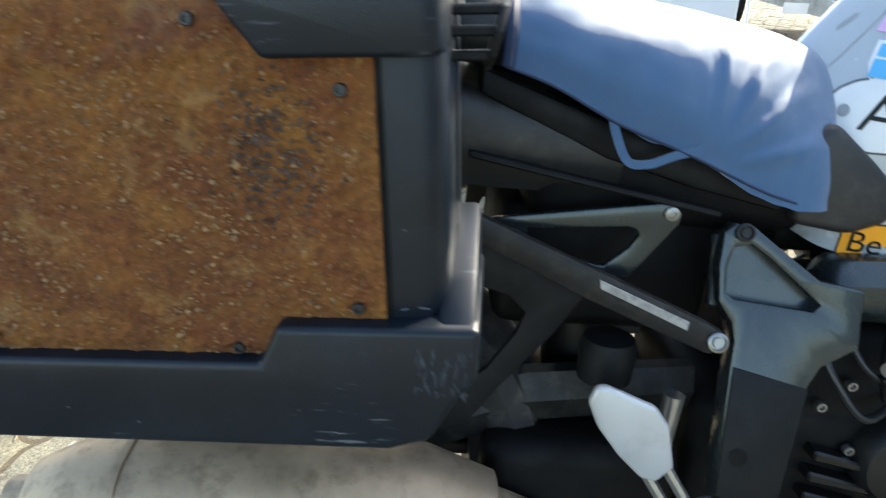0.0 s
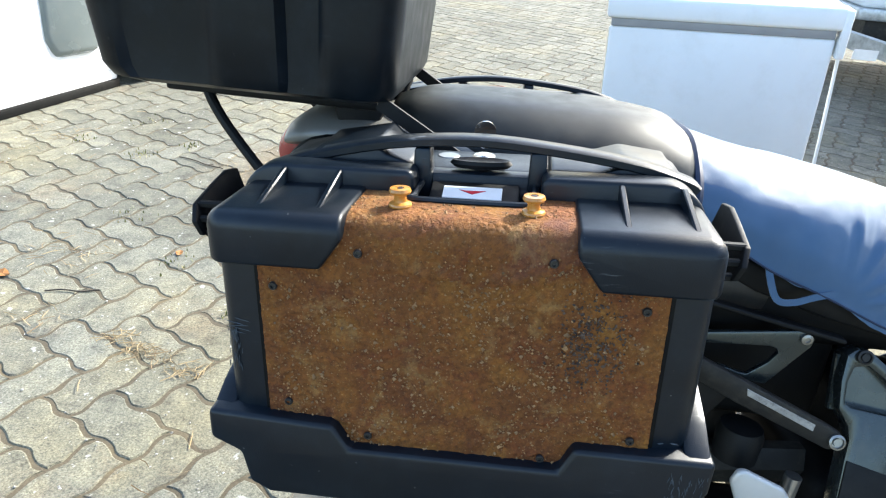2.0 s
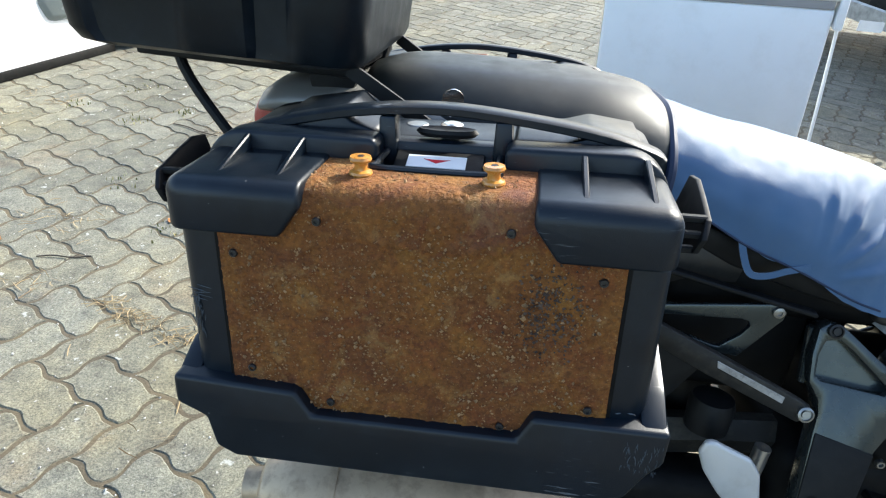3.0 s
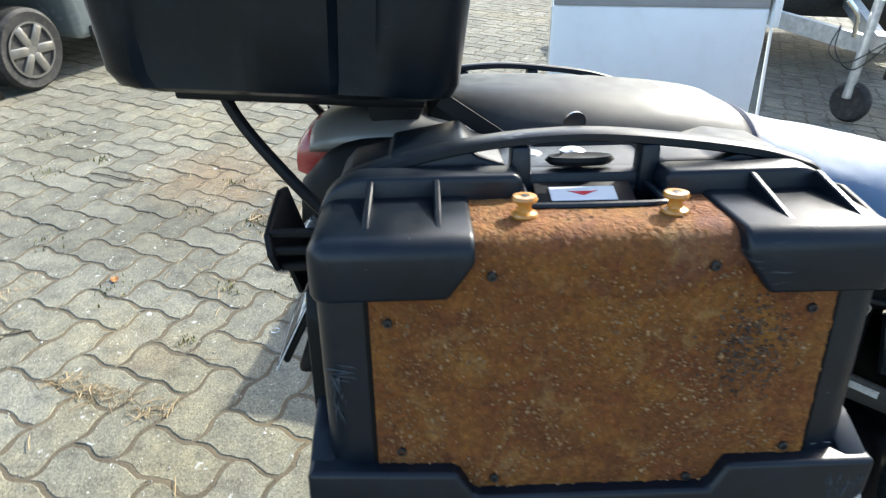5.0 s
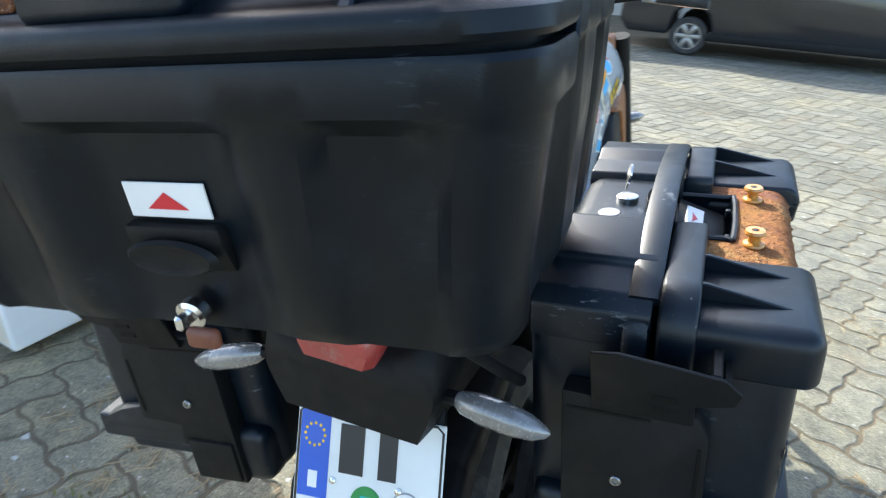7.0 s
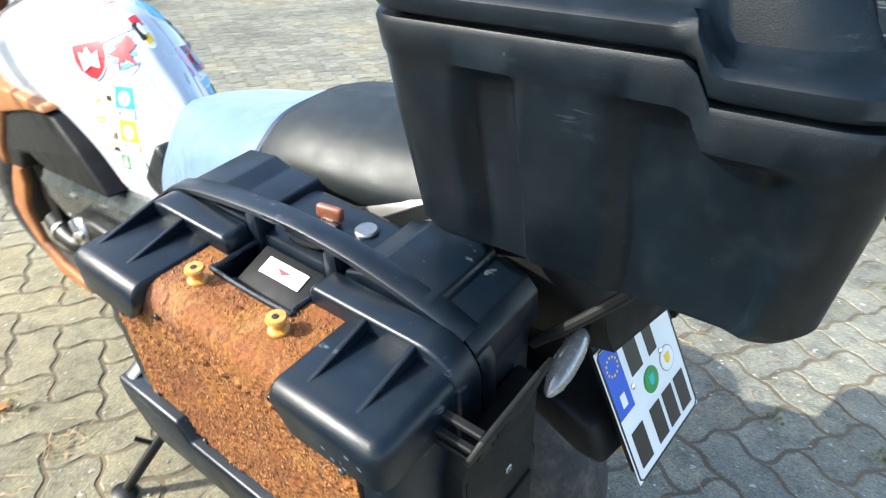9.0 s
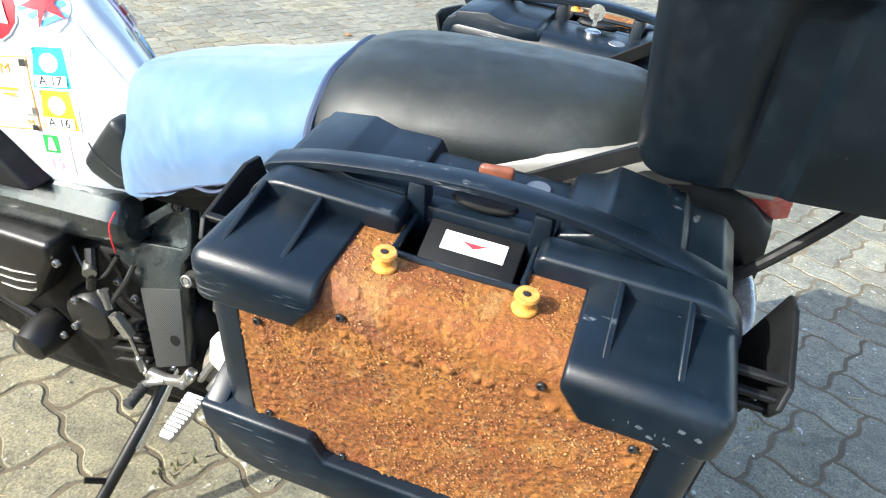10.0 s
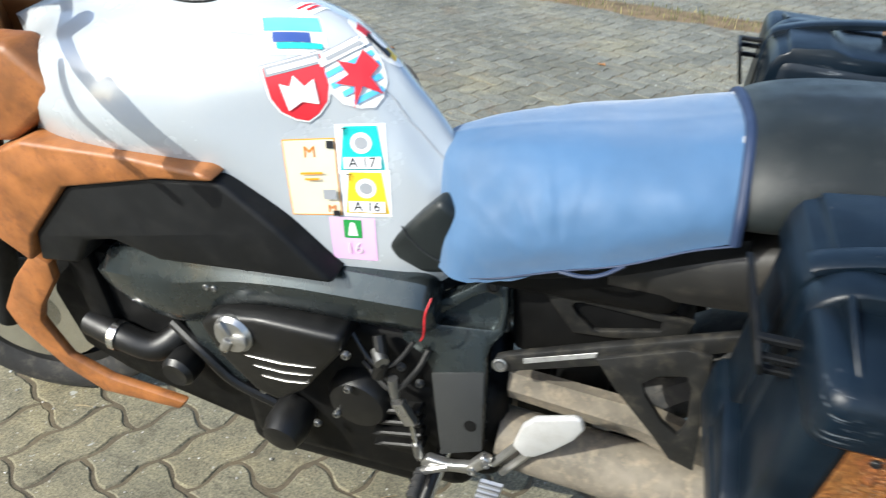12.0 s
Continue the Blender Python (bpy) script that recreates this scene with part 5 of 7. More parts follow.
for s in (1, -1):
    rings = []
    for t, k in ((0.0, 0.35), (0.08, 0.75), (0.3, 1.0), (0.6, 1.0), (0.82, 0.78), (0.95, 0.4), (1.0, 0.1)):
        c = Vector((-0.45 - 0.012 * t, s * (0.105 + 0.095 * t), 0.825 - 0.018 * t))
        rings.append([c + Vector((0.015 * k * math.cos(a), 0, 0.016 * k * math.sin(a))) for a in [2 * math.pi * i / 14 for i in range(14)]])
    ind = part("indicator", loft(rings), CLEAR, bike, "clear teardrop turn signal")
    part("stalk", tube([(-0.42, s * 0.05, 0.81), (-0.44, s * 0.085, 0.822), (-0.45, s * 0.11, 0.826)], 0.008), BLACK_SOFT, ind)
bm = prism([(-0.48, 0.6), (-0.46, 0.66), (-0.38, 0.69), (-0.15, 0.68), (-0.1, 0.64), (-0.35, 0.645), (-0.44, 0.6)], -0.09, 0.09, 0.012, 3)
part("rear_mudguard", bm, BLACK_SOFT, bike)

# frame, plates, engine
SPAR = [  # x, top, bottom, outer face
    (0.465, 0.69, 0.625, 0.15), (0.48, 0.712, 0.61, 0.16), (0.52, 0.718, 0.61, 0.165), (0.61, 0.722, 0.612, 0.171), (0.7, 0.721, 0.616, 0.175), (0.8, 0.713, 0.604, 0.178),
    (0.88, 0.705, 0.56, 0.178), (0.95, 0.699, 0.53, 0.178), (1.02, 0.69, 0.535, 0.174), (1.07, 0.67, 0.56, 0.168), (1.105, 0.64, 0.59, 0.155),
]
for s in (1, -1):
    rows = []
    for x, top, low, out in SPAR:
        top -= 0 if s > 0 else 0.028
        k = (top - low) / 0.1
        rows.append([Vector((x, s * y, z)) for y, z in ((0.1, top - 0.004), (out - 0.034, top), (out - 0.022, top - 0.003), (out - 0.006, top - 0.024 * k), (out, top - 0.032 * k), (out - 0.003, low + 0.034 * k), (out - 0.014, low + 0.012 * k), (out - 0.03, low), (0.1, low))])
    cols = [spline([r[i] for r in rows], 4) for i in range(len(rows[0]))]
    part("frame_spar", loft([[c[k] for c in cols] for k in range(len(cols[0]))]), GUNMETAL, bike, "dark grey metallic frame spar", angle=28)
    part("down_tube", prism([(0.97, 0.56), (0.87, 0.6), (0.8, 0.47), (0.87, 0.36), (0.92, 0.38)], s * 0.11, s * 0.148, 0.014, 3), GUNMETAL, bike)
    for x in (0.835, 0.85):
        bolt("bolt", bike, (x, s * 0.176, 0.655), (0, s, 0), 0.006, 0.004, GREY_STEEL)
PIVOT = [(0.45, 0.648), (0.41, 0.676), (0.372, 0.704), (0.352, 0.707), (0.339, 0.697), (0.336, 0.66), (0.339, 0.62), (0.355, 0.597), (0.364, 0.56), (0.358, 0.548), (0.352, 0.4), (0.422, 0.375), (0.448, 0.53), (0.46, 0.552), (0.5, 0.575), (0.5, 0.64)]
OPENING = [(0.37, 0.684), (0.352, 0.68), (0.346, 0.66), (0.347, 0.63), (0.355, 0.624), (0.445, 0.614), (0.452, 0.621), (0.39, 0.671)]
for s in (1, -1):
    # the casting leans out towards the footrest
    lean = Matrix(((1, 0, 0), (0, 0.9685, -0.2489 * s), (0, 0.2489 * s, 0.9685))).to_4x4()
    lean.translation = (0, s * 0.115, 0.699)
    flat_on = [[(x, (z - 0.699) * 1.0325) for x, z in pts] for pts in (PIVOT, OPENING)]
    a, b = sorted((-0.034 * s, 0.0))
    pl = part("pivot_plate", holed(*flat_on, a, b, 0.004, lean), GUNMETAL, bike, "cast grey frame plate with a triangular recess", angle=40)
    part("recess", prism([(0.335, -0.005), (0.335, -0.09), (0.47, -0.1), (0.47, -0.06), (0.38, -0.005)], s * -0.034, s * -0.022, 0.002, 1, m=lean), GUNMETAL, pl)
    cover = [(0.447, -0.177), (0.361, -0.155), (0.353, -0.307), (0.421, -0.335)]
    part("cover", prism(cover, s * -0.004, s * 0.0025, 0.0018, 2, m=lean), CARBON if s > 0 else BLACK_SOFT, pl, "carbon-patterned cover" if s > 0 else "plain dark cover")
    for x, z, r, d in ((0.36, -0.002, 0.0105, 0.001), (0.336, -0.125, 0.0115, 0.0115)):
        m = lean @ Matrix.Translation((x, s * d, z)) @ facing((0, 0, 0), (0, s, 0))
        part("bolt", lathe([(0.0005, 0.0), (r, 0.0), (r, 0.005), (r * 0.75, 0.006), (r * 0.72, 0.003), (r * 0.55, 0.003), (r * 0.5, 0.0055), (0.0005, 0.0055)], 20, m=m), GREY_STEEL if z < -0.1 else DUSTY, pl)
    # flat near-black disc on the cover, painted as the shade in a hole
    part("hole", lathe([(0.0105, 0), (0.0107, 0.001), (0.0005, 0.001)], 16, m=lean @ Matrix.Translation((0.375, s * 0.0025, -0.261)) @ facing((0, 0, 0), (0, s, 0))), ENGINE_DARK, pl)
for s in (1, -1):
    a, b = sorted((s * 0.107, s * 0.116))
    outer = [(0.277, 0.727), (0.289, 0.715), (0.287, 0.703), (0.239, 0.636), (0.19, 0.64), (0.09, 0.66), (0.08, 0.7)]
    inner = [(0.12, 0.69), (0.232, 0.697), (0.242, 0.694), (0.245, 0.687), (0.236, 0.672), (0.21, 0.649), (0.2, 0.65), (0.12, 0.672)]
    part("subframe", holed(outer, inner, a, b, 0.002), DUSTY if s > 0 else GUNMETAL, bike, "triangular rack bracket with a rounded slot", angle=40)
    part("subframe_rail", prism([(0.33, 0.72), (0.33, 0.713), (0.2, 0.738), (0.05, 0.768), (0.05, 0.775), (0.2, 0.745)], s * 0.1, s * 0.12, 0.002, 1), BLACK_SOFT, bike)
both("stay", [(0.325, 0.601), (0.344, 0.59), (0.347, 0.573), (0.33, 0.563), (0.19, 0.622), (0.05, 0.69), (-0.06, 0.74), (-0.06, 0.765), (0.06, 0.717), (0.19, 0.661)], 0.142, 0.157, DUSTY, 0.004, 2, "flat dusty stay of the case rack")
both("stay_strip", [(0.302, 0.604), (0.301, 0.593), (0.2, 0.638), (0.198, 0.649)], 0.157, 0.1585, STRIP, 0.0006, 1)
for s in (1, -1):
    a, b = sorted((s * 0.14, s * 0.15))
    opening = [(0.155, 0.612), (0.135, 0.632), (0.1, 0.642), (0.09, 0.62), (0.086, 0.55), (0.095, 0.52), (0.118, 0.54), (0.148, 0.588)]
    part("hanger", holed([(0.222, 0.64), (0.106, 0.69), (0.075, 0.685), (0.062, 0.45), (0.1, 0.465), (0.13, 0.51), (0.19, 0.588)], opening, a, b, 0.002), DUSTY if s > 0 else BLACK_SOFT, bike, "dusty footrest hanger bracket", angle=40)
for s in (1, -1):
    part("subframe_bolt", lathe([(0.008, 0), (0.008, 0.004), (0.004, 0.005), (0.0038, 0.003), (0.0005, 0.003)], 14, m=facing((0.277, s * 0.116, 0.715), (0, s, 0))), GREY_STEEL, bike)
    # swing arm
    part("swing_arm", loft([[(x, s * (0.075 + 0.02 * k), z + dz) for dz, k in ((-h, 0), (-h, 1), (0, 1.6), (h, 1), (h, 0))] for x, z, h in ((0.36, 0.49, 0.03), (0.15, 0.465, 0.035), (-0.05, 0.39, 0.045), (-0.13, 0.33, 0.06))]), CAKED if s > 0 else DUSTY, bike)
    part("heel_guard", prism([(0.196, 0.513), (0.203, 0.533), (0.214, 0.535), (0.272, 0.511), (0.29, 0.487), (0.303, 0.432), (0.285, 0.411), (0.266, 0.416), (0.238, 0.444), (0.21, 0.481)], s * 0.178, s * 0.19, 0.005, 3), WHITE_ALU, bike, "satin white heel guard")
    bracket = part("peg_bracket", prism([(0.46, 0.333), (0.447, 0.356), (0.41, 0.352), (0.374, 0.364), (0.35, 0.4), (0.333, 0.393), (0.342, 0.37), (0.366, 0.343), (0.4, 0.336), (0.452, 0.316)], s * 0.186, s * 0.204, 0.0055, 3), ALU, bike, "cast aluminium peg bracket")
    for x, z in ((0.438, 0.336), (0.366, 0.356), (0.343, 0.386)):
        part("bolt", lathe([(0.0005, 0.0), (0.008, 0.0), (0.008, 0.005), (0.004, 0.006), (0.0038, 0.003), (0.0005, 0.003)], 14, m=facing((x, s * 0.203, z), (0, s, 0))), GREY_STEEL, bracket)
    root, tip = Vector((0.328, s * 0.212, 0.35)), Vector((0.341, s * 0.292, 0.318))
    peg = part("foot_peg", loft([[root.lerp(tip, k) + Vector((a * w, 0, c * 0.006)) for a, c in ((-1, -1), (1, -1), (1, 1), (-1, 1))] for k, w in ((0, 0.019), (0.3, 0.0175), (0.92, 0.013), (1, 0.01))]), ALU, bike, "ribbed aluminium foot peg", angle=25)
    for k in range(9):
        c = root.lerp(tip, 0.1 + 0.095 * k) + Vector((0, 0, 0.0065))
        half = 0.0185 - 0.0055 * k / 9
        part("tread", rbox((c.x - half, c.y - 0.0022, c.z - 0.001), (c.x + half, c.y + 0.0022, c.z + 0.0025), 0.0008, 1), GREY_STEEL, peg)
    for a, b in (((0.334, 0.37), (0.288, 0.44)), ((0.318, 0.352), (0.266, 0.43))):
        part("guard_stay", tube([(a[0], s * 0.188, a[1]), (b[0], s * 0.181, b[1])], 0.007, 8, 0), ALU, bike)
    # engine covers
    part("engine_cover", prism([(0.87, 0.59), (0.84, 0.615), (0.75, 0.628), (0.6, 0.625), (0.605, 0.59), (0.69, 0.48), (0.745, 0.435), (0.79, 0.45), (0.845, 0.52)], s * 0.12, s * 0.2, 0.012, 3), ENGINE, bike)
    for k in range(3):
        part("fin", prism([(0.655 + 0.01 * k, 0.548 - 0.021 * k), (0.72, 0.5405 - 0.021 * k), (0.792 - 0.012 * k, 0.54 - 0.021 * k), (0.72, 0.536 - 0.021 * k)], s * 0.197, s * 0.202, 0.0008, 1), ALU, bike)
    cap = part("filler_cap", lathe([(0.0005, 0), (0.036, 0), (0.036, 0.008), (0.03, 0.016), (0.0005, 0.018)], 24, m=facing((0.8, s * 0.195, 0.585), (0, s, 0.1))), ALU, bike, "silver three-lobed cap")
    for k in range(3):
        part("lobe", rbox((0.004, -0.009, 0.014), (0.034, 0.009, 0.024), 0.006, 2, m=facing((0.8, s * 0.195, 0.585), (0, s, 0.1)) @ pose(0, 0, 0, 0, 0, 120 * k)), ALU, cap)
    part("crank_cover", lathe([(0.0005, 0), (0.06, 0), (0.06, 0.03), (0.05, 0.045), (0.02, 0.05), (0.0005, 0.05)], 30, m=facing((0.615, s * 0.12, 0.43), (0, s, 0))), ENGINE, bike)
    part("water_pump", lathe([(0.0005, 0), (0.04, 0), (0.042, 0.05), (0.034, 0.075), (0.02, 0.08), (0.0005, 0.08)], 26, m=facing((0.765, s * 0.13, 0.34), (0, s, -0.1))), ENGINE, bike)
    for x, y, z in ((0.795, 0.17, 0.424), (0.7, 0.165, 0.36), (0.6, 0.19, 0.585), (0.655, 0.165, 0.4), (0.53, 0.14, 0.53), (0.55, 0.14, 0.44), (0.5, 0.14, 0.5), (0.62, 0.17, 0.48)):
        bolt("bolt", bike, (x, s * y, z), (0, s, 0), 0.0075, 0.008, GREY_STEEL)
    # ribbed casting, cables and hoses in the gap behind the engine cover
    for k in range(4):
        part("casting_rib", prism([(0.5, 0.445 - 0.03 * k), (0.58, 0.425 - 0.03 * k), (0.6, 0.41 - 0.03 * k), (0.5, 0.43 - 0.03 * k)], s * 0.12, s * 0.158, 0.003, 1), ENGINE, bike)
    part("clutch_lever", tube([(0.56, s * 0.15, 0.6), (0.55, s * 0.17, 0.565), (0.56, s * 0.172, 0.53)], 0.011, 10), ENGINE, bike)
    part("cable", tube([(0.62, s * 0.14, 0.6), (0.57, s * 0.165, 0.55), (0.53, s * 0.165, 0.56), (0.5, s * 0.15, 0.6)], 0.004, 8), INK, bike)
    part("cable", tube([(0.6, s * 0.14, 0.52), (0.54, s * 0.17, 0.5), (0.5, s * 0.16, 0.54), (0.48, s * 0.14, 0.58)], 0.005, 8), INK, bike)
    part("sensor", tube([(0.56, s * 0.16, 0.575), (0.545, s * 0.18, 0.57)], 0.012, 12, 0), GREY_STEEL, bike)
    part("oil_hose", tube([(1.0, s * 0.13, 0.5), (0.93, s * 0.15, 0.46), (0.88, s * 0.15, 0.4), (0.8, s * 0.14, 0.35)], 0.012, 10), ENGINE, bike)
part("drive_shaft_tube", tube([(0.37, 0.1, 0.37), (0.2, 0.105, 0.36), (-0.02, 0.105, 0.345), (-0.13, 0.1, 0.335)], 0.055, 20, 4), CAKED, bike, "dust-caked drive shaft housing")
# plain blocks in the darkest black fill the inside of the frame
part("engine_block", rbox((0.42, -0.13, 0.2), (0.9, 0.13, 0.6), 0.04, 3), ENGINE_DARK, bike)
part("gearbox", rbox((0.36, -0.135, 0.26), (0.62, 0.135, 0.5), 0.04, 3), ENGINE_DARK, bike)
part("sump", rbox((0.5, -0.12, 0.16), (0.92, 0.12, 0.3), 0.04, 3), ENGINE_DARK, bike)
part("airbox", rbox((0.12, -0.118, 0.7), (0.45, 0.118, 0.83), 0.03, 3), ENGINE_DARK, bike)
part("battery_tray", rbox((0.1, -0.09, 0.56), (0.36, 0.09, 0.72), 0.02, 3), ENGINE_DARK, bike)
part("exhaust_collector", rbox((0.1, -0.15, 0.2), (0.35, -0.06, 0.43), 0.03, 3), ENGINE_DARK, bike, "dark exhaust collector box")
part("shock", tube([(0.25, 0, 0.4), (0.22, 0, 0.7)], 0.05, 16, 0), ENGINE, bike)
# fairing
both("side_panel", [(1.19, 0.65), (1.17, 0.715), (1.06, 0.82), (0.95, 0.86), (0.76, 0.874), (0.68, 0.806), (0.603, 0.722), (0.752, 0.714), (0.915, 0.703), (1.0, 0.728), (1.06, 0.715), (1.1, 0.66)], 0.12, 0.19, BLACK_SOFT, 0.01, 3, "matt black side panel under the tank")
both("upper_fairing", [(1.29, 0.72), (1.2, 0.86), (1.1, 0.9), (0.9, 0.9), (0.775, 0.89), (0.76, 0.878), (0.86, 0.868), (1.05, 0.826), (1.17, 0.712), (1.2, 0.652)], 0.12, 0.2, RUST_FAIR, 0.01, 3, "rust-coloured upper fairing")
both("beak_fairing", [(1.3, 0.86), (1.15, 0.878), (1.01, 0.968), (1.085, 1.04), (1.2, 1.04), (1.33, 0.96)], 0.1, 0.172, RUST_FAIR, 0.014, 3, "rust-coloured tank shoulder panel")
both("belly_fairing", [(1.234, 0.645), (1.2, 0.628), (1.207, 0.586), (1.276, 0.507), (1.3, 0.463), (1.268, 0.374), (1.18, 0.336), (1.0, 0.32), (1.02, 0.294), (1.215, 0.288), (1.294, 0.335), (1.375, 0.429), (1.386, 0.48), (1.316, 0.569)], 0.152, 0.174, RUST_FAIR, 0.007, 2, "rust-coloured lower fairing edge")
# inner pan and radiator, plain shapes in the same darkest black
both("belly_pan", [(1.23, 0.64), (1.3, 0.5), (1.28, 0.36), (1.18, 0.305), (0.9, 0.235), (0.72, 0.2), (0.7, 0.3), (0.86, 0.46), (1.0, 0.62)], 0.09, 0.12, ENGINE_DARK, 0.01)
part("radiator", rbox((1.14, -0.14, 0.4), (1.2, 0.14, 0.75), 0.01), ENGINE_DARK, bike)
for s in (1, -1):
    part("hose", tube([(1.2, s * 0.14, 0.46), (1.12, s * 0.15, 0.45), (1.05, s * 0.14, 0.43), (1.0, s * 0.1, 0.46)], 0.028, 14), ENGINE, bike)
    part("hose_clamp", tube([(1.135, s * 0.151, 0.452), (1.12, s * 0.151, 0.45)], 0.031, 16, 0), STEEL, bike)
    part("crash_pad", lathe([(0.0005, 0), (0.03, 0), (0.034, 0.01), (0.034, 0.045), (0.026, 0.055), (0.0005, 0.05)], 22, m=facing((0.985, s * 0.13, 0.415), (0, s, 0))), ENGINE, bike, "black round crash pad")
    part("indicator", lathe([(0.0005, 0), (0.016, 0.004), (0.02, 0.02), (0.016, 0.05), (0.0005, 0.07)], 16, m=facing((1.3, s * 0.19, 0.76), (0.2, s, 0.1)) @ Matrix.Diagonal((1.6, 1, 1, 1))), CLEAR, bike, "clear front turn signal")
# handlebar
bar = part("handlebar", tube([(1.0, 0.4, 1.12), (1.06, 0.28, 1.14), (1.12, 0.1, 1.13), (1.12, -0.1, 1.13), (1.06, -0.28, 1.14), (1.0, -0.4, 1.12)], 0.011), BLACK_SOFT, bike)
for s in (1, -1):
    part("grip", tube([(1.03, s * 0.29, 1.137), (0.985, s * 0.42, 1.115)], 0.017, 14, 0), TYRE, bar)
    part("lever", tube([(1.09, s * 0.25, 1.13), (1.1, s * 0.33, 1.115), (1.05, s * 0.42, 1.1)], 0.007), STEEL, bar)
    part("reservoir", lathe([(0.0005, 0), (0.025, 0), (0.025, 0.03), (0.0005, 0.034)], 20, m=Matrix.Translation((1.1, s * 0.2, 1.15))), ENGINE, bar)
part("headlight", rbox((1.18, -0.13, 0.9), (1.42, 0.13, 1.12), 0.05, 4), RUST_FAIR, bike)
part("dashboard", rbox((1.1, -0.1, 1.1), (1.25, 0.1, 1.17), 0.02, 3), BLACK_SOFT, bike)
# silencer on the exhaust side
rings = []
for x, z, a, b in ((0.12, 0.36, 0.02, 0.02), (0.11, 0.362, 0.06, 0.055), (0.03, 0.38, 0.075, 0.068), (-0.1, 0.38, 0.078, 0.072), (-0.3, 0.375, 0.078, 0.072), (-0.36, 0.372, 0.072, 0.066), (-0.405, 0.37, 0.05, 0.046), (-0.41, 0.37, 0.04, 0.036)):
    rings.append([(x, -0.2 + a * math.cos(t), z + b * math.sin(t)) for t in [2 * math.pi * i / 28 for i in range(28)]])
sil = part("silencer", loft(rings), EXHAUST, bike, "weathered steel oval silencer under the case")
for x in (-0.3, -0.1):
    part("band", loft([[(x + d, -0.2 + 0.0795 * math.cos(t), 0.376 + 0.0735 * math.sin(t)) for t in [2 * math.pi * i / 28 for i in range(28)]] for d in (-0.004, 0.004)]), EXHAUST, sil)
part("outlet", tube([(-0.39, -0.2, 0.37), (-0.435, -0.2, 0.366)], 0.028, 18, 0), EXHAUST, sil)
part("header_pipe", tube([(0.1, -0.18, 0.36), (0.25, -0.15, 0.28), (0.45, -0.1, 0.2), (0.7, -0.08, 0.16)], 0.032, 14), EXHAUST, bike)
# side stand, gear lever, wires
inv = LEAN.inverted()
st = [inv @ Vector(p) for p in ((0.505, 0.42, 0.018), (0.47, 0.33, 0.14), (0.43, 0.2, 0.3))]
stand = part("side_stand", tube(st, 0.012, 12, 4), ENGINE, bike, "black side stand folded out")
bm = lathe([(0.0005, 0), (0.026, 0), (0.028, 0.004), (0.02, 0.01), (0.0005, 0.011)], 22, m=inv @ Matrix.Translation((0.51, 0.427, 0.001)) @ Matrix.Diagonal((1.25, 1.0, 1, 1)))
part("foot", bm, ENGINE, stand)
part("tang", tube([inv @ Vector((0.475, 0.345, 0.115)), inv @ Vector((0.505, 0.38, 0.14))], 0.006, 8, 0), ENGINE, stand)
part("stand_spring", tube([inv @ Vector((0.455, 0.295, 0.17)), inv @ Vector((0.425, 0.19, 0.31))], 0.012, 12, 0), STEEL, stand)
rod = part("gear_linkage", tube([(0.476, 0.19, 0.427), (0.469, 0.192, 0.38), (0.463, 0.194, 0.332)], 0.0045, 8), STEEL, bike, "threaded steel gear linkage")
part("linkage_block", sweep([(0.496, 0.19, 0.472), (0.475, 0.19, 0.425)], [(-0.01, -0.007), (0.01, -0.007), (0.01, 0.007), (-0.01, 0.007)], up=(0, 1, 0)), ALU, rod)
for p, q in (((0.503, 0.188, 0.525), (0.5, 0.19, 0.486)), ((0.468, 0.192, 0.375), (0.463, 0.194, 0.345))):
    part("ball_joint", tube([p, q], 0.0085, 12, 0), GREY_STEEL, rod)
part("gear_lever", tube([(0.41, 0.2, 0.345), (0.437, 0.207, 0.336), (0.455, 0.208, 0.322)], 0.008, 10), ALU, bike)
toe = part("toe_peg", tube([(0.456, 0.205, 0.32), (0.454, 0.258, 0.314)], 0.0105, 14, 0), TYRE, bike, "black ribbed rubber toe peg")
for k in range(4):
    part("rib", tube([(0.4558, 0.213 + 0.012 * k, 0.3192 - 0.0014 * k), (0.4556, 0.218 + 0.012 * k, 0.3188 - 0.0014 * k)], 0.0118, 14, 0), TYRE, toe)
part("red_wire", tube([(0.462, 0.158, 0.705), (0.468, 0.172, 0.685), (0.47, 0.175, 0.66), (0.474, 0.172, 0.64), (0.482, 0.165, 0.622)], 0.0013, 6), RED, bike)
part("brake_master", tube([(0.31, -0.165, 0.52), (0.305, -0.165, 0.44)], 0.012, 12, 0), ALU, bike)
part("brake_reservoir", lathe([(0.0005, 0), (0.032, 0), (0.034, 0.04), (0.03, 0.052), (0.0005, 0.054)], 22, m=Matrix.Translation((0.235, -0.13, 0.52))), BLACK_SOFT, bike)

# the footrest hanger on the exhaust side stands a little further back
for ob in list(bike.children):
    kind = ob.name.split(".")[0]
    if kind == "hanger" and ob.data.vertices[0].co.y < 0:
        ob.location = (-0.026, 0.0, -0.006)


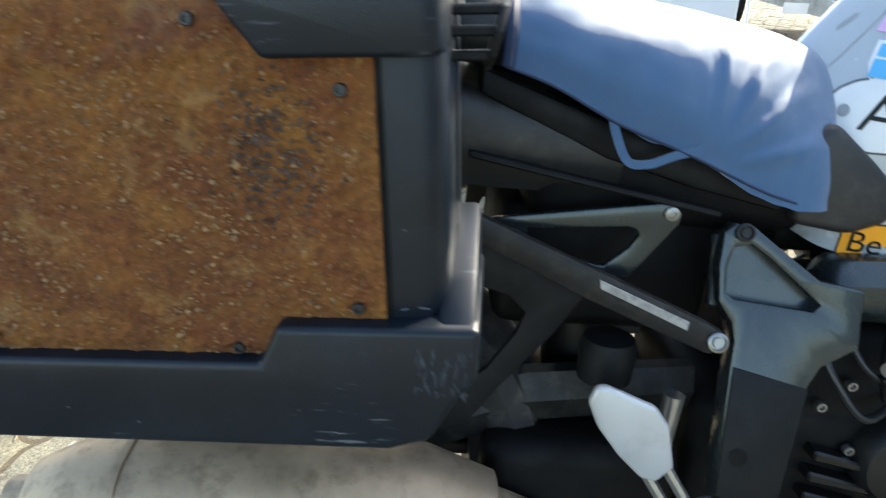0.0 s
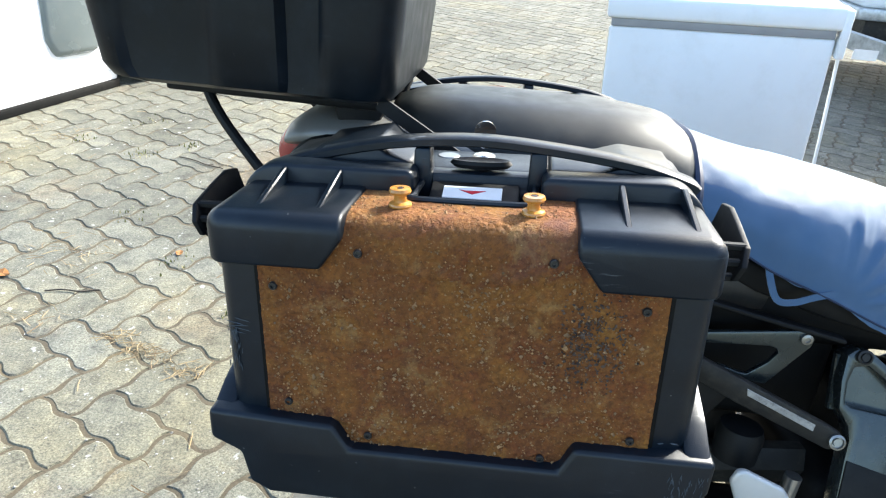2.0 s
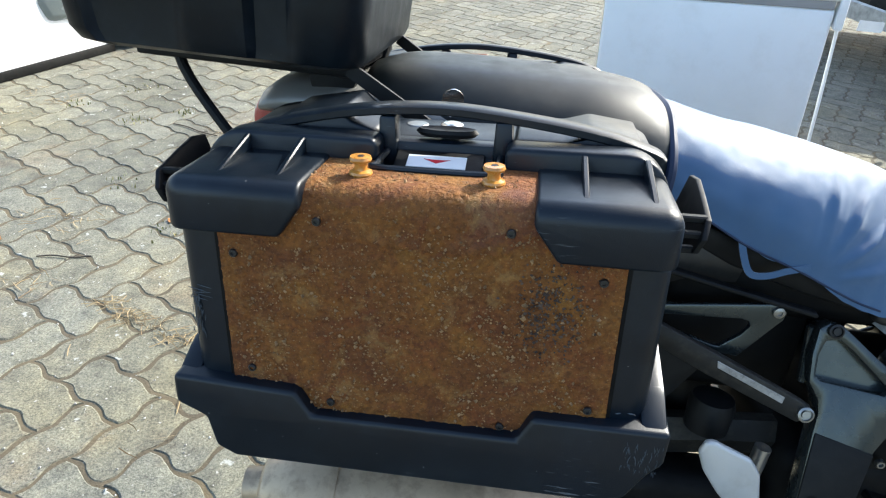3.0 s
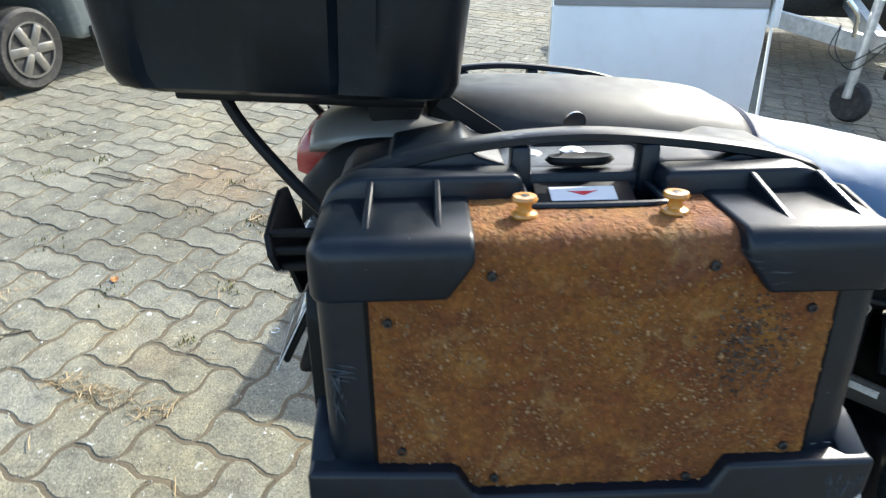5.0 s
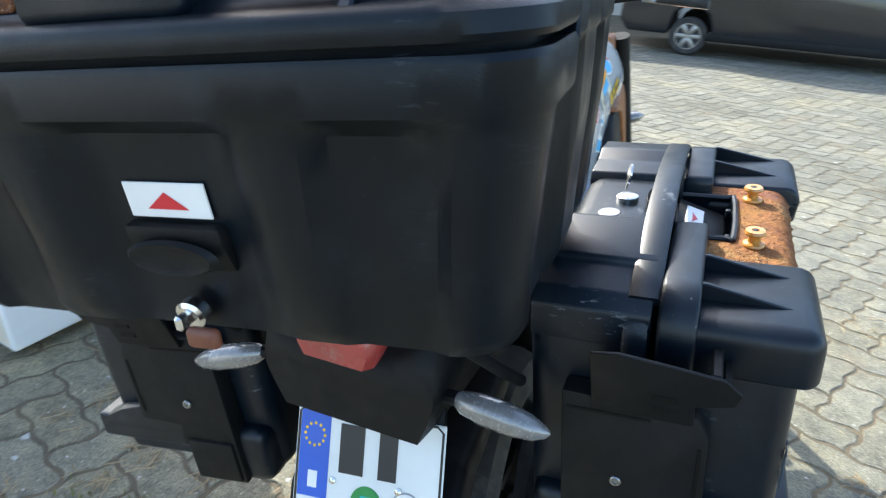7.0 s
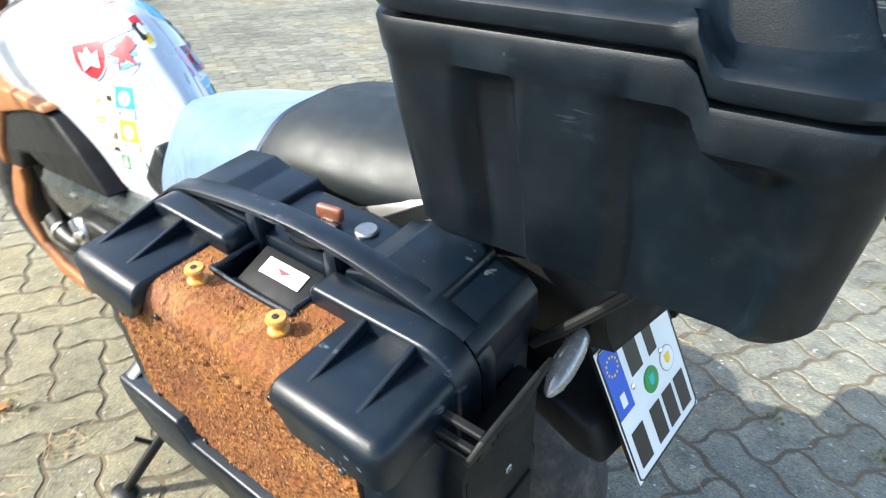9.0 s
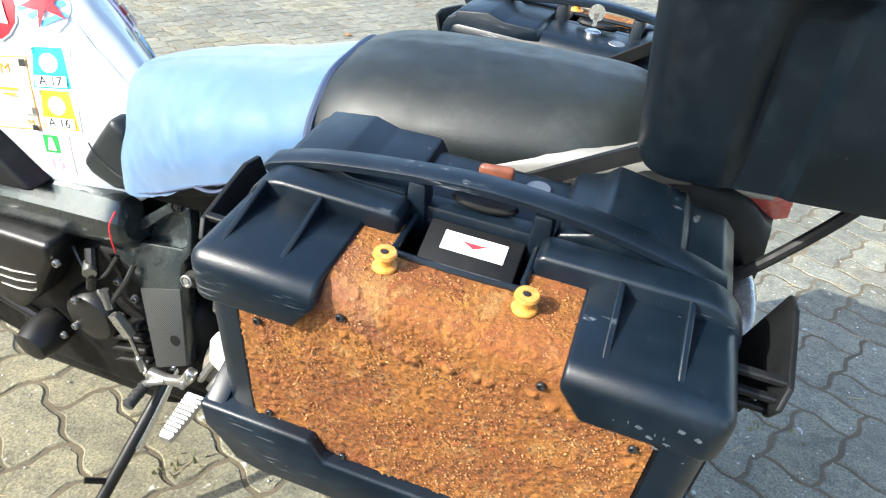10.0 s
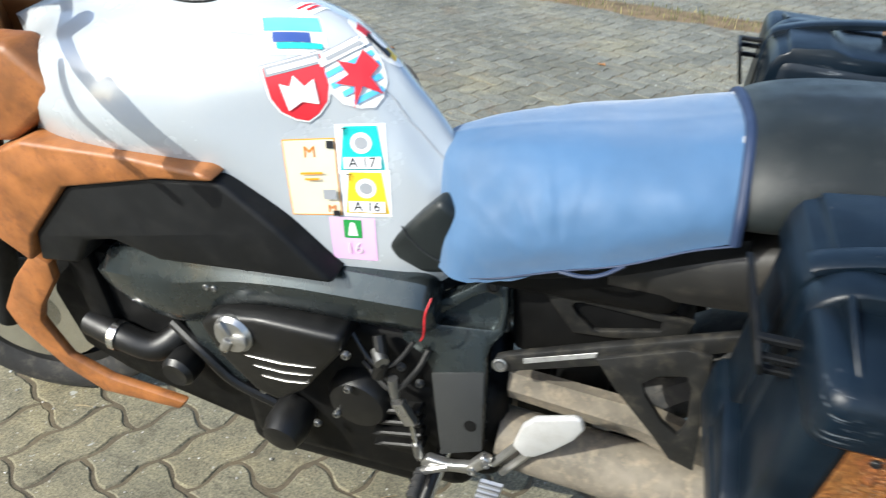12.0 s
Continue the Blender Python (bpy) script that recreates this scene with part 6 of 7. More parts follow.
def trued(p):
    """The two sides of the machine brought onto one frame, eased into each other across its middle."""
    k = min(1.0, max(0.0, (p.y + 0.1) / 0.2))
    k = k * k * (3 - 2 * k)
    left = Vector((0.9885 * p.x + 0.0175 * p.y + 0.0397 * p.z - 0.0487, -0.0111 * p.x + 0.9765 * p.y - 0.0347 * p.z + 0.0438, -0.0354 * p.x + 0.0067 * p.y + 0.9781 * p.z + 0.0226))
    right = Vector((1.0389 * p.x - 0.0597 * p.y + 0.0288 * p.z - 0.0356, 0.0613 * p.x + 1.0223 * p.y + 0.0248 * p.z + 0.0085, -0.0284 * p.x - 0.0086 * p.y + 1.0388 * p.z - 0.0394))
    return right.lerp(left, k)


STANDS = ("wheel", "side_stand", "number_plate", "plate_holder", "rack_strut", "fork_leg", "front_mudguard", "pivot_plate", "subframe", "subframe_rail", "subframe_bolt",
          "stay", "stay_strip", "heel_guard", "peg_bracket", "foot_peg", "guard_stay", "gear_linkage", "gear_lever", "toe_peg")
for ob in bike.children_recursive:
    top = ob
    while top.parent != bike:
        top = top.parent
    if top.name.split(".")[0] in STANDS:
        continue
    if ob.matrix_basis.translation.length < 1e-6:
        for v in ob.data.vertices:
            v.co = trued(v.co)
    elif ob.parent == bike or ob.parent.matrix_basis.translation.length < 1e-6:
        if ob.name.split(".")[0] == "bolt":
            ob.location = trued(ob.location)
        else:
            at = ob.location.copy()
            for v in ob.data.vertices:
                v.co = trued(v.co + at) - at


# ---- surroundings ----
def placed(x, y, turn=0.0, tilt=0.0):
    return pose(x, y, 0, 0, tilt, turn)


# chest freezer
frz = thing("chest_freezer", "white chest freezer with yellowed narrow side, on the paving", "freezer", placed(0.2, 1.6, -12.4, -3.0))
part("body", rbox((0, 0.0, 0.03), (0.705, 1.1, 0.86), 0.012, 3), WHITE, frz)
part("narrow_side", rbox((-0.004, 0.02, 0.05), (0.003, 1.08, 0.85), 0.002, 1), STAINED, frz, "yellowed stained side sheet")
lidf = part("lid", rbox((-0.012, -0.018, 0.885), (0.722, 1.11, 0.955), 0.014, 3), WHITE, frz)
part("seal", rbox((0.004, -0.004, 0.858), (0.7, 1.09, 0.888), 0.004), GREY, frz, "grey rubber seal")
part("lid_edge", rbox((0.71, -0.02, 0.80), (0.735, 0.1, 0.95), 0.006), WHITE, lidf)
for x in (0.05, 0.65):
    for y in (0.06, 1.04):
        part("foot", lathe([(0.02, 0.0), (0.022, 0.03), (0.0005, 0.031)], 12, m=Matrix.Translation((x, y, 0.012 if x < 0.3 else -0.012))), BLACK_SOFT, frz)
part("cable", tube([(0.735, 0.06, 0.8), (0.745, 0.05, 0.55), (0.755, 0.02, 0.25), (0.785, -0.02, 0.03), (0.94, -0.1, 0.01)], 0.006, 8), WHITE, frz, "grey-white power cable hanging down")

# trailer with drawbar and jockey wheel
trl = thing("trailer", "white box trailer with galvanised drawbar and jockey wheel, behind the freezer", "trailer", placed(2.58, 3.17, -3))
bm = rbox((-0.4, 1.22, 0.66), (1.5, 3.4, 1.55), 0.05, 4)
part("body", bm, WHITE, trl)
part("lower_rail", rbox((-0.41, 1.2, 0.58), (1.51, 3.42, 0.66), 0.012, 2), GALV, trl, "galvanised rail under the body")
part("chassis", rbox((-0.3, 1.3, 0.4), (1.4, 3.3, 0.58), 0.01), DUSTY, trl)
for x in (-0.43, 1.53):
    w = part("wheel", lathe([(0.2, -0.08), (0.27, -0.085), (0.29, -0.06), (0.295, 0), (0.29, 0.06), (0.27, 0.085), (0.2, 0.08)], 32, m=Matrix.Translation((x, 2.4, 0.295)) @ pose(0, 0, 0, 0, 90)), TYRE, trl)
    part("rim", lathe([(0.0005, -0.03), (0.2, -0.05), (0.2, 0.05), (0.0005, 0.03)], 24, m=Matrix.Translation((x, 2.4, 0.295)) @ pose(0, 0, 0, 0, 90)), GALV, w)
for s in (-1, 1):
    part("drawbar", sweep([(-0.2 + s * 0.75, 1.6, 0.55), (-0.12 + s * 0.05, -0.02, 0.46)], [(-0.03, -0.05), (0.03, -0.05), (0.03, 0.05), (-0.03, 0.05)]), GALV, trl, "galvanised drawbar")
for x in (-0.2, 0.3, 0.8, 1.3):
    hk = part("hook", tube([(x, 1.23, 0.96), (x, 1.2, 0.96), (x, 1.2, 0.84), (x + 0.02, 1.19, 0.81), (x + 0.04, 1.2, 0.84)], 0.01, 8), ENGINE, trl, "black rubber hook strap")
jw = part("jockey_wheel", tube([(-0.2, -0.08, 0.15), (-0.2, -0.08, 0.72)], 0.028, 14, 0), GALV, trl, "galvanised jockey wheel post")
prof = [(0.065, -0.03), (0.105, -0.035), (0.12, -0.02), (0.125, 0), (0.12, 0.02), (0.105, 0.035), (0.065, 0.03)]
m = Matrix.Translation((-0.17, -0.08, 0.127)) @ pose(0, 0, 0, 0, 90, 30)
part("tyre", lathe(prof, 28, m=m), TYRE, jw)
part("rim", lathe([(0.0005, -0.02), (0.025, -0.03), (0.03, -0.015), (0.062, -0.015), (0.068, -0.03), (0.068, 0.03), (0.062, 0.015), (0.03, 0.015), (0.025, 0.03), (0.0005, 0.02)], 18, m=m), GALV, jw)
part("crank", tube([(-0.2, -0.08, 0.72), (-0.2, -0.08, 0.78), (-0.1, -0.1, 0.79), (-0.1, -0.1, 0.83)], 0.009, 8, 0), STEEL, jw)
hitch = part("coupling", prism([(-0.06, 0.42), (0.1, 0.42), (0.16, 0.47), (0.1, 0.53), (-0.06, 0.55)], -0.14, -0.06, 0.015, 3), GALV, trl)
part("coupling_handle", tube([(0.02, -0.1, 0.53), (0.08, -0.12, 0.58), (0.15, -0.15, 0.68)], 0.014, 10), GALV, hitch)
part("brake_lever", tube([(-0.25, -0.03, 0.5), (-0.28, -0.05, 0.62), (-0.35, -0.03, 0.7)], 0.016, 10), STEEL, trl)
part("plug", tube([(-0.02, -0.12, 0.36), (-0.02, -0.12, 0.28)], 0.026, 14, 0), ENGINE, trl)
for k in range(2):
    part("brake_cable", tube([(-0.05 - 0.02 * k, -0.1, 0.5), (-0.25 - 0.05 * k, -0.13, 0.33 + 0.04 * k), (-0.35 - 0.04 * k, -0.06, 0.42), (-0.3, 0.05, 0.55)], 0.004, 8), DUSTY, trl)
part("drawbar_sign", prism([(-0.72, 0.47), (-0.58, 0.47), (-0.58, 0.53), (-0.72, 0.53)], 0.3, 0.305, 0), PAPER, trl)


def wheel_of(parent, x, y, r=0.31, side=-1):
    m = Matrix.Translation((x, y, r)) @ pose(0, 0, 0, 90)
    prof = [(r * 0.64, -0.09), (r * 0.9, -0.1), (r * 0.985, -0.08), (r, 0), (r * 0.985, 0.08), (r * 0.9, 0.1), (r * 0.64, 0.09)]
    w = part("wheel", lathe(prof, 36, m=m), TYRE, parent, "black tyre on a silver alloy rim")
    part("dish", lathe([(0.0005, 0.03 * -side), (r * 0.64, 0.03 * -side), (r * 0.64, 0.05 * -side), (0.0005, 0.05 * -side)], 32, m=m), INK, w)
    bm = lathe([(r * 0.62, 0.05 * -side), (r * 0.68, 0.1 * -side), (r * 0.63, 0.1 * -side), (r * 0.6, 0.06 * -side)], 32, m=m)
    for k in range(6):
        rbox((r * 0.1, -0.028, 0.09 * -side - 0.012), (r * 0.64, 0.028, 0.09 * -side + 0.012), 0.008, bm=bm, m=m @ pose(0, 0, 0, 0, 0, 60 * k))
    lathe([(0.0005, 0.1 * -side), (0.05, 0.1 * -side), (0.05, 0.08 * -side), (0.0005, 0.08 * -side)], 16, bm=bm, m=m)
    part("rim", bm, GREY_STEEL, w)


def car(name, label, x, y, turn, paint, length=4.2, width=1.72, height=1.45):
    c = thing(name, label, "car", placed(x, y, turn))
    h = width / 2
    L = length
    side = [(0.0, 0.35), (0.02, 0.62), (0.1, 0.75), (0.26 * L, 0.92), (0.36 * L, height - 0.06), (0.45 * L, height), (0.78 * L, height - 0.03), (0.93 * L, 0.98), (L - 0.02, 0.85), (L, 0.4), (L - 0.1, 0.24), (0.84 * L + 0.04, 0.24),
            (0.84 * L, 0.5), (0.79 * L, 0.64), (0.74 * L, 0.5), (0.72 * L, 0.22), (0.24 * L, 0.22), (0.23 * L, 0.5), (0.16 * L, 0.66), (0.09 * L, 0.5), (0.08 * L, 0.24), (0.05, 0.24)]
    part("body", prism(side, -h, h, 0.05, 3), paint, c)
    part("windscreen", prism([(0.275 * L, 0.93), (0.36 * L, height - 0.09), (0.365 * L, height - 0.09), (0.285 * L, 0.93)], -h + 0.1, h - 0.1, 0.01), GLASS, c)
    for s in (-1, 1):
        part("side_window", prism([(0.33 * L, 0.95), (0.39 * L, height - 0.1), (0.76 * L, height - 0.12), (0.86 * L, 0.97)], s * (h - 0.01), s * (h + 0.006), 0.004), GLASS, c)
        part("sill", rbox((0.26 * L, min(s * h, s * (h + 0.012)), 0.2), (0.74 * L, max(s * h, s * (h + 0.012)), 0.3), 0.005), BLACK_SOFT, c)
        for k in (0.16, 0.79):
            wheel_of(c, k * L, s * (h - 0.11), 0.235, s)
        part("headlight", rbox((0.0, min(s * 0.45, s * 0.75), 0.6), (0.2, max(s * 0.45, s * 0.75), 0.74), 0.04, 3), CLEAR, c)
    part("bumper", rbox((-0.05, -h + 0.03, 0.28), (0.1, h - 0.03, 0.5), 0.05, 3), BLACK_SOFT, c)
    return c


LIGHT_PAINT = surf("grey_green_car_paint", (0.2, 0.235, 0.235), 0.25, metal=0.2, var=0.06, scale=3, dirt=(0.4, 0.38, 0.33), amount=0.2, coat=0.5)
DARK_PAINT = surf("black_car_paint", (0.012, 0.013, 0.016), 0.2, var=0.2, scale=3, coat=0.6)
car("car", "grey-green car with alloy wheels parked along the yard", -3.53, 2.99, 69, LIGHT_PAINT, 4.4, 1.75, 1.5)
car("car", "black car parked across the far end of the yard", 9.1, -3.5, 87, DARK_PAINT)

# a white sheet panel standing on edge
cab = thing("white_panel", "large blank white sheet-metal panel standing on a dark base rail", "panel", placed(-2.6, 3.13, 74))
part("sheet", rbox((-1.6, 0.0, 0.05), (0.0, 0.05, 1.6), 0.008, 2), WHITE, cab)
part("base_rail", rbox((-1.62, -0.005, 0.0), (0.01, 0.055, 0.05), 0.004), BLACK_SOFT, cab)


# unseen wall, added only to throw shade over the yard's far end
RENDER = surf("plain_render", (0.42, 0.39, 0.34), 0.9, var=0.12, scale=1.5, grain=120, rel=0.4)
w = part("wall_front", rbox((13.0, -14.0, 0.0), (13.3, 11.0, 5.5), 0.0), RENDER, None)
tagged(w, "unseen plain wall added to shade the far end of the yard", "wall", kind="structure")

# ---- ground: wave-edged concrete pavers in herringbone ----
def ground_material():
    m, t, b = nodes_of("joint_sand")
    co = t.nodes.new("ShaderNodeTexCoord").outputs["Object"]
    c = ramp(t, noise_of(t, 3.5, 6, 0.6, co), (0.35, (0.06, 0.05, 0.034)), (0.55, (0.1, 0.08, 0.05)), (0.68, (0.15, 0.115, 0.062)), (0.8, (0.07, 0.075, 0.035)))
    c = mix(t, ramp(t, noise_of(t, 160, 3, 0.6, co), (0.4, (0, 0, 0)), (0.7, (0.5, 0.5, 0.5))), c, (0.14, 0.115, 0.075))
    t.links.new(c, b.inputs["Base Color"])
    b.inputs["Roughness"].default_value = 0.95
    bump(t, b, noise_of(t, 120, 5, 0.6, co), 0.7, 0.004)
    return m


def scaled(t, value, k):
    n = t.nodes.new("ShaderNodeMath")
    n.operation = "MULTIPLY"
    t.links.new(value, n.inputs[0])
    n.inputs[1].default_value = k
    return n.outputs[0]


def paver_material():
    m, t, b = nodes_of("paver_concrete")
    geo = t.nodes.new("ShaderNodeNewGeometry")
    co = geo.outputs["Position"]
    info = t.nodes.new("ShaderNodeObjectInfo").outputs["Random"]
    isl = geo.outputs["Random Per Island"]
    each = mix(t, 0.5, isl, info)
    base = ramp(t, each, (0.25, (0.118, 0.118, 0.097)), (0.5, (0.158, 0.158, 0.131)), (0.75, (0.14, 0.136, 0.107)))
    big = ramp(t, noise_of(t, 0.9, 6, 0.62, co), (0.35, (0.72, 0.71, 0.67)), (0.5, (1, 1, 1)), (0.66, (1.2, 1.12, 0.94)))
    c = mix(t, 1.0, base, big, "MULTIPLY")
    # warmer, slightly lighter tint around one point, fading outwards
    far = t.nodes.new("ShaderNodeVectorMath")
    far.operation = "DISTANCE"
    t.links.new(warped(t, co, 1.3, 0.9), far.inputs[0])
    far.inputs[1].default_value = (1.8, 1.6, 0.45)
    sandy = ramp(t, scaled(t, far.outputs["Value"], 0.4), (0.45, (1, 1, 1)), (0.85, (0, 0, 0)))
    c = mix(t, sandy, c, mix(t, 1.0, c, (1.14, 1.05, 0.88), "MULTIPLY"))
    near = t.nodes.new("ShaderNodeVectorMath")
    near.operation = "DISTANCE"
    t.links.new(warped(t, co, 4.0, 0.45), near.inputs[0])
    near.inputs[1].default_value = (-0.93, 2.3, 0.22)
    spill = ramp(t, near.outputs["Value"], (0.1, (0.6, 0.6, 0.6)), (0.42, (0, 0, 0)))
    c = mix(t, spill, c, (0.17, 0.11, 0.055))
    stain = ramp(t, noise_of(t, 2.1, 8, 0.7, co), (0.56, (0, 0, 0)), (0.72, (0.55, 0.55, 0.55)))
    c = mix(t, stain, c, (0.15, 0.1, 0.055))
    blot = ramp(t, noise_of(t, 13, 7, 0.72, co), (0.34, (0.62, 0.62, 0.6)), (0.47, (1, 1, 1)), (0.62, (1.32, 1.3, 1.22)))
    c = mix(t, 0.9, c, blot, "MULTIPLY")
    grit = ramp(t, noise_of(t, 170, 5, 0.8, co), (0.36, (0.35, 0.35, 0.35)), (0.5, (1, 1, 1)), (0.64, (1.75, 1.75, 1.7)))
    c = mix(t, 0.8, c, grit, "MULTIPLY")
    fleck = t.nodes.new("ShaderNodeTexVoronoi")
    fleck.inputs["Scale"].default_value = 55
    t.links.new(warped(t, co, 60, 0.02), fleck.inputs["Vector"])
    f = ramp(t, fleck.outputs["Distance"], (0.08, (0.7, 0.7, 0.7)), (0.18, (0, 0, 0)))
    rare = ramp(t, noise_of(t, 30, 3, 0.6, co), (0.5, (0, 0, 0)), (0.6, (1, 1, 1)))
    c = mix(t, mix(t, 1.0, f, rare, "MULTIPLY"), c, (0.62, 0.6, 0.56))
    spots = ramp(t, noise_of(t, 24, 3, 0.5, warped(t, co, 40, 0.02)), (0.69, (0, 0, 0)), (0.72, (0.75, 0.75, 0.75)))
    c = mix(t, spots, c, (0.42, 0.43, 0.4))
    t.links.new(c, b.inputs["Base Color"])
    b.inputs["Roughness"].default_value = 0.88
    bump(t, b, mix(t, 0.5, noise_of(t, 300, 4, 0.7, co), noise_of(t, 40, 4, 0.6, co)), 0.7, 0.005)
    return m


SAND, PAVER = ground_material(), paver_material()
CELL, TURN = 0.1266, radians(-26.8)
bm = bmesh.new()
bmesh.ops.create_grid(bm, x_segments=8, y_segments=8, size=120)
bmesh.ops.translate(bm, verts=bm.verts, vec=(0, 0, -0.0045))
ground = part("ground", bm, SAND, None, smooth=False)
tagged(ground, "sandy joints and bed of the paved yard", "ground", kind="structure")


def paver_outline(cells):
    """The outline of two cells with S-shaped edges, counter-clockwise from the lower left, in cell units."""
    w, h = cells
    nodes = [(i, 0) for i in range(w)] + [(w, j) for j in range(h)] + [(i, h) for i in range(w, 0, -1)] + [(0, j) for j in range(h, 0, -1)]
    out = []
    for a, b in zip(nodes, nodes[1:] + nodes[:1]):
        flip = a[0] + a[1] > b[0] + b[1]
        for k in range(8):
            t = k / 8
            q = 1 - t if flip else t
            s = 0.066 * math.sin(2 * math.pi * q)
            x, y = a[0] + (b[0] - a[0]) * t, a[1] + (b[1] - a[1]) * t
            out.append((x, y + s) if a[1] == b[1] else (x + s, y))
    return out


def paver_mesh(cells, seed):
    """A paver with a worn, uneven edge; seed picks one of several wears."""
    line = paver_outline(cells)
    cx, cy = cells[0] / 2, cells[1] / 2
    verts, n = [], len(line)
    for ring, (inset, z) in enumerate(((0.028, -0.012), (0.04, -0.003), (0.066, 0.0))):
        for x, y in line:
            wear = (noise.noise(Vector((x * 4.1, y * 4.1, seed * 7.3))) + 0.6 * noise.noise(Vector((x * 11.0, y * 11.0, seed * 3.3)))) * (0.03 if ring < 2 else 0.04)
            k = inset + max(-0.01, wear)
            dx, dy = x - cx, y - cy
            verts.append((dx * (1 - k * 2 / cells[0]) * CELL, dy * (1 - k * 2 / cells[1]) * CELL, z + 0.02 * abs(wear) * (ring - 2)))
    faces = [tuple(k * n + i for i in (a, (a + 1) % n)) + tuple((k + 1) * n + i for i in ((a + 1) % n, a)) for k in range(2) for a in range(n)]
    faces.append(tuple(range(2 * n, 3 * n)))
    return verts, faces


WEARS = 6
shapes = {(c, k): paver_mesh(c, k) for c in ((2, 1), (1, 2)) for k in range(WEARS)}
meshes = {}
for c, (v, f) in shapes.items():
    me = bpy.data.meshes.new("paver")
    me.from_pydata(v, [], f)
    me.materials.append(PAVER)
    me.shade_flat()
    meshes[c] = me
ct, sn = math.cos(TURN), math.sin(TURN)
rnd = random.Random(21)
places = []
N = 90
for i in range(-N, N):
    for j in range(-N, N):
        k = (i - j) % 4
        c = (2, 1) if k == 0 else (1, 2) if k == 3 else None
        if not c:
            continue
        x, y = (i + c[0] / 2) * CELL, (j + c[1] / 2) * CELL
        wx, wy = 0.0437 + x * ct - y * sn, 0.0099 + x * sn + y * ct
        if -5.2 < wx < 9.0 and -8.0 < wy < 9.0 or -4.0 < wx < 6.0 and -10.9 < wy <= -8.0:
            places.append((wx, wy, (c, rnd.randrange(WEARS)), rnd.gauss(0, 0.0006), rnd.gauss(0, 0.28), rnd.gauss(0, 0.28)))
near = lambda p: math.hypot((p[0] + 0.1) / 1.6, p[1] - 0.3)  # noqa: E731
places.sort(key=near)
for wx, wy, c, dz, a, b in places[:300]:
    ob = new("paver", meshes[c])
    ob.parent = ground
    ob.matrix_world = Matrix.Translation((wx, wy, dz - 0.0015)) @ Matrix.Rotation(TURN, 4, "Z") @ pose(0, 0, 0, a, b)
verts, faces = [], []
for wx, wy, c, dz, a, b in places[300:]:
    v, f = shapes[c]
    o = len(verts)
    for x, y, z in v:
        verts.append((wx + x * ct - y * sn, wy + x * sn + y * ct, z + dz - 0.0015 + x * radians(-b) + y * radians(a)))
    faces += [tuple(o + q for q in p) for p in f]
me = bpy.data.meshes.new("paving")
me.from_pydata(verts, [], faces)
me.materials.append(PAVER)
paving = new("paving", me)
tagged(paving, "weathered grey-beige wave-edged concrete pavers with grassy joints", "paving", kind="stuff")


# ---- litter, grass ----
def scatter(name, label, category, make, count, spot, seed, material):
    """Many small pieces as one object: make(rnd) gives the points and faces of one, spot(rnd) its place."""
    rnd = random.Random(seed)
    verts, faces = [], []
    for _ in range(count):
        x, y = spot(rnd)
        v, f = make(rnd)
        o, a = len(verts), rnd.uniform(0, 2 * math.pi)
        c, s = math.cos(a), math.sin(a)
        verts += [(x + p[0] * c - p[1] * s, y + p[0] * s + p[1] * c, p[2]) for p in v]
        faces += [tuple(o + i for i in q) for q in f]
    me = bpy.data.meshes.new(name)
    me.from_pydata(verts, [], faces)
    me.materials.append(material)
    return tagged(new(name, me), label, category, kind="stuff")


def pick_material(name, *stops, rough=0.8):
    m, t, b = nodes_of(name)
    isl = t.nodes.new("ShaderNodeNewGeometry").outputs["Random Per Island"]
    c = mix(t, 0.3, ramp(t, isl, *stops), ramp(t, noise_of(t, 60, 4), (0.3, stops[0][1]), (0.7, stops[-1][1])))
    t.links.new(c, b.inputs["Base Color"])
    b.inputs["Roughness"].default_value = rough
    return m


def straw(rnd):
    n, w = rnd.uniform(0.008, 0.035), rnd.uniform(0.0006, 0.0014)
    z, b = rnd.uniform(0.0005, 0.004), rnd.uniform(-0.006, 0.006)
    return [(-n, -w, z), (-n, w, z + 0.001), (0, w + b, z + 0.0025), (0, -w + b, z + 0.0015), (n, -w * 0.5, z), (n, w * 0.5, z + 0.0008)], [(0, 1, 2, 3), (3, 2, 5, 4)]


def pebble(rnd):
    r = rnd.uniform(0.0012, 0.0045)
    v = [(r * rnd.uniform(0.7, 1.3), 0, r * 0.4), (-r, r * 0.2, r * 0.3), (0, r * rnd.uniform(0.6, 1.2), r * 0.4), (0, -r, r * 0.3), (0, 0, r * rnd.uniform(0.7, 1.2)), (0, 0, -r * 0.6)]
    return v, [(0, 2, 4), (2, 1, 4), (1, 3, 4), (3, 0, 4), (2, 0, 5), (1, 2, 5), (3, 1, 5), (0, 3, 5)]


def blade(low, high):
    def make(rnd):
        h, w, b = rnd.uniform(low, high), rnd.uniform(0.0015, 0.004), rnd.uniform(0.0, 0.6)
        return [(-w, 0, 0), (w, 0, 0), (w * 0.7, h * b * 0.4, h * 0.6), (-w * 0.7, h * b * 0.4, h * 0.6), (0, h * b, h)], [(0, 1, 2, 3), (3, 2, 4)]
    return make


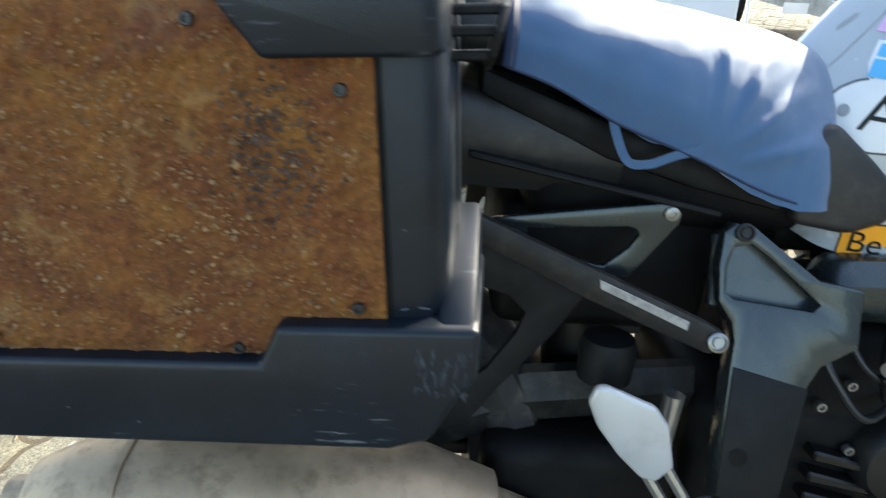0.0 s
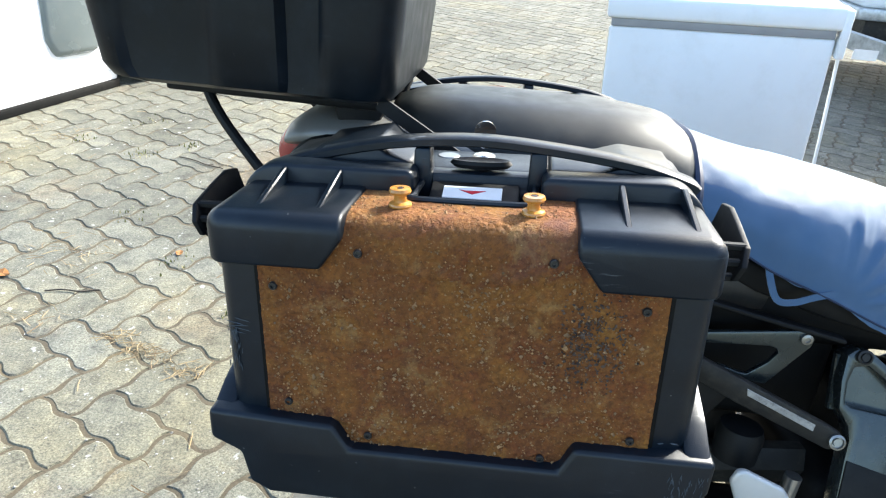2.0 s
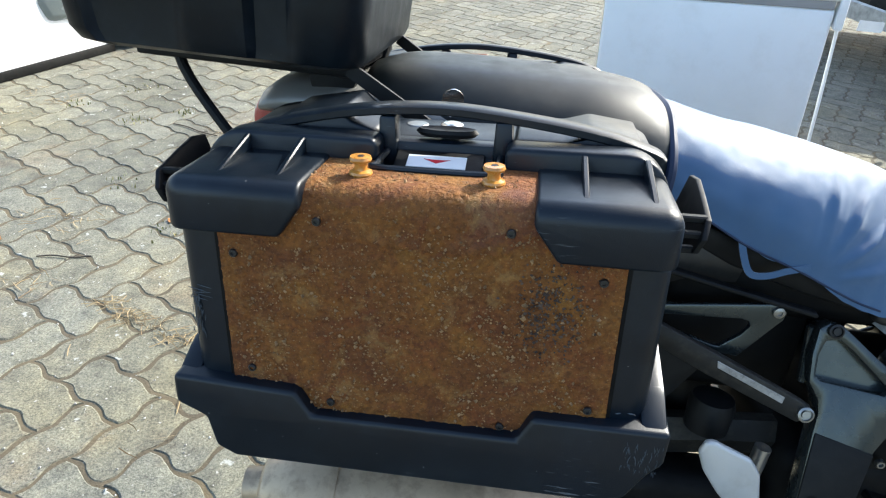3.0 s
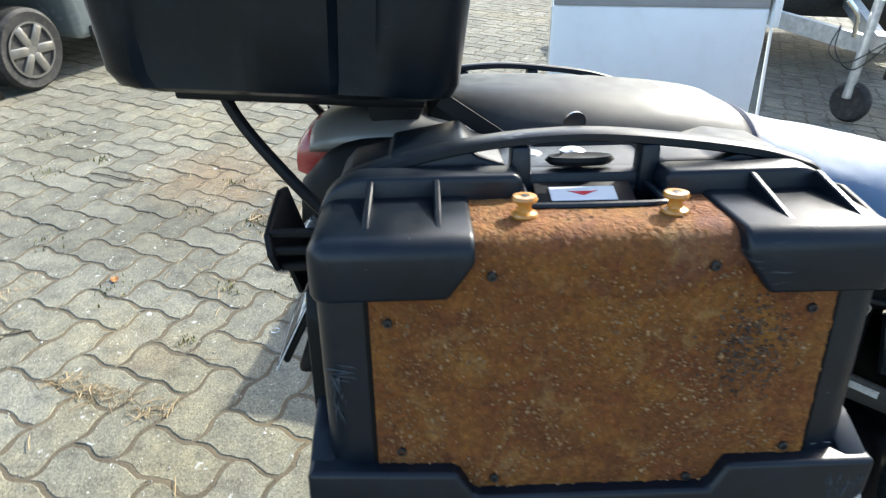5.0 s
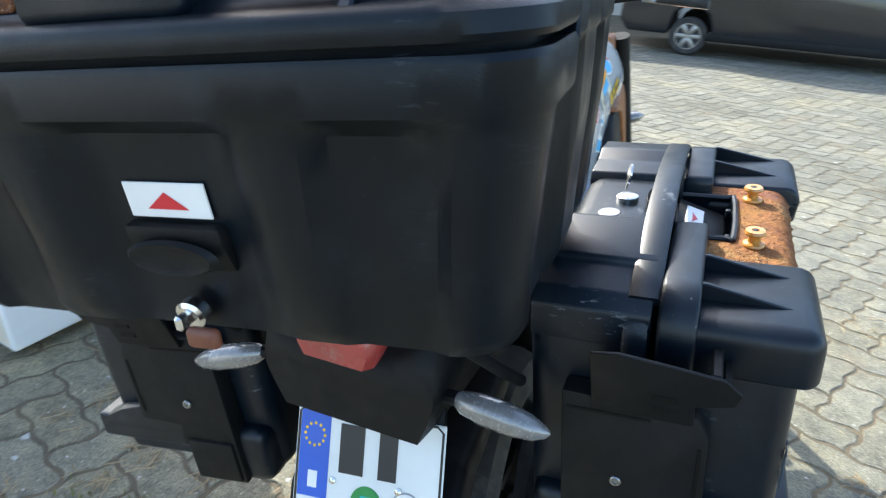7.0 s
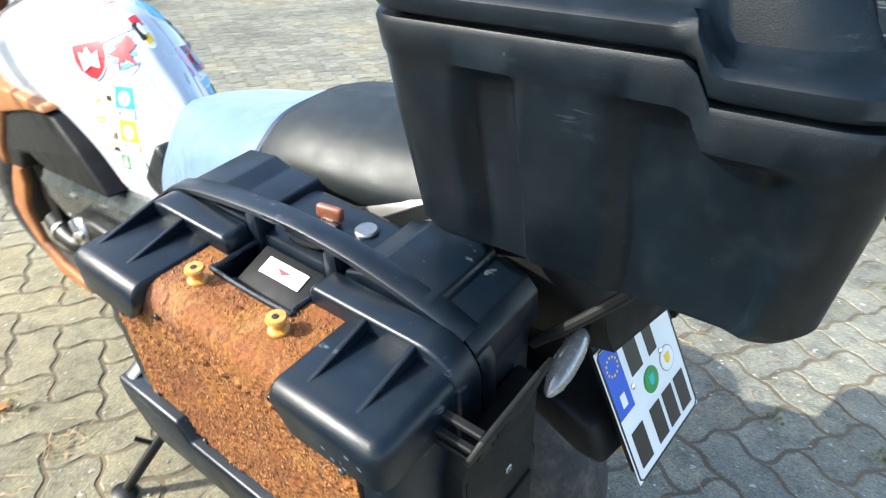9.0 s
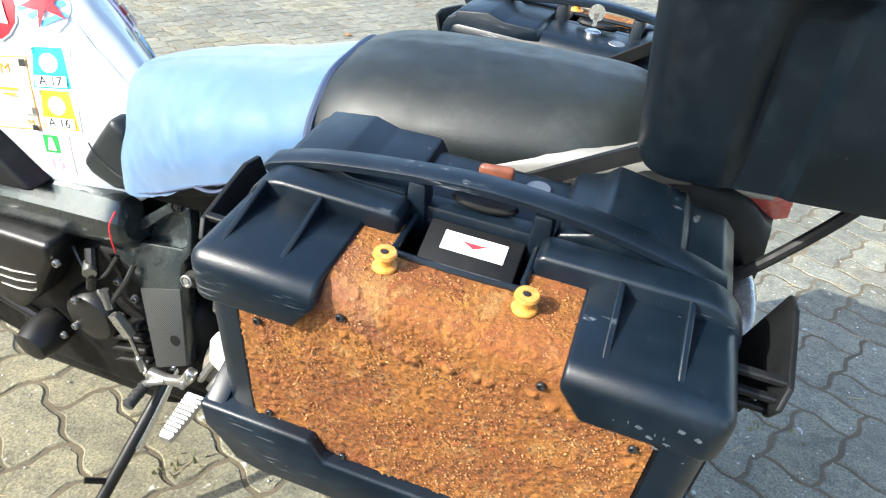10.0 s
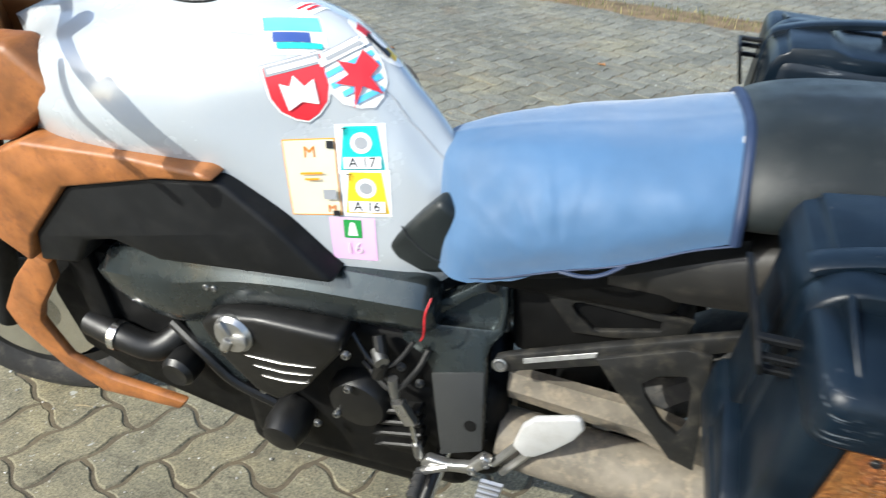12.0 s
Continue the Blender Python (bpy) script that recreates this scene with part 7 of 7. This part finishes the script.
def clumps(x0, x1, y0, y1, n, spread, seed):
    """Places gathered in loose heaps within a rectangle."""
    own = random.Random(seed)
    heaps = [(own.uniform(x0, x1), own.uniform(y0, y1), own.uniform(0.3, 1) * spread) for _ in range(n)]

    def spot(rnd):
        x, y, s = heaps[rnd.randrange(n)]
        return rnd.gauss(x, s), rnd.gauss(y, s)
    return spot


STRAW = pick_material("dry_straw", (0.2, (0.3, 0.22, 0.11)), (0.5, (0.42, 0.33, 0.18)), (0.85, (0.16, 0.1, 0.05)))
STONE = pick_material("pale_grit", (0.2, (0.2, 0.19, 0.17)), (0.6, (0.4, 0.38, 0.34)), (0.9, (0.66, 0.64, 0.6)))
GRASS = pick_material("dry_grass", (0.2, (0.06, 0.085, 0.02)), (0.55, (0.14, 0.15, 0.04)), (0.85, (0.3, 0.25, 0.11)))
scatter("straw", "loose dry straw and needles lying on the pavers", "straw", straw, 1500, clumps(-2.6, 2.2, -1.4, 2.6, 70, 0.09, 4), 31, STRAW)
scatter("straw", "dry needles and straw caught in the joints beside the stand", "straw", straw, 900, clumps(-0.4, 1.8, 0.35, 1.3, 60, 0.04, 14), 41, STRAW)
scatter("straw", "dry straw strewn thinly over the paving", "straw", straw, 500, lambda rnd: (rnd.uniform(-3, 4), rnd.uniform(-3, 3.5)), 32, STRAW)
HEAPS = ((-1.36, 2.03, 0.1), (-1.15, 2.15, 0.12), (-0.96, 1.98, 0.09), (-0.89, 1.68, 0.05), (-1.25, 0.69, 0.03), (-1.17, 0.65, 0.03), (-1.1, 0.615, 0.035), (-0.99, 0.575, 0.03))


def heaped(rnd):
    x, y, r = rnd.choice(HEAPS)
    return rnd.gauss(x, r), rnd.gauss(y, r * 0.6)


scatter("straw", "small drifts of dry straw on the sunlit pavers", "straw", straw, 330, heaped, 44, STRAW)
scatter("grit", "pale grit and crumbs scattered over the pavers", "grit", pebble, 2600, lambda rnd: (rnd.uniform(-2.6, 2.8), rnd.uniform(-2.2, 2.8)), 33, STONE)


def edge_of(x, base, slope, seed, rough):
    return base + slope * x + rough * noise.noise(Vector((x * 1.4, seed, 0))) + 0.5 * rough * noise.noise(Vector((x * 5.0, seed, 3)))


def slab(x0, x1, n, near, far, top):
    """A thin uneven sheet of earth between two wavering edges."""
    bm = bmesh.new()
    rows = []
    for i in range(n + 1):
        x = x0 + (x1 - x0) * i / n
        a, b = near(x), far(x)
        rows.append([bm.verts.new((x, a + (b - a) * k / 6, -0.004 if k in (0, 6) else top * (0.7 + 0.6 * noise.noise(Vector((x * 3, k, 7)))))) for k in range(7)])
    for p, q in zip(rows, rows[1:]):
        for k in range(6):
            bm.faces.new((p[k], p[k + 1], q[k + 1], q[k]))
    bmesh.ops.recalc_face_normals(bm, faces=bm.faces)
    return bm


def between(x0, x1, near, far):
    def spot(rnd):
        x, k = rnd.uniform(x0, x1), rnd.random()
        return x, near(x) + (far(x) - near(x)) * k
    return spot


SOIL = surf("dry_brown_soil", (0.16, 0.115, 0.07), 0.95, var=0.4, scale=6, grain=90, rel=0.8, dirt=(0.1, 0.11, 0.035), amount=0.6, spec=0.1)
TURF = surf("green_turf", (0.17, 0.19, 0.03), 0.9, var=0.35, scale=3, grain=60, rel=1.0, dirt=(0.3, 0.27, 0.1), amount=0.4, spec=0.1)
LAWN = pick_material("lawn_grass", (0.2, (0.12, 0.16, 0.02)), (0.55, (0.22, 0.26, 0.04)), (0.85, (0.34, 0.32, 0.11)))
strip_near, strip_far = lambda x: edge_of(x, -5.35, -0.31, 1.0, 0.16), lambda x: edge_of(x, -5.9, -0.31, 2.0, 0.16)  # noqa: E731
lawn_near, lawn_far = lambda x: edge_of(x, -9.95, -0.26, 3.0, 0.1), lambda x: -19.0  # noqa: E731
tagged(part("soil_strip", slab(-2.5, 7.0, 120, strip_near, strip_far, 0.012), SOIL, None), "strip of dry soil and weeds between the pavers", "soil", kind="structure")
tagged(part("lawn", slab(-9.0, 9.0, 90, lawn_near, lawn_far, 0.03), TURF, None), "sunlit green lawn beyond the paving", "lawn", kind="structure")
scatter("grass", "sparse dry grass on the strip of soil", "grass", blade(0.02, 0.06), 2600, between(-2.5, 7.0, strip_near, strip_far), 34, GRASS)
scatter("grass", "short green grass of the lawn", "grass", blade(0.03, 0.08), 16000, between(-5.0, 4.0, lawn_near, lambda x: lawn_near(x) - 2.2), 37, LAWN)
scatter("grass", "patch of weeds and grass at the far end of the yard", "grass", blade(0.04, 0.18), 5000, clumps(6.6, 10.0, 2.9, 7.0, 26, 0.3, 9), 35, GRASS)
scatter("moss", "short weeds growing in the joints of the paving", "weeds", blade(0.006, 0.02), 1600, clumps(-2.6, 2.6, -2.0, 2.6, 60, 0.05, 12), 36, GRASS)
BARK = surf("dry_bark", (0.05, 0.04, 0.03), 0.85, var=0.4, scale=90)
DEAD_LEAF = surf("dead_leaf", (0.3, 0.13, 0.035), 0.7, var=0.35, scale=60)
leaf = bpy.data.meshes.new("leaf")
out = [(0.0, -0.5), (0.1, -0.3), (0.26, -0.1), (0.3, 0.12), (0.16, 0.34), (0.0, 0.5), (-0.16, 0.34), (-0.3, 0.12), (-0.26, -0.1), (-0.1, -0.3)]
leaf.from_pydata([(0, 0, 0.0)] + [(x, y, 0.9 * x * x + 0.25 * y * y + 0.05 * math.sin(9 * y)) for x, y in out] + [(0, 0.02, -0.02)] + [(x * 0.98, y * 0.98, 0.9 * x * x + 0.25 * y * y + 0.05 * math.sin(9 * y) - 0.02) for x, y in out], [], [(0, 1 + i, 1 + (i + 1) % 10) for i in range(10)] + [(11, 12 + (i + 1) % 10, 12 + i) for i in range(10)] + [(1 + i, 12 + i, 12 + (i + 1) % 10, 1 + (i + 1) % 10) for i in range(10)])
leaf.materials.append(DEAD_LEAF)
for x, y, a, k in ((1.02, 0.5, 20, 0.06), (-1.8, 0.945, 80, 0.07), (2.03, -3.5, 140, 0.08), (0.55, -3.67, 60, 0.07), (-0.45, 1.5, 200, 0.04), (-1.3, 1.2, 10, 0.045)):
    ob = tagged(new("leaf", leaf), "curled orange-brown dead leaf lying on the paving", "leaf", "dead leaves")
    ob.matrix_world = pose(x, y, 0.0035, 0, 0, a) @ Matrix.Diagonal((k, k, k, 1))
ring = thing("wire_ring", "small bent wire ring lying on the paving", "ring", pose(-0.73, 0.915, 0.002))
part("wire", tube([(0.012 * math.cos(a), 0.012 * math.sin(a), 0.0015) for a in [2 * math.pi * i / 18 for i in range(19)]], 0.0014, 6, 0), STEEL, ring)
for x, y, a, n in ((-1.52, 0.892, 12, 0.17), (-1.59, 2.045, -20, 0.27)):
    tw = thing("twig", "thin dark dry twig lying on the paving", "twig", pose(x, y, 0.004, 0, 0, a), "dry twigs")
    part("stick", tube([(-n / 2, 0, 0), (-n / 5, 0.006, 0.001), (n / 6, -0.004, 0.0), (n / 2, 0.003, 0.001)], 0.0026, 6), BARK, tw)
    part("side_shoot", tube([(n / 6, -0.004, 0.0), (n / 4, 0.012, 0.002)], 0.0014, 5, 0), BARK, tw)
